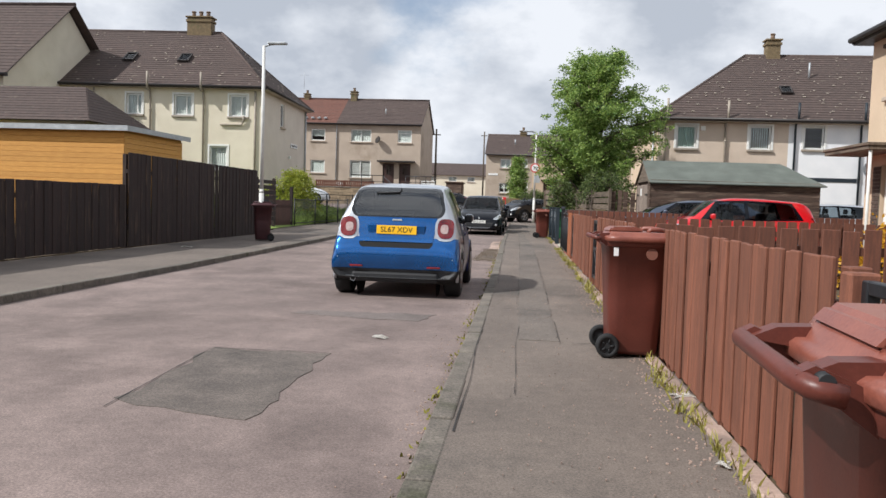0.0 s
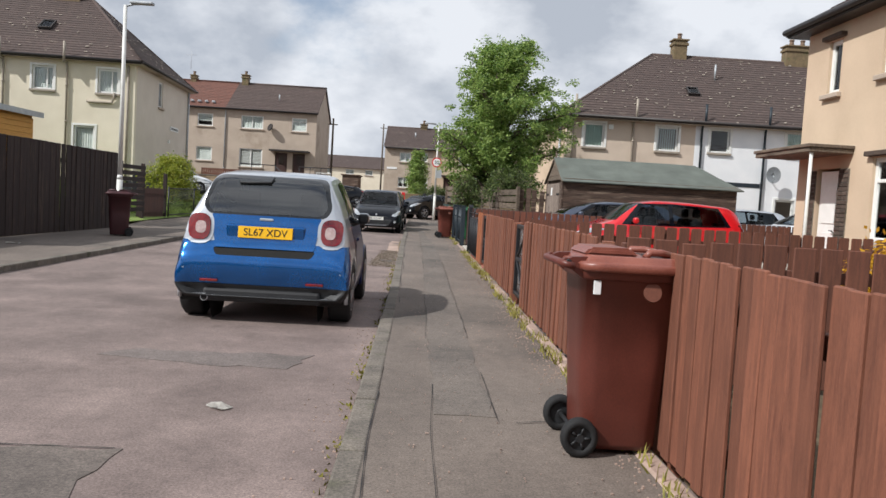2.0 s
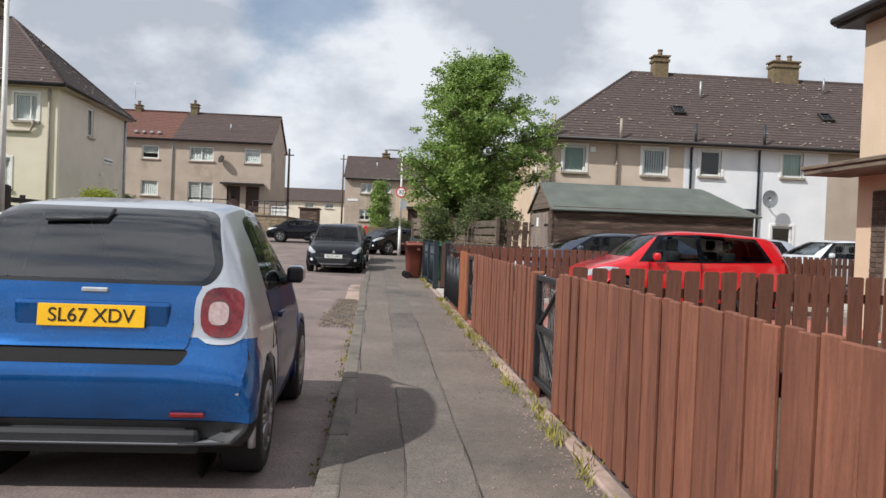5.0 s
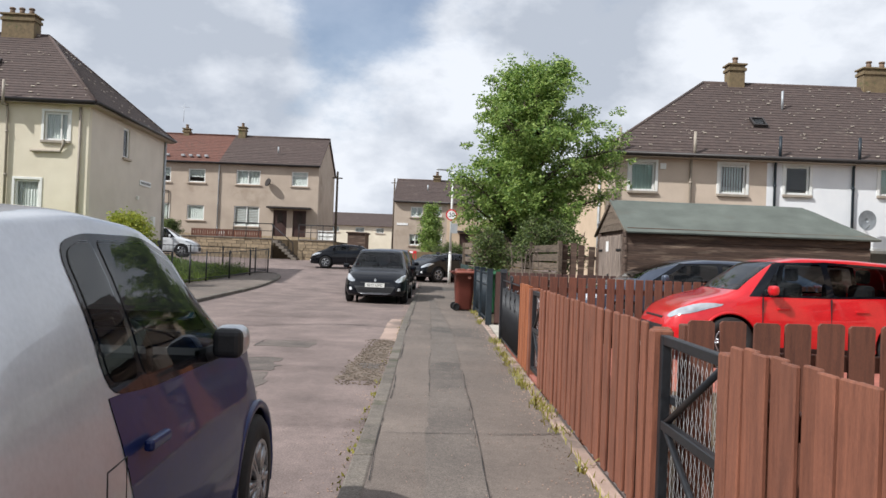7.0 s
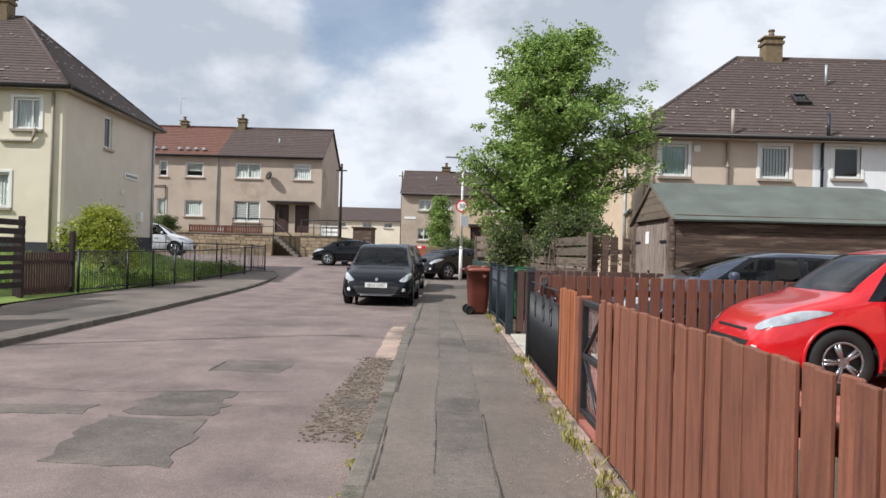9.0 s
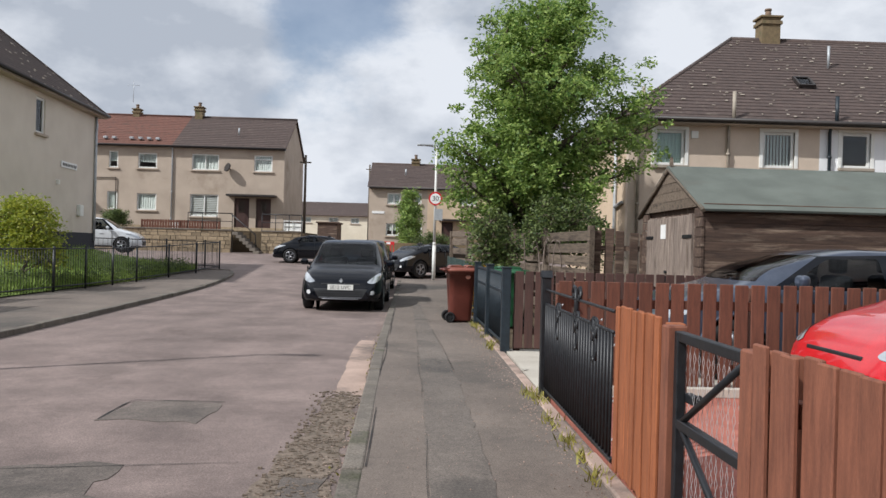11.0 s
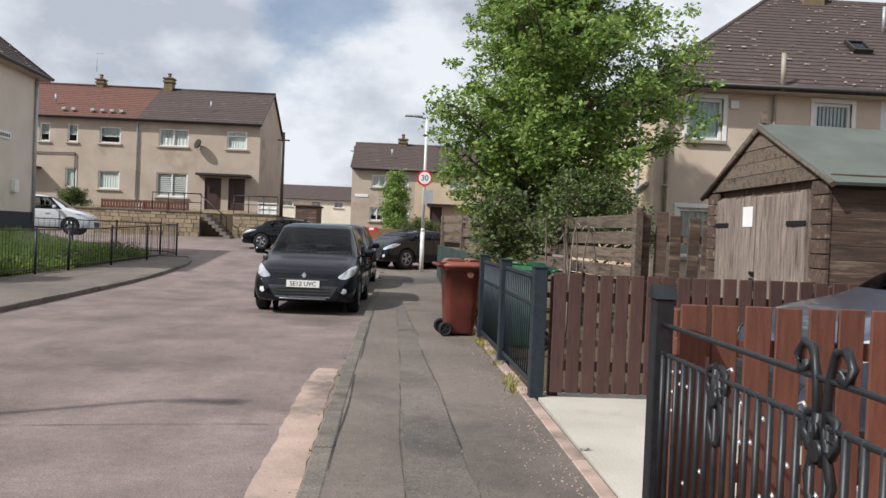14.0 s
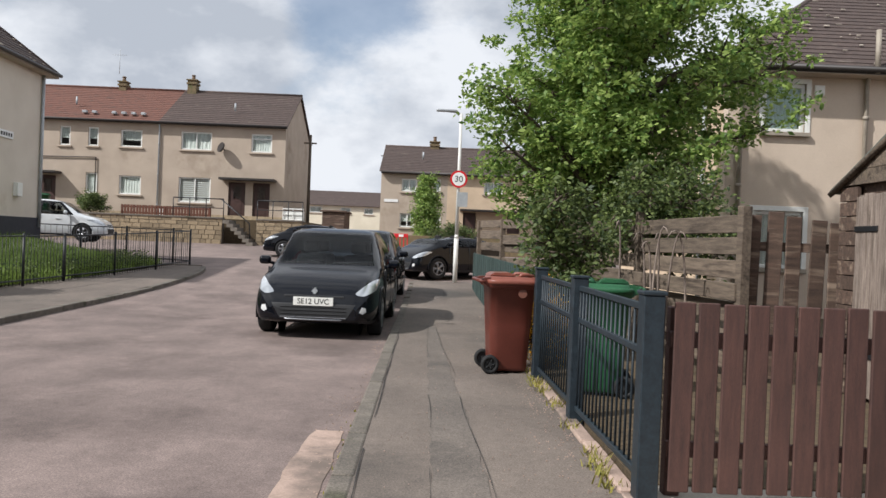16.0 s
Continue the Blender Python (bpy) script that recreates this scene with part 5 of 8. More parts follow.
board_fence("dark brown slatted fence beside the shed", (4.18, 22.42), (11.5, 22.42), 0.98, FENCE_D, w=0.105, gap=0.03, seed=10, rail_side=1, group=GS)
bm = B()
box(bm, 1.9, 9.2, 19.53, 19.6, 0, 0.09, 0.01)
structure("driveway_kerb", bm, CONCRETE, "pale kerb along the driveway fence", "kerb")

# left side of the street
board_fence("low very dark wooden fence beside the far pavement", (-7.06, -6.0), (-7.06, 14.25), 1.24, FENCE_B, w=0.124, gap=-0.004, seed=11, rail_side=1, group="dark fences")
board_fence("tall very dark wooden fence beside the far pavement", (-7.02, 14.3), (-7.02, 21.8), 1.88, FENCE_B, w=0.124, gap=-0.004, seed=12, rail_side=1, group="dark fences", slope=-0.006)


def rail_fence():
    f = thing("rail_fence", "dark weathered fence of horizontal boards", "fence", pose(-7.8, 22.4, 0, 0, 0, 92))
    bm = B()
    box(bm, 0, 3.9, -0.012, 0.012, -0.06, 0.06, 0.004)
    me = mesh_of("board", bm, FENCE_B)
    for k in range(8):
        piece("board", me, f, pose(0, 0.0, 0.35 + k * 0.18, 0, 0, 0))
    bm = B()
    box(bm, -0.05, 0.05, -0.05, 0.05, -0.1, 1.75, 0.006)
    pm = mesh_of("post", bm, FENCE_B)
    for x in (0, 1.95, 3.9):
        piece("post", pm, f, pose(x, 0.07, 0))
    g = thing("garden_gate", "brown slatted garden gate standing shut", "gate", pose(-8.15, 26.5, 0, 0, 0, 88))
    me = board_mesh("slat", 0.07, 0.95, 0.02, FENCE_D)
    for i in range(20):
        piece("slat", me, g, pose(0.06 + i * 0.1, 0, 0.05))
    bm = B()
    for z in (0.2, 0.8):
        box(bm, 0, 2.04, 0.012, 0.045, z - 0.04, z + 0.04, 0.004)
    part("rail", bm, FENCE_D, g)
    for x in (-0.08, 2.12):
        bm = B()
        box(bm, x - 0.055, x + 0.055, -0.055, 0.055, -0.1, 1.5, 0.008)
        part("gate_post", bm, FENCE_B, g)


rail_fence()


def mesh_gate(y0, y1, label, h=0.92, bars=False):
    """A black steel gate with a frame, braces and chicken wire."""
    x = fence_x((y0 + y1) / 2) + 0.05
    g = thing("garden_gate", label, "gate", pose(x, y0, 0, 0, 0, 90.4), "mesh gates")
    W = y1 - y0
    bm = B()
    for a in ((0, 0.045, 0.06, h), (W - 0.045, W, 0.06, h)):
        box(bm, a[0], a[1], -0.022, 0.022, a[2], a[3], 0.004)
    for z in (0.06, h - 0.045, 0.48):
        box(bm, 0.045, W - 0.045, -0.02, 0.02, z, z + 0.045, 0.004)
    part("gate_frame", bm, BLACK, g)
    bm = B()
    tube(bm, [(0.04, 0, 0.1), (W - 0.04, 0, 0.5)], 0.016)
    tube(bm, [(0.04, 0, 0.88), (W - 0.04, 0, 0.5)], 0.016)
    part("brace", bm, BLACK, g)
    bm = B()
    r = random.Random(int(y0 * 10))
    n = int(W / 0.055)
    for i in range(n + 1):
        for s in (1, -1):
            pts = []
            for k in range(14):
                z = 0.1 + (h - 0.15) * k / 13
                px = 0.03 + (W - 0.06) * i / n + s * 0.014 * (1 if k % 2 else -1)
                pts.append((min(max(px, 0.02), W - 0.02), -0.024 + r.uniform(-0.002, 0.002), z))
            tube(bm, pts, 0.0011, 3)
    part("wire_mesh", bm, WIRE, g, "thin bright chicken wire")
    bm = B()
    box(bm, W - 0.12, W - 0.02, -0.06, -0.02, 0.6, 0.64, 0.004)
    tube(bm, [(W - 0.1, -0.05, 0.62), (W - 0.1, -0.09, 0.62), (W - 0.02, -0.09, 0.62)], 0.01)
    part("latch", bm, BLACK, g)
    for yy in (-0.06, W + 0.06):
        bm = B()
        box(bm, yy - 0.045, yy + 0.045, -0.05, 0.05, -0.1, h + 0.02, 0.008)
        part("gate_post", bm, FENCE_R, g)


mesh_gate(1.3, 2.05, "black steel garden gate with wire mesh, shut")
mesh_gate(5.56, 6.8, "black steel garden gate with wire mesh, behind a bin")
mesh_gate(10.58, 11.4, "black steel garden gate with chicken wire, shut")
mesh_gate(15.45, 16.22, "black steel garden gate with diagonal braces and chicken wire")


def iron_railing(y0, y1):
    """Wrought iron railing: two rails, thin bars, scroll ornaments."""
    L = y1 - y0
    g = thing("iron_railing", "black wrought-iron railing with scroll ornaments on a low kerb", "railing", pose(fence_x((y0 + y1) / 2), y0, 0, 0, 0, 90.4))
    sag = lambda x: 0.84
    n = 29
    for i in range(n):
        x = 0.06 + (L - 0.12) * i / (n - 1)
        b = B()
        cyl(b, (0, 0, 0.06), (0, 0, sag(x) - 0.02), 0.0115, n=6)
        part("bar", b, BLACK, g, at=pose(x, 0, 0))
    for off in (-0.03, 0.13):
        bm = B()
        tube(bm, [(L * k / 16, 0, (sag(L * k / 16) + off) if off < 0 else (sag(L * k / 16) * 0.55 + 0.47)) for k in range(17)], 0.010)
        part("rail", bm, BLACK, g)
    bm = B()
    box(bm, 0, L, -0.012, 0.012, 0.06, 0.085, 0.003)
    part("rail", bm, BLACK, g)
    for x in (L - 0.02,):
        bm = B()
        box(bm, x - 0.04, x + 0.04, -0.04, 0.04, -0.05, 1.04, 0.006)
        prism(bm, [(x - 0.05, 1.04), (x + 0.05, 1.04), (x, 1.10)], -0.05, 0.05, "y")
        part("post", bm, BLACK, g)
    for x in (0.50, 1.06, 1.74):
        bm = B()
        for k in (1, -1):
            if 0.8 < x < 1.5:
                tube(bm, [(x + k * 0.015, 0, 0.70), (x + k * 0.03, 0, 0.93), (x + k * 0.06, 0, 1.01), (x + k * 0.10, 0, 1.02), (x + k * 0.135, 0, 0.98), (x + k * 0.12, 0, 0.935), (x + k * 0.085, 0, 0.945), (x + k * 0.09, 0, 0.97)], 0.014, 6)
            tube(bm, [(x + k * 0.02, 0, 0.85), (x + k * 0.07, 0, 0.83), (x + k * 0.085, 0, 0.78), (x + k * 0.055, 0, 0.735), (x + k * 0.025, 0, 0.75), (x + k * 0.04, 0, 0.78)], 0.013, 6)
            tube(bm, [(x + k * 0.015, 0, 0.84), (x + k * 0.03, 0, 0.74), (x + k * 0.06, 0, 0.66), (x + k * 0.04, 0, 0.59), (x, 0, 0.575)], 0.014, 6)
        cyl(bm, (x, -0.02, 0.74), (x, 0.02, 0.74), 0.03, n=8)
        part("scroll", bm, BLACK, g, "cast iron scroll")
    bm = B()
    r = random.Random(4)
    for i in range(80):
        x, z = 0.06 + (L - 0.12) * r.randrange(n) / (n - 1), r.uniform(0.15, 0.85)
        tube(bm, [(x - 0.016, -0.012, z), (x, -0.016, z + 0.006), (x + 0.02, -0.012, z - 0.004)], 0.0052, 5)
    part("wire_tie", bm, WIRE, g, "bright wire ties")


iron_railing(17.13, 19.5)


def blue_railing():
    y0, y1 = 22.42, 25.95
    L = y1 - y0
    g = thing("railing", "dark blue painted steel railing panels between square posts", "railing", pose(fence_x(22.4), y0, 0, 0, 0, 91.5))
    bm = B()
    box(bm, -0.055, 0.055, -0.055, 0.055, -0.05, 1.04, 0.006)
    box(bm, -0.062, 0.062, -0.062, 0.062, 1.04, 1.06, 0.004)
    pm = mesh_of("post", bm, RAILDARK)
    for x in (0.0, 1.75, 3.5):
        piece("post", pm, g, pose(x, 0, 0))
    bm = B()
    for z in (0.10, 0.74, 0.97):
        box(bm, 0.055, L - 0.1, -0.016, 0.016, z - 0.018, z + 0.018, 0.003)
    part("rail", bm, RAILDARK, g)
    b = B()
    cyl(b, (0, 0, 0.10), (0, 0, 0.97), 0.008, n=6)
    me = mesh_of("bar", b, RAILDARK)
    for i in range(34):
        piece("bar", me, g, pose(0.1 + i * 0.1, 0, 0))


blue_railing()


def left_railing():
    g = thing("railing", "black steel garden railing round a lawn with a small gate", "railing", pose(0, 0, 0))
    P = [(-8.0, 28.8), (-7.9, 31.4), (-7.6, 36), (-6.75, 42.2), (-7.4, 42.6), (-12, 43.4), (-18, 44.0)]
    b = B()
    cyl(b, (0, 0, 0.02), (0, 0, 1.0), 0.0065, n=5)
    me = mesh_of("bar", b, BLACK)
    b = B()
    cyl(b, (0, 0, -0.1), (0, 0, 1.08), 0.03, n=8)
    pm = mesh_of("post", b, BLACK)
    for (x0, y0), (x1, y1) in zip(P, P[1:]):
        L = math.hypot(x1 - x0, y1 - y0)
        n = max(1, round(L / 1.8))
        for k in range(n):
            t = k / n
            piece("post", pm, g, pose(x0 + (x1 - x0) * t, y0 + (y1 - y0) * t, rise(y0 + (y1 - y0) * t)))
        m = int(L / (0.12 if y0 < 36.5 else 0.2))
        for k in range(m):
            t = (k + 0.5) / m
            piece("bar", me, g, pose(x0 + (x1 - x0) * t, y0 + (y1 - y0) * t, rise(y0 + (y1 - y0) * t)))
        for z in (0.12, 1.02):
            bm = B()
            tube(bm, [(x0 + (x1 - x0) * k / 6, y0 + (y1 - y0) * k / 6, rise(y0 + (y1 - y0) * k / 6) + z) for k in range(7)], 0.017, 6)
            part("rail", bm, BLACK, g)


left_railing()


def shed():
    # ridge along x, doors in the gable end facing the street
    s = thing("shed", "long weathered dark timber shed with a green felt roof", "shed", pose(4.45, 23.01, 0) @ Matrix.Diagonal((1, 0.911, 1, 1)))
    Lx, W, e, r = 4.8, 3.05, 1.93, 2.60
    bm = B()
    box(bm, 0.06, Lx, 0.05, W, -0.1, e)
    prism(bm, [(0.05, e), (W - 0.0, e), (W / 2, r - 0.06)], 0.06, 0.2, "x")
    part("core", bm, WOOD_SH, s)
    b = B()
    box(b, 0, Lx - 0.02, 0, 0.022, 0, 0.128, 0.004)
    me = mesh_of("shed_board", b, WOOD_SH)
    rr = random.Random(21)
    for i in range(15):
        piece("shed_board", me, s, pose(0.02, 0.02 + rr.uniform(-0.004, 0.004), 0.02 + i * 0.13, rr.uniform(3, 6), rr.uniform(-0.12, 0.12), 0))
    # gable boards, cut to the slope
    for i in range(6):
        z = e + 0.0 + i * 0.135
        half = (W / 2 + 0.02) * max(0.03, (r - z - 0.02) / (r - e))
        half2 = (W / 2 + 0.02) * max(0.01, (r - z - 0.14) / (r - e))
        b = B()
        prism(b, [(W / 2 - half, z), (W / 2 + half, z), (W / 2 + half2, z + 0.13), (W / 2 - half2, z + 0.13)], -0.012 + rr.uniform(-0.006, 0.004), 0.03, "x")
        part("gable_board", b, WOOD_G, s, "cracked peeling gable board")
    for (ya, yb) in ((0.0, 0.32), (2.72, 3.05)):
        for i in range(14):
            b = B()
            box(b, -0.006 + rr.uniform(-0.004, 0.004), 0.03, ya, yb, 0.03 + i * 0.135, 0.155 + i * 0.135, 0.003)
            part("gable_board", b, WOOD_SH, s)
    # double doors of upright boards
    for ya in (0.36, 1.54):
        d = part("door", box(B(), 0.0, 0.03, ya, ya + 1.15, 0.05, e - 0.1), WOOD_GV, s, "weathered grey boarded door")
        for k in range(8):
            b = B()
            box(b, -0.025 + rr.uniform(-0.004, 0.004), 0.0, ya + k * 0.1437 + 0.003, ya + (k + 1) * 0.1437 - 0.003, 0.06, e - 0.09 - rr.uniform(0, 0.03), 0.004)
            part("door_board", b, WOOD_GV, d)
        b = B()
        for z in (0.4, 1.5):
            box(b, -0.04, -0.024, ya + (0.0 if ya < 1 else 0.75), ya + (0.4 if ya < 1 else 1.15), z, z + 0.05, 0.003)
        part("hinge", b, BLACK, d)
    b = B()
    box(b, -0.05, -0.024, 1.5, 1.6, 0.98, 1.02, 0.004)
    box(b, -0.06, -0.03, 1.52, 1.58, 0.84, 0.95, 0.008)
    part("padlock", b, BLACK, s)
    b = B()
    box(b, -0.034, -0.028, 1.60, 1.86, 1.5, 1.72)
    part("notice", b, SIGN_W, s, "blank white paper notice on the door")
    # felt roof with a hipped back end
    o = 0.14
    A, Bc, Cc, D = (-0.05, -o, e - 0.04), (Lx + o, -o, e - 0.04), (Lx + o, W + o, e - 0.04), (-0.05, W + o, e - 0.04)
    rl, rg = (-0.05, W / 2, r), (Lx - 0.75, W / 2, r)
    bm = B()
    v = [bm.verts.new(p) for p in (A, Bc, Cc, D, rl, rg)]
    for f in ((0, 1, 5, 4), (1, 2, 5), (2, 3, 4, 5)):
        bm.faces.new([v[k] for k in f])
    bmesh.ops.subdivide_edges(bm, edges=bm.edges[:], cuts=5, use_grid_fill=True)
    for q in bm.verts:
        q.co.z += 0.02 * noise.noise(q.co * 1.6)
    bmesh.ops.solidify(bm, geom=bm.faces[:], thickness=0.03)
    part("roof", bm, FELT, s)
    b = B()
    for ya, za, yb, zb in ((-o, e - 0.1, W / 2, r - 0.05), (W + o, e - 0.1, W / 2, r - 0.05)):
        tube(b, [(-0.035, ya, za + 0.03), (-0.035, yb, zb)], 0.034, 4)
    part("barge_board", b, WOOD_G, s)


shed()


def plank_fence():
    """Grey horizontal planks along the neighbouring garden."""
    f = thing("plank_fence", "grey weathered fence of wide horizontal planks", "fence", pose(3.6, 25.9, 0, 0, 0, 99.0))
    r = random.Random(31)
    L = 12.0
    for i in range(7):
        for k in range(5):
            b = B()
            x0, x1 = k * L / 5, (k + 1) * L / 5
            z = 0.12 + i * 0.225
            box(b, x0 + 0.01, x1 - 0.01, -0.02, 0.02, z, z + 0.185 + r.uniform(-0.02, 0.02), 0.006)
            part("plank", b, WOOD_G, f, at=pose(0, (0.03 if i % 2 else -0.03) + r.uniform(-0.01, 0.01), r.uniform(-0.015, 0.015) + k * 0.02, r.uniform(-3, 3), r.uniform(-0.5, 0.5), 0))
    b = B()
    box(b, -0.05, 0.05, -0.05, 0.05, -0.1, 1.72, 0.006)
    me = mesh_of("post", b, WOOD_G)
    for k in range(6):
        piece("post", me, f, pose(k * L / 5, 0, k * 0.02))


plank_fence()
r = random.Random(33)
pf = thing("upright_board_fence", "gappy fence of dark grey upright boards beside the shed", "fence", pose(3.6, 26.0, 0))
me = board_mesh("board", 0.15, 1.62, 0.022, WOOD_SH)
for i in range(8):
    piece("board", me, pf, pose(0.1 + i * 0.21, r.uniform(-0.02, 0.02), 0.05 + r.uniform(-0.12, 0.03), 0, r.uniform(-1.5, 1.5), r.uniform(-6, 6)))
for z in (0.4, 1.3):
    bm = B()
    box(bm, 0, 1.75, 0.025, 0.07, z, z + 0.09, 0.004)
    part("rail", bm, WOOD_SH, pf)

# ---- wheeled bins ----
def wheelie(material, label, at, name="wheelie_bin", group="wheeled bins", sticker=False):
    """Body tapering to the foot; the back with axle, wheels and handle faces local -x, the front +x."""
    t = thing(name, label, "bin", at, group)
    rings = [(0.03, 0.0, 0.40, 0.36), (0.06, 0.0, 0.42, 0.38), (0.5, 0.0, 0.475, 0.42), (0.93, 0.0, 0.53, 0.465), (0.935, 0.0, 0.56, 0.50), (0.975, 0.0, 0.565, 0.505)]
    bm = B()
    n = 28

    def ring(z, off, dx, dy, rc=0.07):
        out = []
        for i in range(n):
            a = 2 * math.pi * (i + 0.5) / n
            c, s = math.cos(a), math.sin(a)
            k = 1 / (abs(c) ** 9 + abs(s) ** 9) ** (1 / 9)
            out.append(bm.verts.new((off + c * k * dx / 2, s * k * dy / 2, z)))
        return out
    prev = None
    for z, off, dx, dy in rings:
        cur = ring(z, off + 0.02, dx, dy)
        if prev:
            for i in range(n):
                f = bm.faces.new((prev[i], prev[(i + 1) % n], cur[(i + 1) % n], cur[i]))
                f.smooth = z not in (0.935,)
        else:
            bm.faces.new(cur[::-1])
        prev = cur
    for q in bm.verts:
        q.co.z *= 0.97
    body = part("body", bm, material, t)
    # lid: shallow dome with a raised middle and an overhanging front lip
    bm = B()
    prev = None
    prof = [(0.945, 0.59, 0.54), (0.955, 0.62, 0.555), (0.982, 0.625, 0.56), (0.992, 0.60, 0.54), (0.993, 0.56, 0.50), (1.02, 0.53, 0.47), (1.026, 0.49, 0.43), (1.022, 0.43, 0.37), (1.026, 0.30, 0.25), (1.03, 0.1, 0.06)]
    for z, dx, dy in prof:
        cur = ring(z, 0.035, dx, dy)
        if prev:
            for i in range(n):
                f = bm.faces.new((prev[i], prev[(i + 1) % n], cur[(i + 1) % n], cur[i]))
                f.smooth = True
        else:
            bm.faces.new(cur[::-1])
        prev = cur
    bm.faces.new(prev)
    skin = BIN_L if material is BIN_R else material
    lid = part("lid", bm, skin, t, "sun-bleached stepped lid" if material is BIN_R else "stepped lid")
    bm = B()
    prism(bm, [(-0.24, 1.02), (-0.2, 1.062), (0.02, 1.066), (0.07, 1.02)], -0.17, 0.17, "y")
    bmesh.ops.bevel(bm, geom=bm.edges[:], offset=0.014, segments=2, affect="EDGES")
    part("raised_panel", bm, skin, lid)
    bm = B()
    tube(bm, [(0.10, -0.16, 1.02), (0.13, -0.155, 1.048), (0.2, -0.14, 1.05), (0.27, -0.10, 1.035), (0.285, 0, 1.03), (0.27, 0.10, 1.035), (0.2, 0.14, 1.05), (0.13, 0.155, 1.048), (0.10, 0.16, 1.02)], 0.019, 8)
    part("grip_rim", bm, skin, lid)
    # no hollow is cut: a dark plate gives the shade of the grip
    bm = B()
    box(bm, 0.10, 0.255, -0.115, 0.115, 1.02, 1.0285, 0.003)
    part("grip_recess", bm, DARK, lid, "dark plate painted in for the shade of the hand recess")
    for y in (-0.17, 0.17):
        bm = B()
        prism(bm, [(-0.36, 0.985), (-0.22, 0.965), (-0.16, 0.995), (-0.2, 1.015), (-0.3, 1.01)], y - 0.025, y + 0.025, "y")
        part("hinge_arm", bm, material, lid)
    bm = B()
    box(bm, 0.26, 0.365, -0.13, 0.13, 0.955, 0.975, 0.008)
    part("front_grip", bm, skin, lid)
    bm = B()
    for y in (-0.19, 0.19):
        prism(bm, [(-0.37, 0.99), (-0.24, 0.90), (-0.22, 0.96), (-0.34, 1.005)], y - 0.02, y + 0.02, "y")
    tube(bm, [(-0.30, -0.235, 0.965), (-0.35, -0.225, 0.975), (-0.365, -0.18, 0.98), (-0.365, 0.18, 0.98), (-0.35, 0.225, 0.975), (-0.30, 0.235, 0.965)], 0.019, 12)
    part("handle", bm, material, t)
    bm = B()
    tube(bm, [(-0.21, -0.25, 0.1), (-0.21, 0.25, 0.1)], 0.012)
    for y in (-0.21, 0.21):
        cyl(bm, (-0.33, y - 0.028, 0.985), (-0.33, y + 0.028, 0.985), 0.014, n=12)
    part("axle", bm, PLASTIC, t)
    for y in (-0.225, 0.225):
        bm = B()
        prof = [(-0.03, 0.062), (-0.03, 0.088), (-0.018, 0.1), (0.018, 0.1), (0.03, 0.088), (0.03, 0.062)]
        rows = [[bm.verts.new((-0.21 + rr * math.cos(a), y + yy, 0.1 + rr * math.sin(a))) for a in (2 * math.pi * k / 22 for k in range(22))] for yy, rr in prof]
        for p, q in zip(rows, rows[1:] + rows[:1]):
            for k in range(22):
                bm.faces.new((p[k], p[(k + 1) % 22], q[(k + 1) % 22], q[k])).smooth = True
        w = part("wheel", bm, RUBBER, t, "black rubber wheel")
        bm = B()
        cyl(bm, (-0.21, y - 0.015, 0.1), (-0.21, y + 0.015, 0.1), 0.064, n=20)
        cyl(bm, (-0.21, y - 0.028, 0.1), (-0.21, y + 0.028, 0.1), 0.022, n=12)
        for k in range(5):
            a = 2 * math.pi * k / 5
            tube(bm, [(-0.21 + 0.02 * math.cos(a), y - 0.02 * (1 if y < 0 else -1), 0.1 + 0.02 * math.sin(a)), (-0.21 + 0.06 * math.cos(a), y - 0.02 * (1 if y < 0 else -1), 0.1 + 0.06 * math.sin(a))], 0.008, 5)
        part("hub", bm, PLASTIC, w)
    bm = B()
    cyl(bm, (0.13, -0.24, 0.855), (0.13, -0.214, 0.85), 0.048, n=20)
    part("badge", bm, BADGE, t, "round moulded badge")
    if sticker:
        bm = B()
        box(bm, -0.19, -0.15, -0.2375, -0.228, 0.83, 0.90, 0.002)
        part("sticker", bm, SIGN_W, t, "small white number sticker")
    t.matrix_basis = t.matrix_basis @ Matrix.Diagonal((0.87, 0.96, 0.925, 1))
    return t


wheelie(BIN_R, "brown-red plastic wheelie bin beside the fence, lid shut", pose(1.705, 5.53, 0, 0, 0, 2), sticker=True)
wheelie(BIN_R, "brown-red plastic wheelie bin close to the fence, lid shut", pose(1.61, 0.70, -0.01, 0, 0, -3))
wheelie(BIN_R, "brown-red plastic wheelie bin by the blue railing, leaning slightly", pose(1.40, 26.3, rise(26.2), 0, 0, 6))
wheelie(BIN_M, "dark maroon wheelie bin beside a lamp post", pose(-5.75, 18.7, 0, 0, 0, -160))
wheelie(BIN_G, "green wheelie bin with a pale green lid behind railings", pose(2.14, 25.2, 0.02, 0, 0, 170))
wheelie(BIN_G, "green wheelie bin in the raised terrace garden", pose(-19.5, 58.9, 1.95, 0, 0, -80))


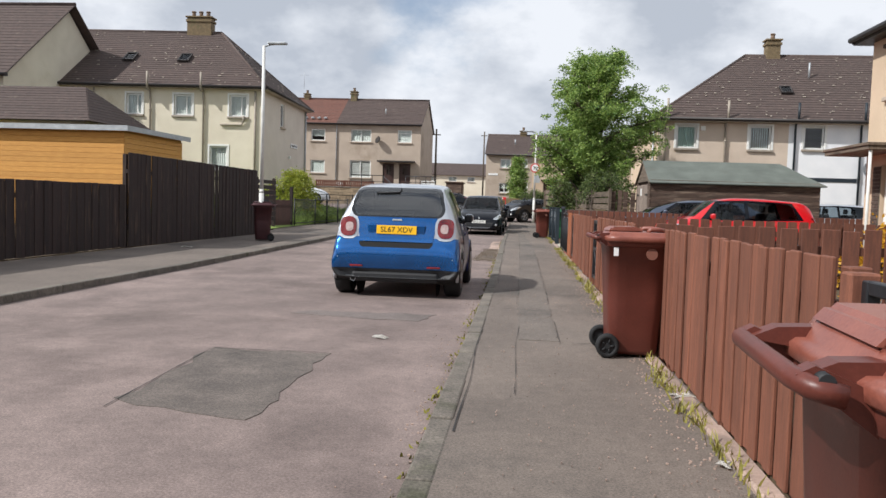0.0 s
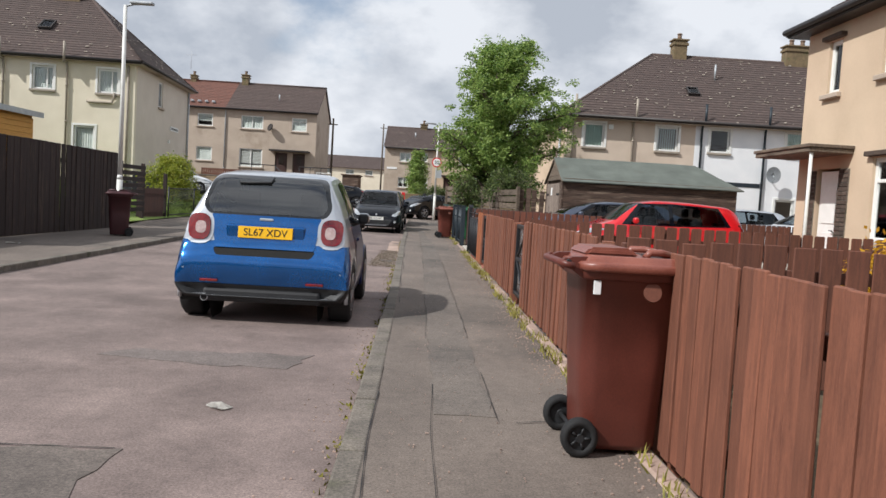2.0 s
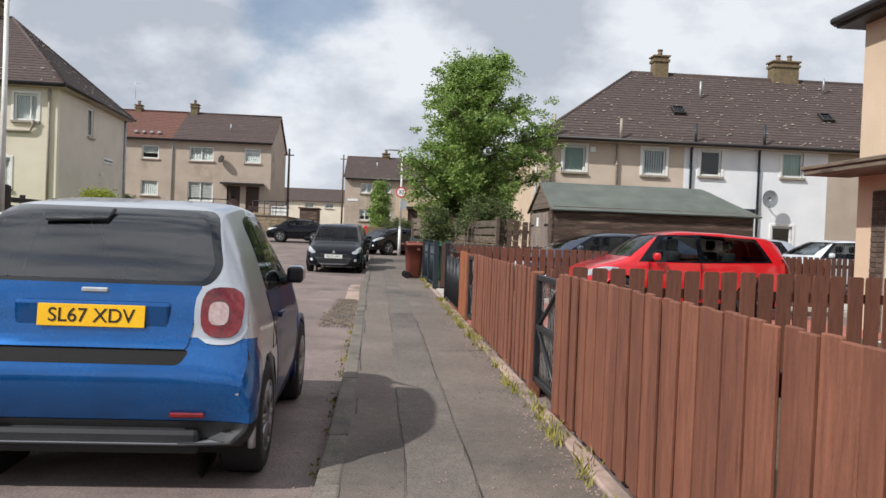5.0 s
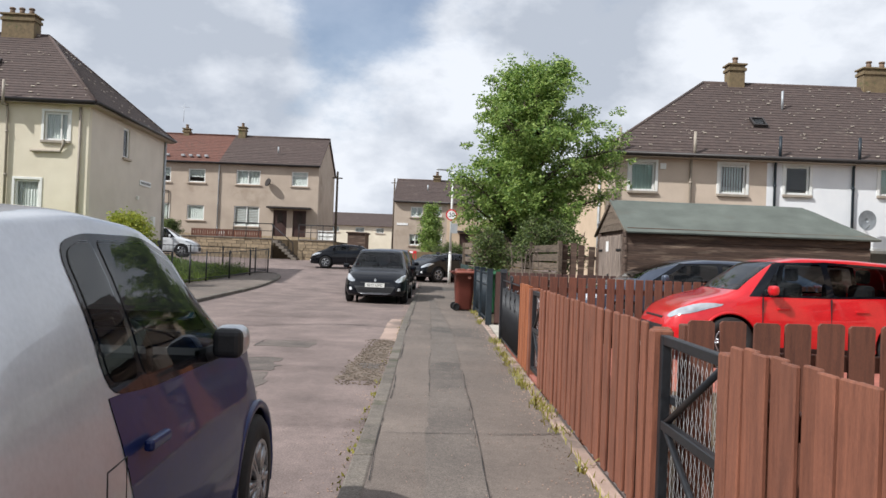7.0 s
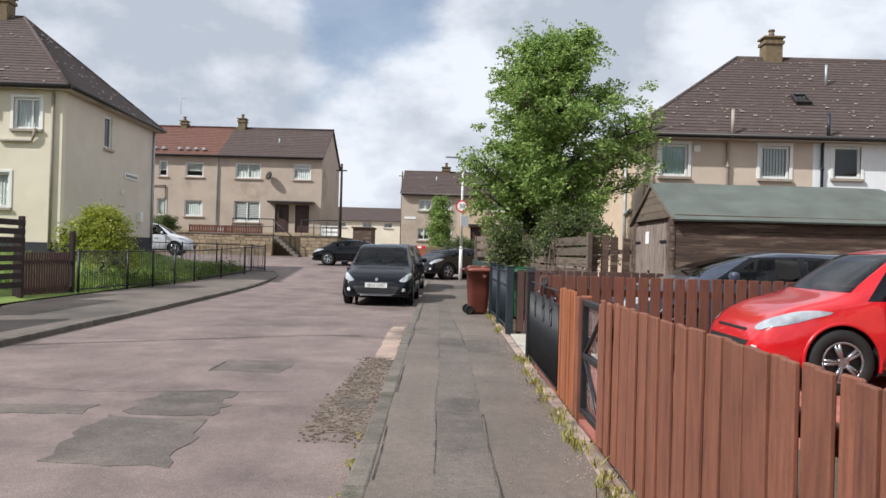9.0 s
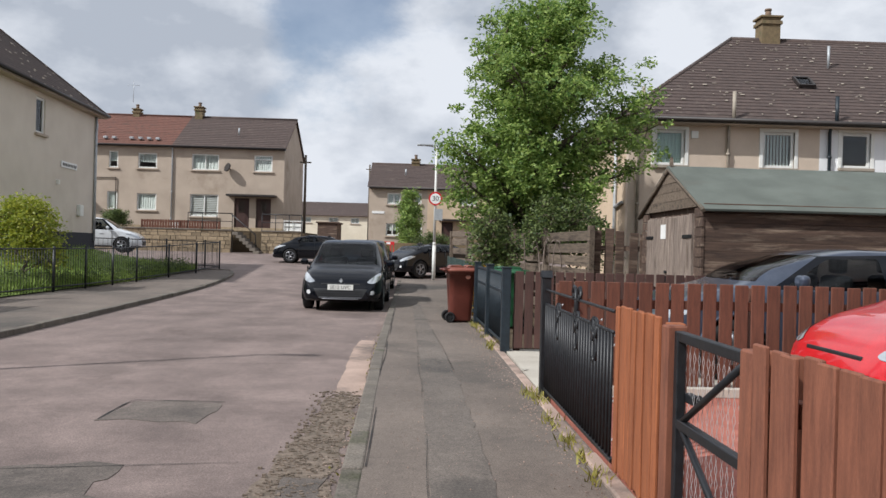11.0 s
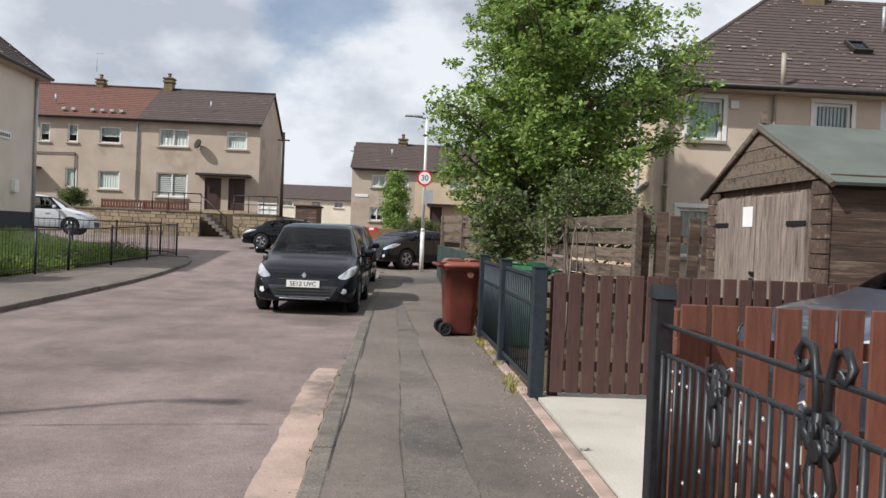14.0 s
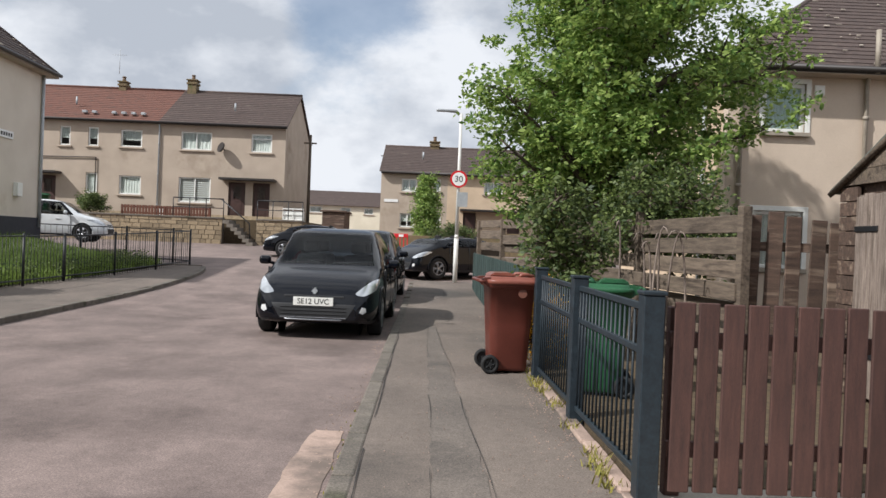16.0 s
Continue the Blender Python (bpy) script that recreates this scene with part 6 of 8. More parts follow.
# ---- poles and signs ----
def lamp_post(at, label, h, arm, sign=False):
    t = thing("street_lamp", label, "street lamp", at)
    bm = B()
    cyl(bm, (0, 0, 0), (0, 0, 1.2), 0.062, 0.062, 14)
    cyl(bm, (0, 0, 1.2), (0, 0, 1.3), 0.062, 0.05, 14)
    cyl(bm, (0, 0, 1.3), (0, 0, h), 0.05, 0.038, 14)
    pole = part("pole", bm, WHITE_P, t)
    bm = B()
    box(bm, -0.02, 0.05, -0.05, 0.03, 0.45, 1.0, 0.01)
    part("access_door", bm, WHITE_P, pole)
    bm = B()
    tube(bm, [(0, 0, h - 0.02), (arm * 0.4, 0, h + 0.03), (arm, 0, h + 0.05)], 0.025)
    part("arm", bm, GALV, t)
    bm = B()
    a0, a1 = sorted((arm * 0.25, arm * 1.35))
    box(bm, a0, a1, -0.09, 0.09, h + 0.03, h + 0.09, 0.02, 2)
    part("lantern", bm, GALV, t, "flat grey lantern head")
    if sign:
        for yy, dz in ((-0.06, 0.0),):
            bm = B()
            cyl(bm, (0, yy - 0.004, sign), (0, yy, sign), 0.235, n=40)
            pl = part("speed_sign", bm, SIGN_R, t, "round white speed limit sign with a red ring")
            bm = B()
            cyl(bm, (0, yy - 0.008, sign), (0, yy - 0.0045, sign), 0.18, n=40)
            fc = part("sign_face", bm, SIGN_W, pl)
            text_part("numeral", "30", 0.235, INK, pl, pose(0, yy - 0.0105, sign - 0.005, 90, 0, 0), 0.001)
        bm = B()
        for z in (sign - 0.15, sign + 0.15):
            box(bm, -0.06, 0.06, -0.06, 0.05, z - 0.02, z + 0.02, 0.004)
        part("bracket", bm, GALV, t)
        bm = B()
        box(bm, -0.02, 0.26, -0.055, -0.05, sign - 0.75, sign - 0.35, 0.004)
        part("small_plate", bm, GALV, t, "small grey plate")
    return t


lamp_post(pose(-6.02, 19.3, 0), "white painted street lamp with a flat grey head", 5.0, 0.45)
lamp_post(pose(1.21, 39.8, rise(39.8)), "white street lamp carrying a round speed sign", 4.6, -0.5, 2.81)
for x, y, h, lab in ((-6.6, 62.5, 6.0, "dark wooden utility pole beside the terrace"), (-4.2, 88, 7.5, "distant wooden utility pole"), (-16.2, 50.5, 3.2, "thin dark lamp post beside the cream house")):
    bm = B()
    cyl(bm, (0, 0, 0), (0, 0, h), 0.1, 0.07, 10)
    box(bm, -0.35, 0.35, -0.04, 0.04, h - 0.5, h - 0.42)
    tagged(part("utility_pole", bm, BARK, at=pose(x, y, rise(y) - 0.1)), lab, "pole")

# ---- trees and shrubs ----
def leaves(bm, centre, rad, n, size, r, droop=0.3, flat=0.8):
    """n small folded leaves in a spray round a twig end."""
    lean = Vector((r.gauss(0, 0.35), r.gauss(0, 0.35), 0))
    for _ in range(n):
        d = Vector((r.gauss(0, 1), r.gauss(0, 1), r.gauss(0, 1)))
        d = d.normalized() * rad * r.random() ** 0.5
        d.z = d.z * flat + d.xy.dot(lean.xy)
        p = Vector(centre) + d
        a = Vector((r.gauss(0, 1), r.gauss(0, 1), r.gauss(-droop, 0.5))).normalized()
        b = a.cross(Vector((r.gauss(0, 0.6), r.gauss(0, 0.6), r.gauss(0, 1)))).normalized()
        s = size * r.uniform(0.6, 1.3)
        q = [bm.verts.new(v) for v in (p, p + a * s * 0.45 + b * s * 0.27, p + a * s, p + a * s * 0.45 - b * s * 0.27)]
        bm.faces.new(q)


def tree(name, label, at, h, crown, n_limb, n_clump, leaf, size, seed, per=60, clump=0.35, trunk=0.14, material=None, bottom=0.2, wild=0.0, flat=0.8):
    """crown: function (t, angle) -> radius at height fraction t. wild: how far limbs leave that outline."""
    r = random.Random(seed)
    t = thing(name, label, "tree" if h > 3.5 else "shrub", at)
    bm = B()
    pts = [(r.gauss(0, 0.03) * k, r.gauss(0, 0.03) * k, h * 0.9 * k / 8) for k in range(9)]
    tube(bm, pts, [trunk * (1 - 0.85 * k / 8) for k in range(9)], 10)
    ends = []
    for i in range(n_limb):
        f = bottom + (0.92 - bottom) * (i / n_limb) ** 0.9
        a = i * 2.4 + r.uniform(-0.4, 0.4)
        R = crown(f + 0.06, a) * r.uniform(0.75 - wild, 1.0 + 0.2 * wild)
        z0 = h * max(0.08, f - 0.14)
        p0 = Vector((pts[min(8, int(f * 8))][0], pts[min(8, int(f * 8))][1], z0))
        p2 = Vector((math.cos(a) * R, math.sin(a) * R, h * min(0.97, f + 0.04 + r.uniform(-0.03, 0.06))))
        p1 = p0.lerp(p2, 0.5) + Vector((0, 0, 0.08 * R))
        q = [p0.lerp(p1, k / 4) if k < 4 else p1.lerp(p2, (k - 4) / 4) for k in range(9)]
        tube(bm, q, [trunk * 0.4 * (1 - 0.85 * k / 8) for k in range(9)], 6)
        for k in range(3, 9):
            for _ in range(3):
                d = Vector((r.gauss(0, 1), r.gauss(0, 1), r.gauss(0.2, 0.7))).normalized() * r.uniform(0.25, 0.6) * max(0.5, R / 2.5)
                e = q[k] + d
                tube(bm, [q[k], q[k] + d * 0.55 + Vector((0, 0, 0.04)), e], [0.016, 0.011, 0.005], 4)
                if r.random() > wild * 0.5:
                    ends.append(e)
    part("trunk", bm, BARK, t, "grey trunk and limbs")
    bm = B()
    for e in ends:
        k = r.uniform(1 - wild, 1 + wild)
        leaves(bm, e, clump * k, int(per * k * k), size, r, flat=flat)
    for _ in range(n_clump):
        f = bottom + (1 - bottom) * r.random() ** 0.85
        a = r.uniform(0, 6.283)
        R = crown(f, a) * (0.55 + 0.45 * r.random() ** 0.5)
        leaves(bm, (math.cos(a) * R, math.sin(a) * R, h * f), clump * r.uniform(0.6, 1.2), per, size, r, flat=flat)
    part("crown", bm, leaf, t, "leafy crown with an uneven outline")
    return t


def big(t, a):
    base = np.interp(t, (0.15, 0.25, 0.42, 0.6, 0.78, 0.9, 1.0), (1.0, 1.6, 2.4, 2.45, 2.05, 1.45, 0.7))
    base = base * (1 + float(np.interp(t, (0.2, 0.45, 0.7, 0.9), (0.05, 0.17, 0.2, 0.12))) * math.cos(a))
    return float(base) * (1 + 0.18 * math.sin(3 * a + 9 * t) + 0.12 * math.sin(7 * a - 13 * t))


tree("tree", "tall broadleaf tree in fresh bright green leaf behind a fence", pose(3.36, 31.0, 0), 7.1, big, 66, 190, LEAF, 0.10, 41, per=78, clump=0.31, trunk=0.16, wild=0.4, flat=0.5, bottom=0.27)


def bushy(R, flat=1.0):
    return lambda t, a: R * float(np.interp(t, (0, 0.3, 0.7, 1.0), (0.7, 1.0, 0.85, 0.25))) * (1 + 0.2 * math.sin(3 * a + 5 * t) + 0.1 * math.sin(8 * a))


tree("shrub", "dark leafy shrub growing over the plank fence", pose(3.3, 31.6, 0), 3.6, bushy(0.85), 14, 80, LEAF_D, 0.07, 42, per=66, clump=0.26, trunk=0.05, bottom=0.46)
tree("shrub", "straggly reddish-green shrub above the plank fence", pose(3.7, 28.75, 0), 2.35, bushy(1.15), 14, 46, LEAF_D, 0.07, 43, per=34, clump=0.24, trunk=0.04, bottom=0.5)
tree("shrub", "dark ivy-like shrub beside the railing", pose(2.1, 27.2, 0), 2.0, bushy(0.33), 8, 22, LEAF_D, 0.07, 44, per=40, clump=0.2, trunk=0.03)
tree("shrub", "clump of orange flowers at the railing foot", pose(1.80, 26.75, 0), 0.75, bushy(0.16), 5, 26, LEAF_O, 0.05, 45, per=22, clump=0.1, trunk=0.012)
tree("shrub", "rounded yellow-green bush on the lawn", pose(-8.95, 32.2, 0.25), 2.0, bushy(1.0), 10, 80, LEAF_Y, 0.09, 46, per=40, clump=0.26, trunk=0.05)
tree("tree", "small bright green tree before the far house", pose(0.05, 58.5, 0.7), 3.9, lambda t, a: 0.75 * float(np.interp(t, (0, 0.3, 0.6, 1), (0.4, 0.8, 1.0, 0.3))) * (1 + 0.15 * math.sin(3 * a)), 14, 70, LEAF, 0.14, 47, per=30, clump=0.3, trunk=0.06)
tree("shrub", "dark hedge bush beside the far wall", pose(1.5, 52.5, 0.55), 1.5, bushy(0.9), 8, 60, LEAF_D, 0.09, 48, per=36, clump=0.25, trunk=0.04)
tree("shrub", "golden-leaved bush in the near garden", pose(5.4, 8.6, 0), 1.0, bushy(0.95), 10, 90, LEAF_O, 0.06, 49, per=36, clump=0.18, trunk=0.03)
tree("shrub", "small shrub in the terrace garden", pose(-16.5, 57.5, 1.95), 1.0, bushy(0.7), 8, 30, LEAF_D, 0.09, 50, per=30, clump=0.22, trunk=0.03)

gr = random.Random(51)
bm = B()
for _ in range(15000):
    y = gr.uniform(27, 42)
    x = -8.2 + 0.05 * (y - 27) - gr.random() ** 1.4 * 6.0
    z = float(np.interp(-x, (7.7, 10.6, 13), (0.03, 0.5, 1.0))) + rise(y)
    hh = 0.10 * gr.uniform(0.5, 1.8) * (1.8 if x > -8.9 else 1)
    a = gr.uniform(0, 6.28)
    dx, dy = math.cos(a) * 0.012, math.sin(a) * 0.012
    v = [bm.verts.new(p) for p in ((x - dx, y - dy, z - 0.02), (x + dx, y + dy, z - 0.02), (x + gr.gauss(0, 0.04), y + gr.gauss(0, 0.04), z + hh))]
    bm.faces.new(v)
tagged(part("grass", bm, GRASS), "long green grass on the sloping lawn", "grass", "", "stuff")
bm = B()
for _ in range(190):
    y = gr.uniform(27.5, 41)
    x = -8.35 + 0.07 * (y - 27) - gr.random() * 0.7
    leaves(bm, (x, y, 0.15 + rise(y) + gr.random() * 0.25), 0.22, 26, 0.07, gr)
tagged(part("hedge_plants", bm, LEAF_D), "low dark plants along the railing", "plants", "", "stuff")

# ---- cars ----
def car_body(t, prof, regions, paint, arches=(), arch_r=0.33, N=70, tb=0.955, name="body"):
    """A skin lofted along the car and cut into panels. prof rows: x, top z, half width, half width at the roof edge, belt z, bottom z.
    regions: (name, material, view, outline, low x, high x, offset); the view is side, front or rear, the outline lies in that view."""
    P = np.array(prof, float)
    seg = np.hypot(np.diff(P[:, 0]), np.diff(P[:, 1]) * 0.8)
    s = np.r_[0, np.cumsum(seg)]
    u = np.linspace(0, s[-1], N)
    S = np.stack([np.interp(u, s, P[:, k]) for k in range(6)], 1)
    for _ in range(2):
        S[1:-1] = 0.25 * S[:-2] + 0.5 * S[1:-1] + 0.25 * S[2:]
    bm = B()
    rows = []
    for x, zt, w, wr, zb, z0 in S:
        zb = min(zb, zt - 0.03)
        pts = [(0, z0), (0.6 * w, z0), (0.9 * w, z0 + 0.01)]
        for i in range(9):
            f = i / 8
            pts.append((w * (1 - (1 - tb) * max(0, (f - 0.5) / 0.5) ** 1.6 - 0.05 * max(0, (0.35 - f) / 0.35) ** 2), z0 + 0.05 + (zb - z0 - 0.05) * f))
        x1, z1 = pts[-1]
        zr = zt - 0.045 * min(1, (zt - zb) / 0.2 + 0.3)
        for i in range(1, 7):
            f = i / 6
            pts.append((x1 + (min(wr, x1) - x1) * f + 0.02 * math.sin(math.pi * f), z1 + (zr - z1) * f))
        xr = pts[-1][0]
        for i in range(1, 8):
            q = math.pi / 2 * i / 7
            pts.append((xr * math.cos(q) ** 0.55 if i < 7 else 0, zr + (zt - zr) * math.sin(q) ** 0.9))
        full = [(x, y, z) for y, z in pts] + [(x, -y, z) for y, z in pts[-2:0:-1]]
        rows.append([bm.verts.new(q) for q in full])
    n = len(rows[0])
    for a, b in zip(rows, rows[1:]):
        for k in range(n):
            bm.faces.new((a[k], a[(k + 1) % n], b[(k + 1) % n], b[k]))
    bm.faces.new(rows[0])
    bm.faces.new(rows[-1][::-1])
    bmesh.ops.recalc_face_normals(bm, faces=bm.faces)

    def want(f, view, lo, hi):
        c, m = f.calc_center_median(), f.normal
        if not lo <= c.x <= hi:
            return False
        return {"side": abs(m.y) > 0.3, "front": m.x > -0.25 and m.z > -0.6, "rear": m.x < -0.12}[view]

    def proj(c, view):
        return (c.x, c.z) if view == "side" else (c.y, c.z)

    def cut(view, poly, lo, hi):
        us, vs = [q[0] for q in poly], [q[1] for q in poly]
        for (u0, v0), (u1, v1) in zip(poly, poly[1:] + poly[:1]):
            fs = []
            for f in bm.faces:
                if want(f, view, lo - 0.15, hi + 0.15):
                    pp = [proj(v.co, view) for v in f.verts]
                    if max(q[0] for q in pp) >= min(us) - 0.02 and min(q[0] for q in pp) <= max(us) + 0.02 and max(q[1] for q in pp) >= min(vs) - 0.02 and min(q[1] for q in pp) <= max(vs) + 0.02:
                        fs.append(f)
            geom = set(fs)
            for f in fs:
                geom.update(f.edges)
                geom.update(f.verts)
            nu, nv = v1 - v0, u0 - u1
            if view == "side":
                co, no = (u0, 0, v0), (nu, 0, nv)
            else:
                co, no = (0, u0, v0), (0, nu, nv)
            bmesh.ops.bisect_plane(bm, geom=list(geom), dist=1e-5, plane_co=co, plane_no=no)

    def inside(c, poly):
        sg = 0
        for (u0, v0), (u1, v1) in zip(poly, poly[1:] + poly[:1]):
            k = (u1 - u0) * (c[1] - v0) - (v1 - v0) * (c[0] - u0)
            if abs(k) > 1e-9:
                if sg and k * sg < 0:
                    return False
                sg = k
        return True

    for ax, az in arches:
        poly = [(ax + arch_r * math.cos(2 * math.pi * k / 14), az + arch_r * math.sin(2 * math.pi * k / 14)) for k in range(14)]
        cut("side", poly, ax - arch_r, ax + arch_r)
        bmesh.ops.delete(bm, geom=[f for f in bm.faces if abs(f.normal.y) > 0.25 and inside(proj(f.calc_center_median(), "side"), poly)], context="FACES")
    tags = bm.faces.layers.int.new("panel")
    for i, (nm, material, view, poly, lo, hi, off) in enumerate(regions):
        for pl in ([poly, [(-u, v) for u, v in poly]] if view != "side" and nm in PAIRED else [poly]):
            cut(view, pl, lo, hi)
            for f in bm.faces:
                if want(f, view, lo, hi) and inside(proj(f.calc_center_median(), view), pl):
                    f[tags] = i + 1
    groups = {}
    for f in bm.faces:
        i = f[tags]
        key = (i, (f.calc_center_median().y > 0) if i and (regions[i - 1][2] == "side" or regions[i - 1][0] in PAIRED) else True)
        groups.setdefault(key, []).append(f)
    made = {}
    for (i, _), fs in sorted(groups.items(), key=lambda q: q[0]):
        nb, vm = B(), {}
        for f in fs:
            vs = []
            for v in f.verts:
                if v not in vm:
                    vm[v] = nb.verts.new(v.co + (v.normal * regions[i - 1][6] if i else Vector()))
                vs.append(vm[v])
            nb.faces.new(vs).smooth = True
        nm, material = (regions[i - 1][0], regions[i - 1][1]) if i else (name, paint)
        me = bpy.data.meshes.new(nm)
        nb.to_mesh(me)
        nb.free()
        me.materials.append(material)
        ob = new(nm, me)
        ob.parent = t
        if "window" in nm or "windscreen" in nm:
            ob.visible_shadow = False
        made[nm] = ob
    bm.free()
    return made


def soft(poly, r=0.05, k=4):
    """A convex outline with rounded corners."""
    out = []
    n = len(poly)
    for i in range(n):
        p, a, b = Vector(poly[i]), Vector(poly[i - 1]), Vector(poly[(i + 1) % n])
        d, e = a - p, b - p
        m = min(r, d.length * 0.45, e.length * 0.45)
        q0, q1 = p + d.normalized() * m, p + e.normalized() * m
        for j in range(k + 1):
            f = j / k
            v = q0 * (1 - f) ** 2 + p * 2 * f * (1 - f) + q1 * f * f
            out.append((v.x, v.y))
    return out


PAIRED = ("tail_light", "headlight", "reversing_lamp", "lamp_surround", "fog_lamp")


def car_wheel(t, x, y, r, w, rim=RIM, spokes=5, hubcap=False):
    s = 1 if y > 0 else -1
    bm = B()
    prof = [(-w / 2, r * 0.62), (-w / 2, r * 0.9), (-w / 2 + 0.025, r), (w / 2 - 0.025, r), (w / 2, r * 0.9), (w / 2, r * 0.62)]
    n = 32
    rows = [[bm.verts.new((rr * math.cos(a), yy, rr * math.sin(a))) for a in (2 * math.pi * k / n for k in range(n))] for yy, rr in prof]
    for p, q in zip(rows, rows[1:] + rows[:1]):
        for k in range(n):
            bm.faces.new((p[k], p[(k + 1) % n], q[(k + 1) % n], q[k])).smooth = True
    wh = part("wheel", bm, RUBBER, t, at=pose(x, y, r))
    bm = B()
    cyl(bm, (0, -w * 0.3, 0), (0, w * 0.25, 0), r * 0.64, n=n)
    part("brake_disc", bm, PLASTIC, wh)
    bm = B()
    cyl(bm, (0, s * (w / 2 - 0.03), 0), (0, s * (w / 2 + 0.005), 0), r * 0.17, n=16)
    for k in range(spokes):
        a = 2 * math.pi * k / spokes
        for d in (-0.13, 0.13):
            tube(bm, [(r * 0.12 * math.cos(a + d), s * (w / 2 - 0.01), r * 0.12 * math.sin(a + d)), (r * 0.60 * math.cos(a + d * 0.9), s * (w / 2 - 0.015), r * 0.60 * math.sin(a + d * 0.9))], 0.018, 6)
    pts = [(r * 0.61 * math.cos(2 * math.pi * k / 32), s * (w / 2 - 0.01), r * 0.61 * math.sin(2 * math.pi * k / 32)) for k in range(33)]
    tube(bm, pts, 0.014, 6)
    part("rim", bm, rim, wh)


def arch_trim(t, x, z, y, r, material, w=0.02):
    for s in (1, -1):
        bm = B()
        tube(bm, [(x + r * math.cos(a), s * y, z + r * math.sin(a)) for a in (math.radians(-14 + 208 * k / 24) for k in range(25))], w, 6)
        part("wheel_arch", bm, material, t)
        bm = B()
        for k in range(24):
            a, b = (math.radians(-20 + 220 * j / 24) for j in (k, k + 1))
            v = [bm.verts.new((x + r * math.cos(q), s * yy, z + r * math.sin(q))) for q, yy in ((a, y - 0.01), (b, y - 0.01), (b, y - 0.28), (a, y - 0.28))]
            bm.faces.new(v)
        bm.faces.new([bm.verts.new((x + r * math.cos(q), s * (y - 0.28), z + r * math.sin(q))) for q in (math.radians(360 * j / 24) for j in range(24))])
        part("wheel_well", bm, DARK, t)


def plate(t, x, z, face, words, material, tilt=0, w=0.52, h=0.111):
    """A number plate facing local +x or -x."""
    rz = 90 if face > 0 else -90
    m = pose(x, 0, z, 90 + tilt, 0, rz)
    bm = B()
    box(bm, -w / 2, w / 2, -h / 2, h / 2, -0.006, 0.0, 0.002)
    p = part("number_plate", bm, material, t, at=m)
    text_part("lettering", words, 0.098, INK, p, pose(0, -0.002, 0.002, 0, 0, 0), 0.001)


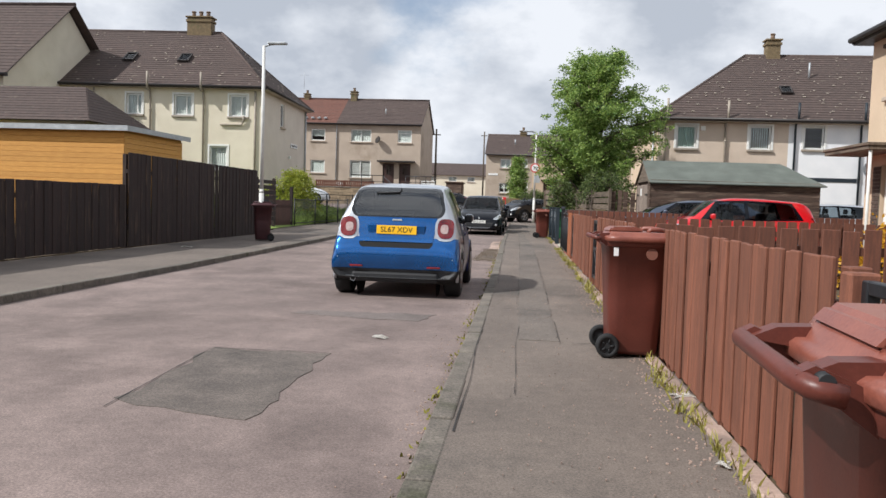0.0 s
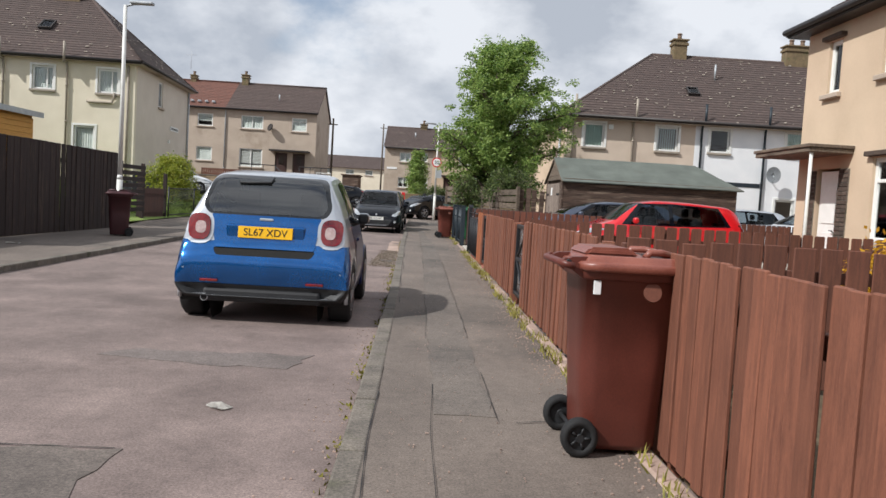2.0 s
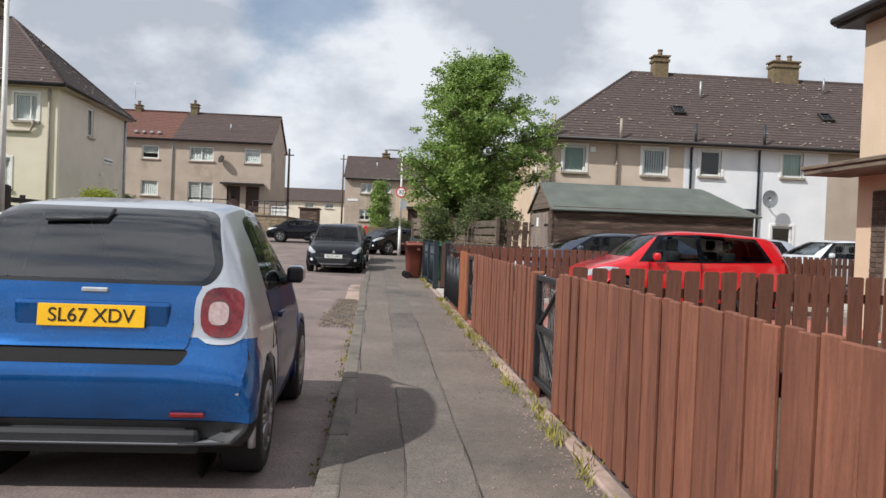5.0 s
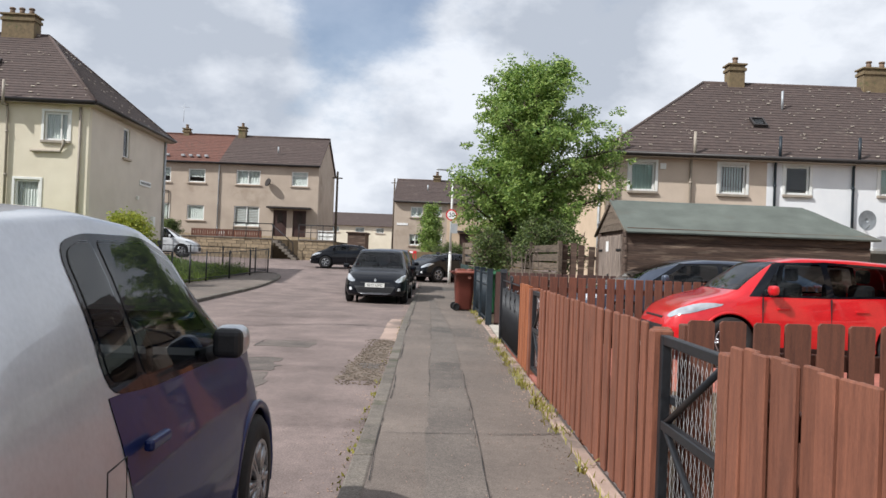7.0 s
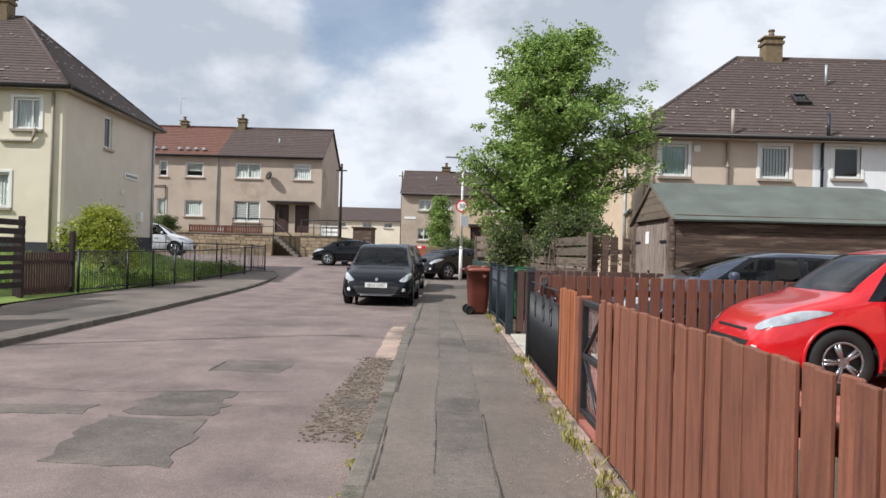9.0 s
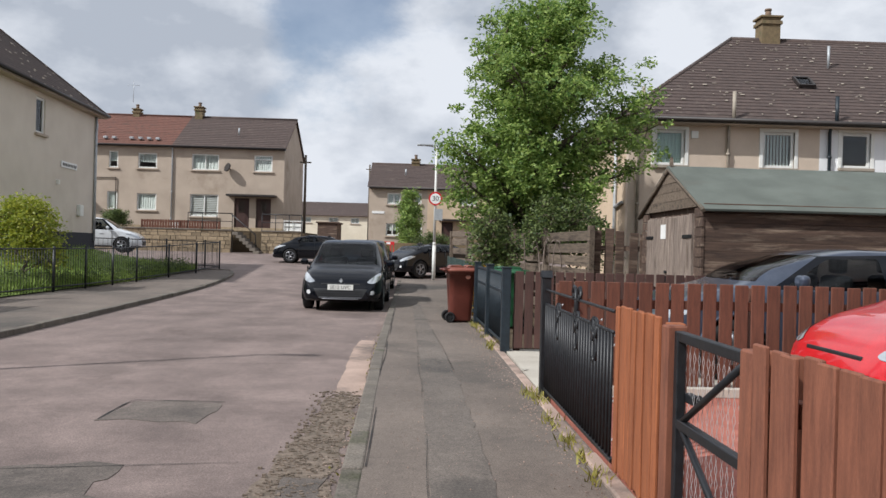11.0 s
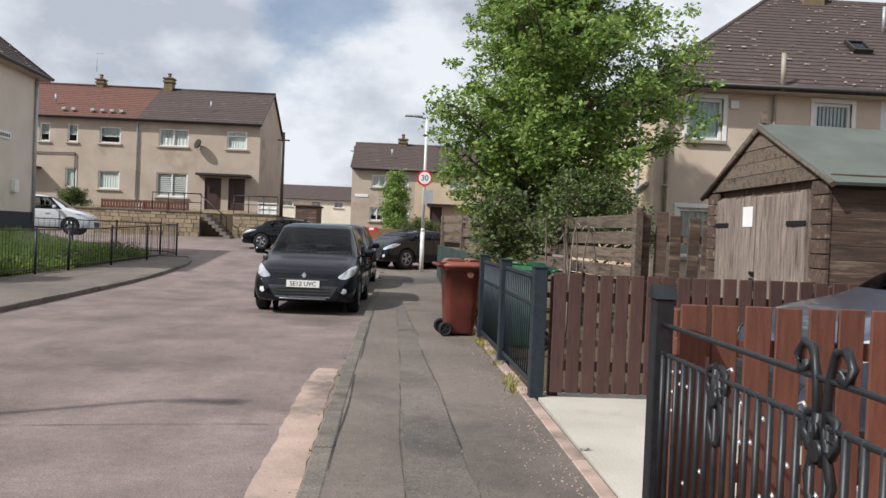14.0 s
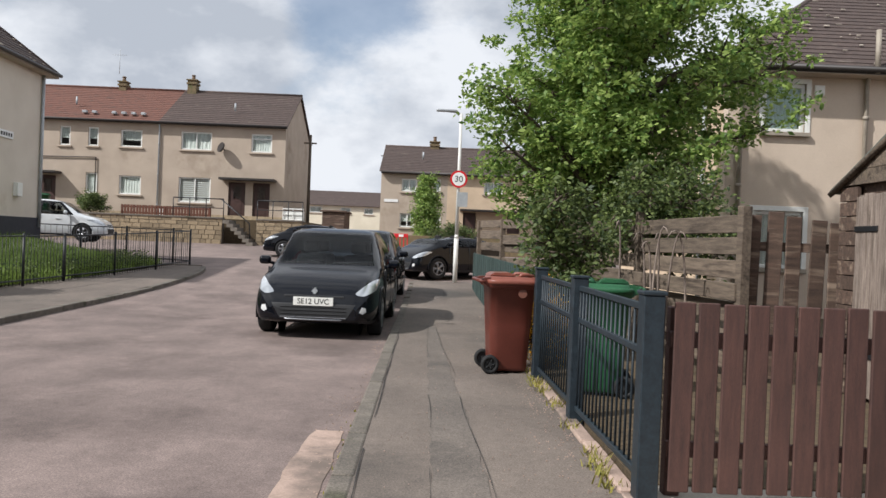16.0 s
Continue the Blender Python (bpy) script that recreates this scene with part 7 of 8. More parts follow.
def smart():
    t = thing("small_car", "blue and silver two-seat city car parked beside the kerb", "car", pose(-0.72, 10.27, -0.08, 0, 0, 90.5) @ Matrix.Scale(0.965, 4))
    R, RA = 0.305, 0.355
    prof = [(-1.33, 0.30, 0.66, 0.62, 0.29, 0.26), (-1.385, 0.42, 0.75, 0.72, 0.39, 0.26), (-1.41, 0.53, 0.80, 0.78, 0.49, 0.26), (-1.40, 0.63, 0.825, 0.79, 0.58, 0.25), (-1.345, 0.695, 0.835, 0.775, 0.64, 0.24), (-1.295, 0.735, 0.835, 0.74, 0.69, 0.23), (-1.275, 0.90, 0.835, 0.71, 0.80, 0.22), (-1.25, 1.02, 0.83, 0.69, 0.90, 0.20),
            (-1.18, 1.22, 0.83, 0.63, 0.96, 0.19), (-1.08, 1.375, 0.83, 0.585, 0.96, 0.18), (-0.92, 1.445, 0.83, 0.565, 0.95, 0.17), (-0.4, 1.49, 0.83, 0.57, 0.94, 0.17), (0.05, 1.465, 0.825, 0.57, 0.93, 0.17), (0.30, 1.39, 0.82, 0.58, 0.92, 0.17),
            (0.62, 1.17, 0.815, 0.63, 0.91, 0.17), (0.88, 1.0, 0.81, 0.69, 0.92, 0.18), (1.05, 0.95, 0.80, 0.69, 0.89, 0.19), (1.2, 0.86, 0.76, 0.66, 0.80, 0.20), (1.28, 0.72, 0.70, 0.62, 0.66, 0.22), (1.31, 0.5, 0.60, 0.52, 0.46, 0.26)]
    RW, FW = -0.925, 0.948

    def ell(y, z, a, b, n=12, k=3.0):
        out = []
        for i in range(n):
            q = 2 * math.pi * (i + 0.5) / n
            c, d = math.cos(q), math.sin(q)
            m = 1 / (abs(c) ** k + abs(d) ** k) ** (1 / k)
            out.append((y + a * c * m, z + b * d * m))
        return out
    R3 = (-1.6, -0.95)
    regs = [("bonnet", BLUE, "front", [(-0.9, 0.1), (0.9, 0.1), (0.9, 0.985), (-0.9, 0.985)], 0.86, 1.5, 0),
            ("front_wing", SHADED_BLUE, "side", [(0.57, 0.1), (1.5, 0.1), (1.5, 0.95), (0.68, 0.95)], 0.5, 1.5, 0),
            ("windscreen", CGLASS, "front", [(-0.60, 1.0), (0.60, 1.0), (0.53, 1.38), (-0.53, 1.38)], 0.22, 0.9, 0),
            ("rear_bumper", BLUE, "rear", [(-0.9, 0.37), (0.9, 0.37), (0.9, 0.775), (-0.9, 0.775)], *R3, 0),
            ("rear_quarter", BLUE, "side", [(-1.6, 0.37), (-1.10, 0.37), (-1.16, 0.66), (-1.28, 0.775), (-1.6, 0.775)], -1.6, -1.0, 0),
            ("lower_bumper", PLASTIC, "rear", [(-0.9, 0.1), (0.9, 0.1), (0.9, 0.37), (-0.9, 0.37)], *R3, 0.004),
            ("lower_side", PLASTIC, "side", [(-1.6, 0.1), (-1.12, 0.1), (-1.10, 0.37), (-1.6, 0.37)], -1.6, -1.0, 0.004),
            ("tailgate", BLUE, "rear", soft([(-0.47, 0.70), (0.47, 0.70), (0.53, 1.05), (-0.53, 1.05)], 0.05), *R3, 0.007),
            ("tailgate_gap", DARK, "rear", soft([(-0.49, 0.715), (-0.45, 0.645), (0.45, 0.645), (0.49, 0.715)], 0.03), *R3, -0.004),
            ("window_surround", PIANO, "rear", soft([(-0.56, 1.03), (0.56, 1.03), (0.622, 1.12), (0.55, 1.415), (-0.55, 1.415), (-0.622, 1.12)], 0.08), *R3, 0.006),
            ("rear_window", REAR_GLASS, "rear", soft([(-0.53, 1.05), (0.53, 1.05), (0.58, 1.13), (0.51, 1.375), (-0.51, 1.375), (-0.58, 1.13)], 0.08), *R3, 0.008),
            ("lamp_surround", SILVER, "rear", ell(0.63, 0.895, 0.135, 0.155, 20), *R3, 0.007),
            ("tail_light", LAMP_R, "rear", ell(0.632, 0.90, 0.104, 0.124, 20), *R3, 0.018),
            ("reversing_lamp", LAMP_C, "rear", ell(0.618, 0.895, 0.05, 0.058, 16), *R3, 0.021),
            ("sill", PLASTIC, "side", [(-0.56, 0.1), (0.58, 0.1), (0.58, 0.27), (-0.56, 0.27)], -0.56, 0.6, 0),
            # doors and wings are blue too; their darker tone is painted shade
            ("door", SHADED_BLUE, "side", [(-0.535, 0.27), (0.57, 0.27), (0.68, 0.945), (-0.60, 0.965)], -0.7, 0.8, 0.003),
            ("window_frame", BLACKC, "side", soft([(-0.60, 0.97), (-0.30, 0.945), (0.74, 0.925), (0.32, 1.335), (0.02, 1.405), (-0.46, 1.405), (-0.62, 1.37)], 0.09), -0.8, 0.8, 0.003),
            ("side_window", CGLASS, "side", soft([(-0.33, 0.985), (0.64, 0.965), (0.28, 1.315), (0.0, 1.385), (-0.38, 1.388)], 0.04), -0.4, 0.7, 0.006),
            ("quarter_window", CGLASS, "side", soft([(-0.575, 1.0), (-0.37, 0.985), (-0.42, 1.385), (-0.48, 1.382), (-0.595, 1.35)], 0.05), -0.75, -0.3, 0.006)]
    car_body(t, prof, regs, SILVER, ((RW, R), (FW, R)), RA, 84, 0.91, "safety_cell")
    for x in (RW, FW):
        arch_trim(t, x, R, 0.80, RA, SILVER if x < 0 else SHADED_BLUE, 0.022)
        for y in (-0.722, 0.722):
            car_wheel(t, x, y, R, 0.215, RIM, 8)
    # rear details
    bm = B()
    box(bm, -1.375, -1.2, -0.56, 0.56, 0.20, 0.33, 0.03, 2)
    part("rear_valance", bm, PLASTIC, t, "black lower bumper")
    bm = B()
    box(bm, -1.292, -1.255, -0.38, 0.38, 0.785, 0.945, 0.02, 3)
    part("plate_recess", bm, BLUE, t)
    plate(t, -1.306, 0.872, -1, "SL67 XDV", PLATE_Y, -6)
    bm = B()
    box(bm, -1.272, -1.245, -0.065, 0.065, 0.985, 1.01, 0.006)
    part("badge", bm, GALV, t, "small silver emblem bar")
    for s in (1, -1):
        bm = B()
        box(bm, -1.40, -1.34, s * 0.50 - 0.085, s * 0.50 + 0.085, 0.39, 0.415, 0.006)
        part("reflector", bm, LAMP_R, t, "red reflector strip")
        bm = B()
        tube(bm, [(0.36, s * 0.70, 0.95), (0.36, s * 0.79, 0.985)], 0.03)
        box(bm, 0.31, 0.37, s * 0.82 - 0.058, s * 0.82 + 0.058, 0.955, 1.07, 0.028, 3)
        mr = part("wing_mirror", bm, PLASTIC, t)
        bm = B()
        box(bm, 0.33, 0.45, s * 0.826 - 0.06, s * 0.826 + 0.068, 0.96, 1.08, 0.042, 5)
        part("mirror_cap", bm, SILVER, mr)
        bm = B()
        box(bm, -0.50, -0.34, s * 0.826 - 0.015, s * 0.826 + 0.015, 0.80, 0.835, 0.01, 2)
        part("door_handle", bm, SHADED_BLUE, t)
        bm = B()
        tube(bm, [(-0.72 + dx, s * 0.829, 0.74 + dz) for dx, dz in ((-0.06, 0.08), (0.06, 0.09), (0.07, -0.08), (-0.05, -0.085), (-0.06, 0.08))], 0.0025, 4)
        part("fuel_flap_seam", bm, PLASTIC, t)
        bm = B()
        cyl(bm, (1.13, s * 0.55, 0.72), (1.24, s * 0.55, 0.70), 0.12, 0.10, 20)
        part("headlight", bm, LAMP_W, t)
    bm = B()
    tube(bm, [(-1.28, 0.54, 0.24), (-1.385, 0.54, 0.235)], 0.036, 14)
    ex = part("exhaust", bm, GALV, t, "oval chrome exhaust tip")
    bm = B()
    cyl(bm, (-1.38, 0.54, 0.235), (-1.388, 0.54, 0.235), 0.028, n=14)
    part("bore", bm, DARK, ex)
    bm = B()
    tube(bm, [(-1.06, -0.02, 1.405), (-1.115, 0.0, 1.355), (-1.125, 0.3, 1.345)], 0.011)
    part("rear_wiper", bm, PLASTIC, t)
    bm = B()
    for y in (-0.33, 0.33):
        box(bm, -0.62, -0.45, y - 0.22, y + 0.22, 0.5, 1.12, 0.06, 2)
        box(bm, -0.6, -0.5, y - 0.12, y + 0.12, 1.1, 1.27, 0.04, 2)
        box(bm, -0.6, 0.0, y - 0.24, y + 0.24, 0.35, 0.55, 0.05, 2)
    box(bm, -1.2, 0.9, -0.75, 0.75, 0.28, 0.36)
    box(bm, 0.5, 0.85, -0.7, 0.7, 0.6, 0.93, 0.05, 2)
    tube(bm, [(0.32 + 0.05 * math.sin(a), -0.35 + 0.18 * math.cos(a), 0.92 + 0.18 * math.sin(a)) for a in (2 * math.pi * k / 16 for k in range(17))], 0.015)
    part("interior", bm, DARK, t, "dark seats and dashboard")


smart()


def hatch(name, label, at, paint, L, W, H, words=None, R=0.31, front_plate=True, bonnet=0.95, rear=0.12, badge=True, group="", lamps="wide", belt=0.93, glass_mat=CGLASS, nose=0.0, tail=0.0):
    """A five-door hatchback, front towards local +x."""
    t = thing(name, label, "car", at, group)
    w, f, b = W / 2, L / 2, -L / 2
    hz = belt
    prof = [(b + 0.03, 0.45, w * 0.78, w * 0.7, 0.42, 0.30), (b, 0.60, w * 0.9, w * 0.8, 0.54, 0.24), (b + 0.04, 0.82, w * 0.95, w * 0.83, 0.76, 0.20), (b + 0.10, 0.98, w * 0.97, w * 0.80, 0.90, 0.19), (b + 0.30 + rear, H - 0.18, w * 0.99, w * 0.70, hz + 0.03, 0.18),
            (b + 0.48 + rear, H - 0.06, w, w * 0.69, hz + 0.02, 0.18), (b + 1.2, H - 0.005, w, w * 0.695, hz, 0.18), (0.05, H, w, w * 0.70, hz - 0.01, 0.18), (0.42, H - 0.06, w, w * 0.71, hz - 0.02, 0.18),
            (f - bonnet - 0.18, hz + 0.22, w * 0.99, w * 0.77, hz - 0.03, 0.18), (f - bonnet + 0.02, hz + 0.06, w * 0.985, w * 0.82, hz - 0.05, 0.18), (f - 0.42, hz - 0.06, w * 0.96, w * 0.80, hz - 0.15, 0.19), (f - 0.14, hz - 0.20, w * 0.90, w * 0.75, hz - 0.28, 0.20),
            (f - 0.03, hz - 0.34, w * 0.80, w * 0.68, hz - 0.40, 0.22), (f, 0.45, w * 0.70, w * 0.6, 0.40, 0.26)]
    FWx, RWx = f - 0.80, b + 0.66
    RA = R + 0.055

    hx = f - bonnet
    regs = [("underside", PLASTIC, "side", [(b - 0.1, 0.0), (f + 0.1, 0.0), (f + 0.1, 0.255), (b - 0.1, 0.255)], b - 0.1, f + 0.1, 0),
            ("windscreen", glass_mat, "front", [(-0.80 * w, hz + 0.075), (0.80 * w, hz + 0.075), (0.655 * w, H - 0.075), (-0.655 * w, H - 0.075)], 0.25, hx + 0.1, 0.002),
            ("rear_window", glass_mat, "rear", [(-0.72 * w, 1.02), (0.72 * w, 1.02), (0.60 * w, H - 0.10), (-0.60 * w, H - 0.10)], b - 0.1, b + 0.75 + rear, 0.002),
            ("tail_light", LAMP_R, "rear", [(0.70 * w, 0.78), (0.99 * w, 0.76), (0.96 * w, 1.02), (0.74 * w, 0.99)], b - 0.1, b + 0.4, 0.006),
            ("lower_grille", PLASTIC, "front", [(-0.50 * w, 0.27), (0.50 * w, 0.27), (0.64 * w, 0.47), (-0.64 * w, 0.47)], f - 0.4, f + 0.1, 0.002),
            ("headlight", HEADLAMP, "front", soft([(0.60 * w, 0.60), (0.75 * w, 0.57), (0.92 * w, 0.65), (0.945 * w, 0.80), (0.83 * w, 0.765)], 0.05, 3), f - 0.75, f + 0.1, 0.006),
            ("fog_lamp", LAMP_W, "front", [(0.70 * w, 0.37), (0.75 * w, 0.35), (0.80 * w, 0.38), (0.79 * w, 0.43), (0.73 * w, 0.44)], f - 0.5, f + 0.1, 0.004),
            ("window_frame", BLACKC, "side", [(b + 0.50 + rear, hz + 0.05), (-0.25, hz + 0.005), (hx - 0.16, hz + 0.0), (0.42, H - 0.085), (-0.25, H - 0.06), (b + 0.72 + rear, H - 0.10)], b + 0.3, hx, 0.002),
            ("side_window", glass_mat, "side", soft([(-0.20, hz + 0.035), (hx - 0.32, hz + 0.03), (0.34, H - 0.115), (-0.18, H - 0.09)], 0.04, 3), -0.3, hx, 0.005),
            ("rear_side_window", glass_mat, "side", soft([(b + 0.60 + rear, hz + 0.075), (-0.29, hz + 0.035), (-0.26, H - 0.09), (b + 0.76 + rear, H - 0.13)], 0.05, 3), b + 0.3, -0.2, 0.005)]
    car_body(t, prof, regs, paint, ((RWx, R), (FWx, R)), RA, 64, 0.95)
    for x in (RWx, FWx):
        arch_trim(t, x, R, w * 0.965, RA, paint, 0.018)
        for y in (-w + 0.11, w - 0.11):
            car_wheel(t, x, y, R, 0.19, RIM, 5)
    z0 = hz - 0.30
    for s in (1, -1):
        bm = B()
        tube(bm, [(f - bonnet - 0.42, s * w * 0.95, hz + 0.04), (f - bonnet - 0.40, s * (w + 0.05), hz + 0.07)], 0.025)
        box(bm, f - bonnet - 0.46, f - bonnet - 0.35, s * (w + 0.09) - 0.085, s * (w + 0.09) + 0.085, hz + 0.03, hz + 0.155, 0.045, 4)
        part("wing_mirror", bm, paint, t)
        for x in (-0.72, 0.28):
            bm = B()
            box(bm, x, x + 0.17, s * (w - 0.004) - 0.016, s * (w - 0.004) + 0.016, hz - 0.16, hz - 0.13, 0.01, 2)
            part("door_handle", bm, paint, t)
        for x in (-0.24, FWx - 0.40):
            bm = B()
            box(bm, x - 0.004, x + 0.004, s * w * 0.985 - 0.02, s * w * 0.985 + 0.014, 0.28, hz)
            part("door_seam", bm, PLASTIC, t)
    for k in range(4):
        bm = B()
        box(bm, f - 0.04, f + 0.010, -0.50 * w, 0.50 * w, 0.285 + k * 0.045, 0.297 + k * 0.045, 0.003)
        part("grille_bar", bm, RIM if k == 0 else PLASTIC, t)
    bm = B()
    box(bm, f - 0.14, f - 0.045, -0.46 * w, 0.46 * w, z0 - 0.045, z0 - 0.01, 0.010, 2)
    part("upper_grille", bm, PLASTIC, t)
    bm = B()
    tube(bm, [(f - 0.10, -0.62 * w, 0.275), (f + 0.006, -0.4 * w, 0.265), (f + 0.012, 0, 0.262), (f + 0.006, 0.4 * w, 0.265), (f - 0.10, 0.62 * w, 0.275)], 0.011, 6)
    part("bumper_strip", bm, RIM, t, "chrome strip under the grille")
    if badge:
        bm = B()
        prism(bm, [(-0.04, z0 + 0.045), (0, z0 - 0.005), (0.04, z0 + 0.045), (0, z0 + 0.095)], f - 0.16, f - 0.075, "x")
        part("badge", bm, GALV, t, "diamond-shaped chrome emblem")
    if words:
        plate(t, f + 0.014, 0.50, 1, words, PLATE_W)
    bm = B()
    box(bm, b + 0.5, f - 0.9, -w * 0.86, w * 0.86, 0.3, 0.42)
    for x in (-0.85, 0.1):
        for y in (-0.36, 0.36):
            box(bm, x - 0.1, x + 0.08, y - 0.22, y + 0.22, 0.45, 1.08, 0.06, 2)
            box(bm, x - 0.08, x + 0.03, y - 0.12, y + 0.12, 1.1, 1.28, 0.04, 2)
    box(bm, f - bonnet - 0.5, f - bonnet - 0.05, -w * 0.85, w * 0.85, 0.6, hz - 0.02, 0.05, 2)
    part("interior", bm, DARK, t, "dark seats and dashboard")
    for s in (1, -1):
        bm = B()
        tube(bm, [(f - bonnet - 0.06, s * 0.10, hz + 0.085), (f - bonnet - 0.12, s * 0.35 + 0.1, hz + 0.115), (f - bonnet - 0.16, s * 0.35 + 0.32, hz + 0.13)], 0.01)
        part("wiper", bm, PLASTIC, t)
    return t


hatch("hatchback", "black hatchback parked facing the walker beside the kerb", pose(-0.88, 30.7, -0.08, 0, 0, -90.5), BLACKC, 4.03, 1.72, 1.48, "SE12 UVC", belt=0.885)
hatch("hatchback", "dark grey car parked behind the black hatchback", pose(-0.95, 35.6, -0.06, 0, -0.6, -91), BLACKC, 4.2, 1.76, 1.52)
hatch("hatchback", "bright red hatchback parked on a block-paved drive", pose(5.58, 18.45, 0.004, 0, 0, 180), RED, 3.66, 1.69, 1.42, None, badge=False, bonnet=0.88, rear=-0.13, belt=0.89)
hatch("saloon_car", "grey-blue car parked on a concrete driveway", pose(5.2, 21.2, 0.012, 0, 0, 180), GREYC, 4.3, 1.72, 1.36, None, badge=False, bonnet=1.0, rear=0.3)
hatch("small_hatchback", "small black hatchback parked across the junction", pose(1.0, 42.2, rise(42.2) - 0.08, 0, 0, 218), BLACKC, 3.4, 1.58, 1.24, None, badge=False, bonnet=0.75)
hatch("small_hatchback", "small dark hatchback parked below a stone wall", pose(-4.35, 49.2, rise(49.2) - 0.08, 0, 0, 184), BLACKC, 3.3, 1.56, 1.26, None, badge=False, bonnet=0.8)
hatch("hatchback", "white car parked below the terrace", pose(-13.5, 47.6, rise(47.6) + 0.3, 0, 0, 10), WHITEC, 4.0, 1.7, 1.48, None, badge=False)
hatch("hatchback", "white car parked behind the garden fences", pose(13.2, 26.4, 0.02, 0, 0, 185), WHITEC, 4.1, 1.72, 1.45, None, badge=False)
hatch("hatchback", "silver car parked behind the garden fences", pose(11.6, 29.2, 0.02, 0, 0, 180), SILVER, 4.1, 1.72, 1.45, None, badge=False)

# ---- the junction: stone wall, steps, terrace ----
bm = B()
box(bm, -60, -5.8, 57.3, 70, 0.3, 1.95)
structure("terrace", bm, SOIL, "raised garden terrace before the far houses", "terrace")


def stone_wall(x0, x1, y, z0, z1, label, seed, d=0.35):
    w = thing("stone_wall", label, "wall", pose(x0, y, 0), kind="structure")
    r = random.Random(seed)
    bm = B()
    box(bm, 0, x1 - x0, 0.03, d, z0 - 0.3, z1 - 0.02)
    part("mortar", bm, KERB, w)
    b = B()
    box(b, 0, 1, 0, 0.08, 0, 1, 0.03)
    me = mesh_of("stone", b, STONE)
    z = z0
    while z < z1 - 0.05:
        h = min(r.uniform(0.14, 0.24), z1 - z)
        x = 0.0
        while x < x1 - x0:
            L = min(r.uniform(0.25, 0.6), x1 - x0 - x)
            if L > 0.06:
                piece("stone", me, w, Matrix.LocRotScale((x + 0.008, r.uniform(-0.02, 0.015), z + 0.008), None, (L - 0.016, 1, h - 0.016)))
            x += L
        z += h
    b = B()
    box(b, -0.03, x1 - x0 + 0.03, -0.05, d + 0.03, z1 - 0.02, z1 + 0.06, 0.012)
    part("coping", b, KERB, w)


stone_wall(-8.1, -5.9, 56.6, 0.7, 1.95, "rubble stone retaining wall below the terrace", 61)
stone_wall(-30, -9.75, 56.6, 0.7, 1.95, "low rubble stone garden wall", 62)
bm = B()
box(bm, 2.0, 30, 55.2, 55.5, 0.3, 1.75, 0.01)
box(bm, -4.5, 2.0, 55.2, 55.5, 0.3, 1.5, 0.01)
structure("wall_junction", bm, CHIM, "dull red-brown garden wall beyond the cross street", "wall")
st = thing("steps", "stone steps with a black handrail up to the terrace", "steps", pose(-9.75, 56.6, 0), kind="structure")
b = B()
box(b, 0, 0.32, -0.9, 0.35, 0, 0.17, 0.01)
me = mesh_of("step", b, KERB)
for k in range(7):
    piece("step", me, st, pose(1.3 - 0.0 + 0.0 - k * 0.19 + 0.1, 0, 0.68 + k * 0.17))
rl = thing("handrail", "black steel railing above the stone wall", "railing", pose(0.8, 56.75, 0))
b = B()
tube(b, [(-10.5, -0.5, 2.85), (-9.15, -0.5, 1.75), (-9.1, -0.5, 0.7)], 0.03)
tube(b, [(-8.9, 0, 2.9), (-6.7, 0, 2.9)], 0.03)
tube(b, [(-8.9, 0, 2.45), (-6.7, 0, 2.45)], 0.02)
tube(b, [(-13.0, 0, 2.9), (-10.55, 0, 2.9)], 0.03)
tube(b, [(-13.0, 0, 2.45), (-10.55, 0, 2.45)], 0.02)
part("rail", b, BLACK, rl)
b = B()
cyl(b, (0, 0, 1.95), (0, 0, 2.9), 0.025, n=6)
me = mesh_of("post", b, BLACK)
for x in (-13.0, -12.2, -11.4, -10.55, -8.9, -8.15, -7.4, -6.7):
    piece("post", me, rl, pose(x, 0, 0))
crate = thing("crate", "white slatted box standing on the terrace wall", "crate", pose(-6.5, 57.5, 1.95))
slat = mesh_of("slat", box(B(), -0.52, 0.52, -0.02, 0.02, 0, 0.06, 0.005), UPVC)
upright = mesh_of("upright", box(B(), 0, 0.04, -0.045, -0.02, 0, 0.66, 0.005), UPVC)
for z in (0.04, 0.32, 0.60):
    piece("slat", slat, crate, pose(0, 0, z))
for x in (-0.52, -0.02, 0.48):
    piece("upright", upright, crate, pose(x, 0, 0))
part("body", box(B(), -0.48, 0.48, 0.02, 0.5, 0, 0.54, 0.02), UPVC, crate)
bm = B()
box(bm, -0.6, 0.6, 0, 2.5, 0, 1.9, 0.02)
box(bm, -0.7, 0.7, -0.1, 2.6, 1.9, 2.0, 0.02)
tagged(part("garden_shed", bm, WOOD_SH, at=pose(-4.9, 60.5, 0.7)), "dark wooden shed beside the gable end", "shed")
board_fence("low dark red-brown wooden fence in the terrace garden", (-15.2, 57.9), (-10.7, 57.9), 0.5, FENCE_M, w=0.12, gap=0.03, seed=63, rail_side=1, group="terrace fence", base=2.0 - rise(57.9))
# line of the far street behind everything
bm = B()
for i in range(26):
    x = -160 + i * 13
    hh = 4 + 3 * math.sin(i * 2.1) ** 2
    prism(bm, [(x, -2), (x + 12, -2), (x + 12, hh), (x + 6, hh + 2.5), (x, hh)], 170, 178, "y")
structure("backdrop", bm, HARL_G, "distant roofs beyond the junction", "backdrop")


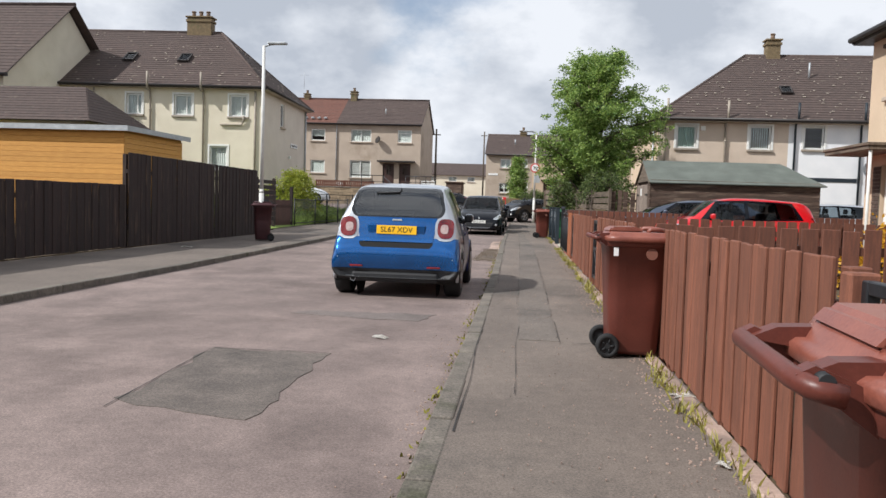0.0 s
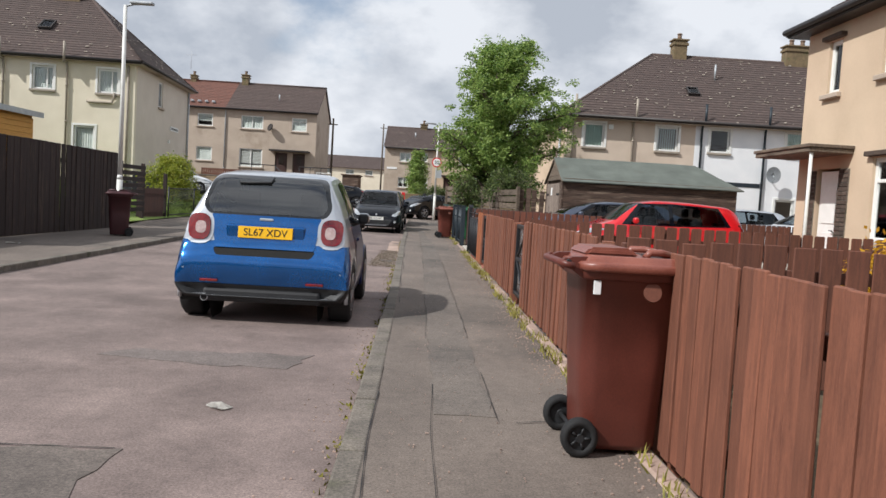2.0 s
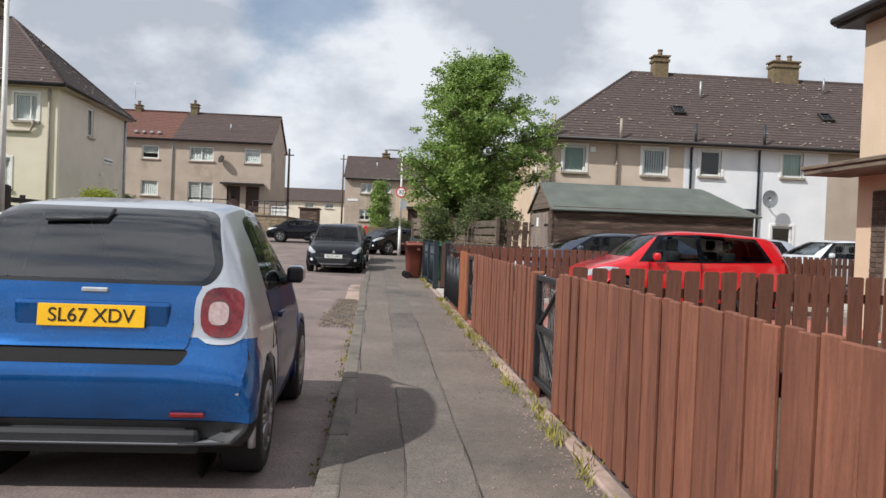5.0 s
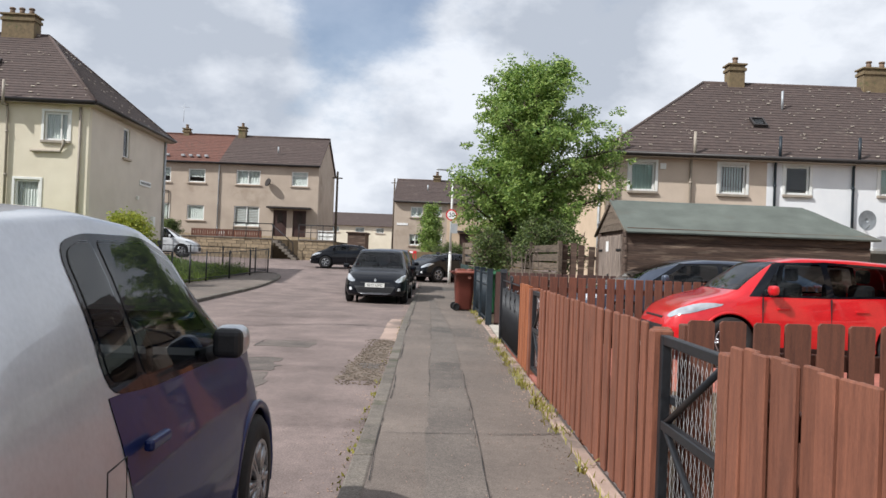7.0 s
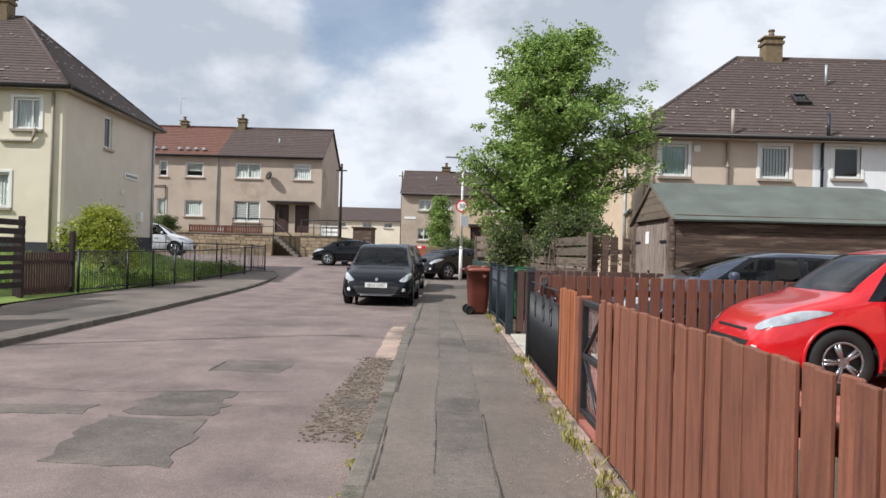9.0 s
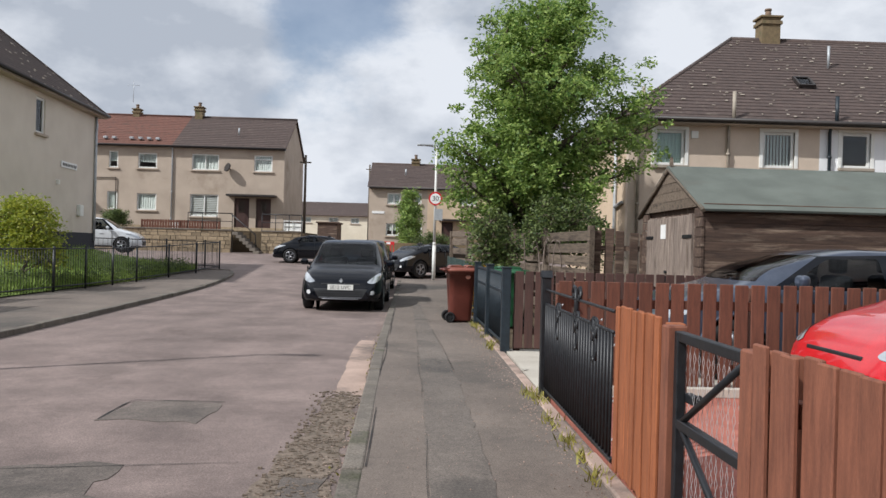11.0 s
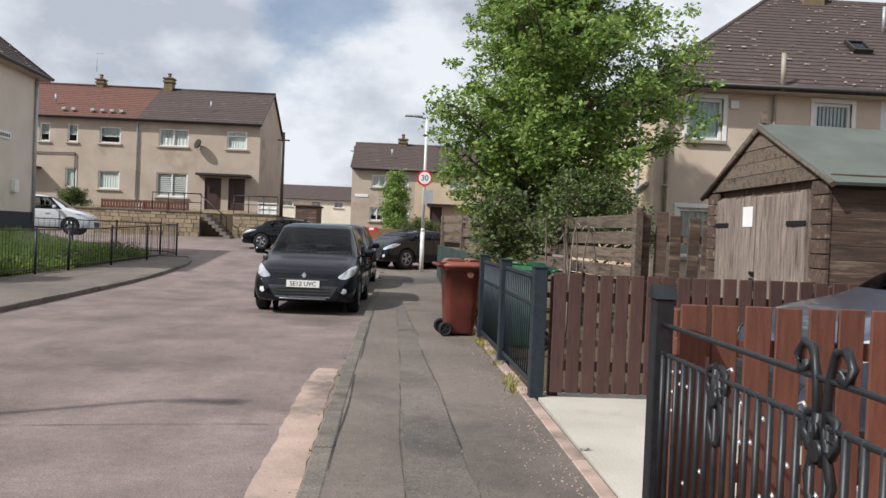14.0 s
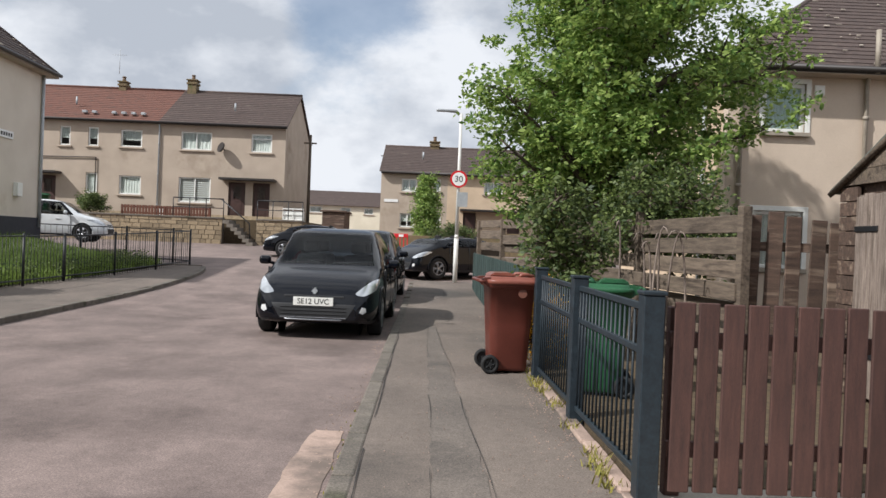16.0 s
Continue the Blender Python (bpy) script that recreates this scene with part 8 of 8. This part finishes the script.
# red plastic road barriers on the cross street
def barrier(x, y, rz):
    t = thing("road_barrier", "red plastic road barrier with white reflective panels", "barrier", pose(x, y, rise(y) - 0.08, 0, 0, rz), "road barriers")
    bm = B()
    box(bm, -0.5, 0.5, -0.03, 0.03, 0.82, 0.98, 0.015, 2)
    box(bm, -0.5, 0.5, -0.025, 0.025, 0.18, 0.28, 0.01)
    for k in range(7):
        a = -0.48 + k * 0.155
        box(bm, a, a + 0.04, -0.02, 0.02, 0.28, 0.82)
    part("panel", bm, SIGN_R, t)
    for a in (-0.3, 0.1):
        bm = B()
        box(bm, a, a + 0.2, -0.036, -0.03, 0.85, 0.95)
        part("reflector", bm, SIGN_W, t)
    for a in (-0.4, 0.4):
        bm = B()
        box(bm, a - 0.05, a + 0.05, -0.25, 0.25, 0, 0.06, 0.02)
        prism(bm, [(-0.06, 0.05), (0.06, 0.05), (0.03, 0.2), (-0.03, 0.2)], a - 0.03, a + 0.03, "x")
        part("foot", bm, RUBBER, t)


barrier(-2.1, 52.0, 4)
barrier(-1.05, 52.1, -3)

# close-boarded dark green fence carrying on beyond the railing
board_fence("dark green painted boarded fence along the pavement", (fence_x(27.6), 27.6), (fence_x(38.5), 38.5), 0.98, mat("dark_green_stained_wood", C(58, 76, 72), C(40, 54, 52), 0.8, scale=5, fine=60, bump=0.3, stretch=(9, 9, 1), rand=0.15), w=0.12, gap=0.004, seed=71, rail_side=-1)

# bare rose stems over the plank fence
rs = thing("rose_stems", "bare pale rose stems arching over the plank fence", "stems", pose(3.0, 26.3, 0))
sr = random.Random(72)
for k in range(7):
    bm = B()
    x, y = sr.uniform(-0.5, 0.4), sr.uniform(-0.2, 0.5)
    hh, d = sr.uniform(1.2, 1.55), sr.uniform(-0.35, 0.35)
    tube(bm, [(x + d * q * q, y - 0.25 * q, max(0.0, hh * math.sin(min(1.9, q * 1.9)))) for q in (i / 10 for i in range(11))], [0.014 * (1 - 0.06 * i) for i in range(11)], 6)
    part("stem", bm, WOOD_GV, rs)


# plain unseen houses closing the street round the start, added to darken reflections
for x0, x1, y0, y1, hh in ((-30, -9, -34, -14, 7.5), (7.5, 26, -30, -12, 7.0), (-40, 40, -62, -54, 8.0), (26, 34, -12, 30, 7.0), (-44, -36, -14, 30, 7.5)):
    bm = B()
    box(bm, x0, x1, y0, y1, 0, hh * 0.66)
    prism(bm, [(y0 - 0.4, hh * 0.66), (y1 + 0.4, hh * 0.66), ((y0 + y1) / 2, hh)], x0 - 0.2, x1 + 0.2, "x")
    structure("wall_behind", bm, HARL_G, "unseen plain house block added to darken sky reflections", "wall")
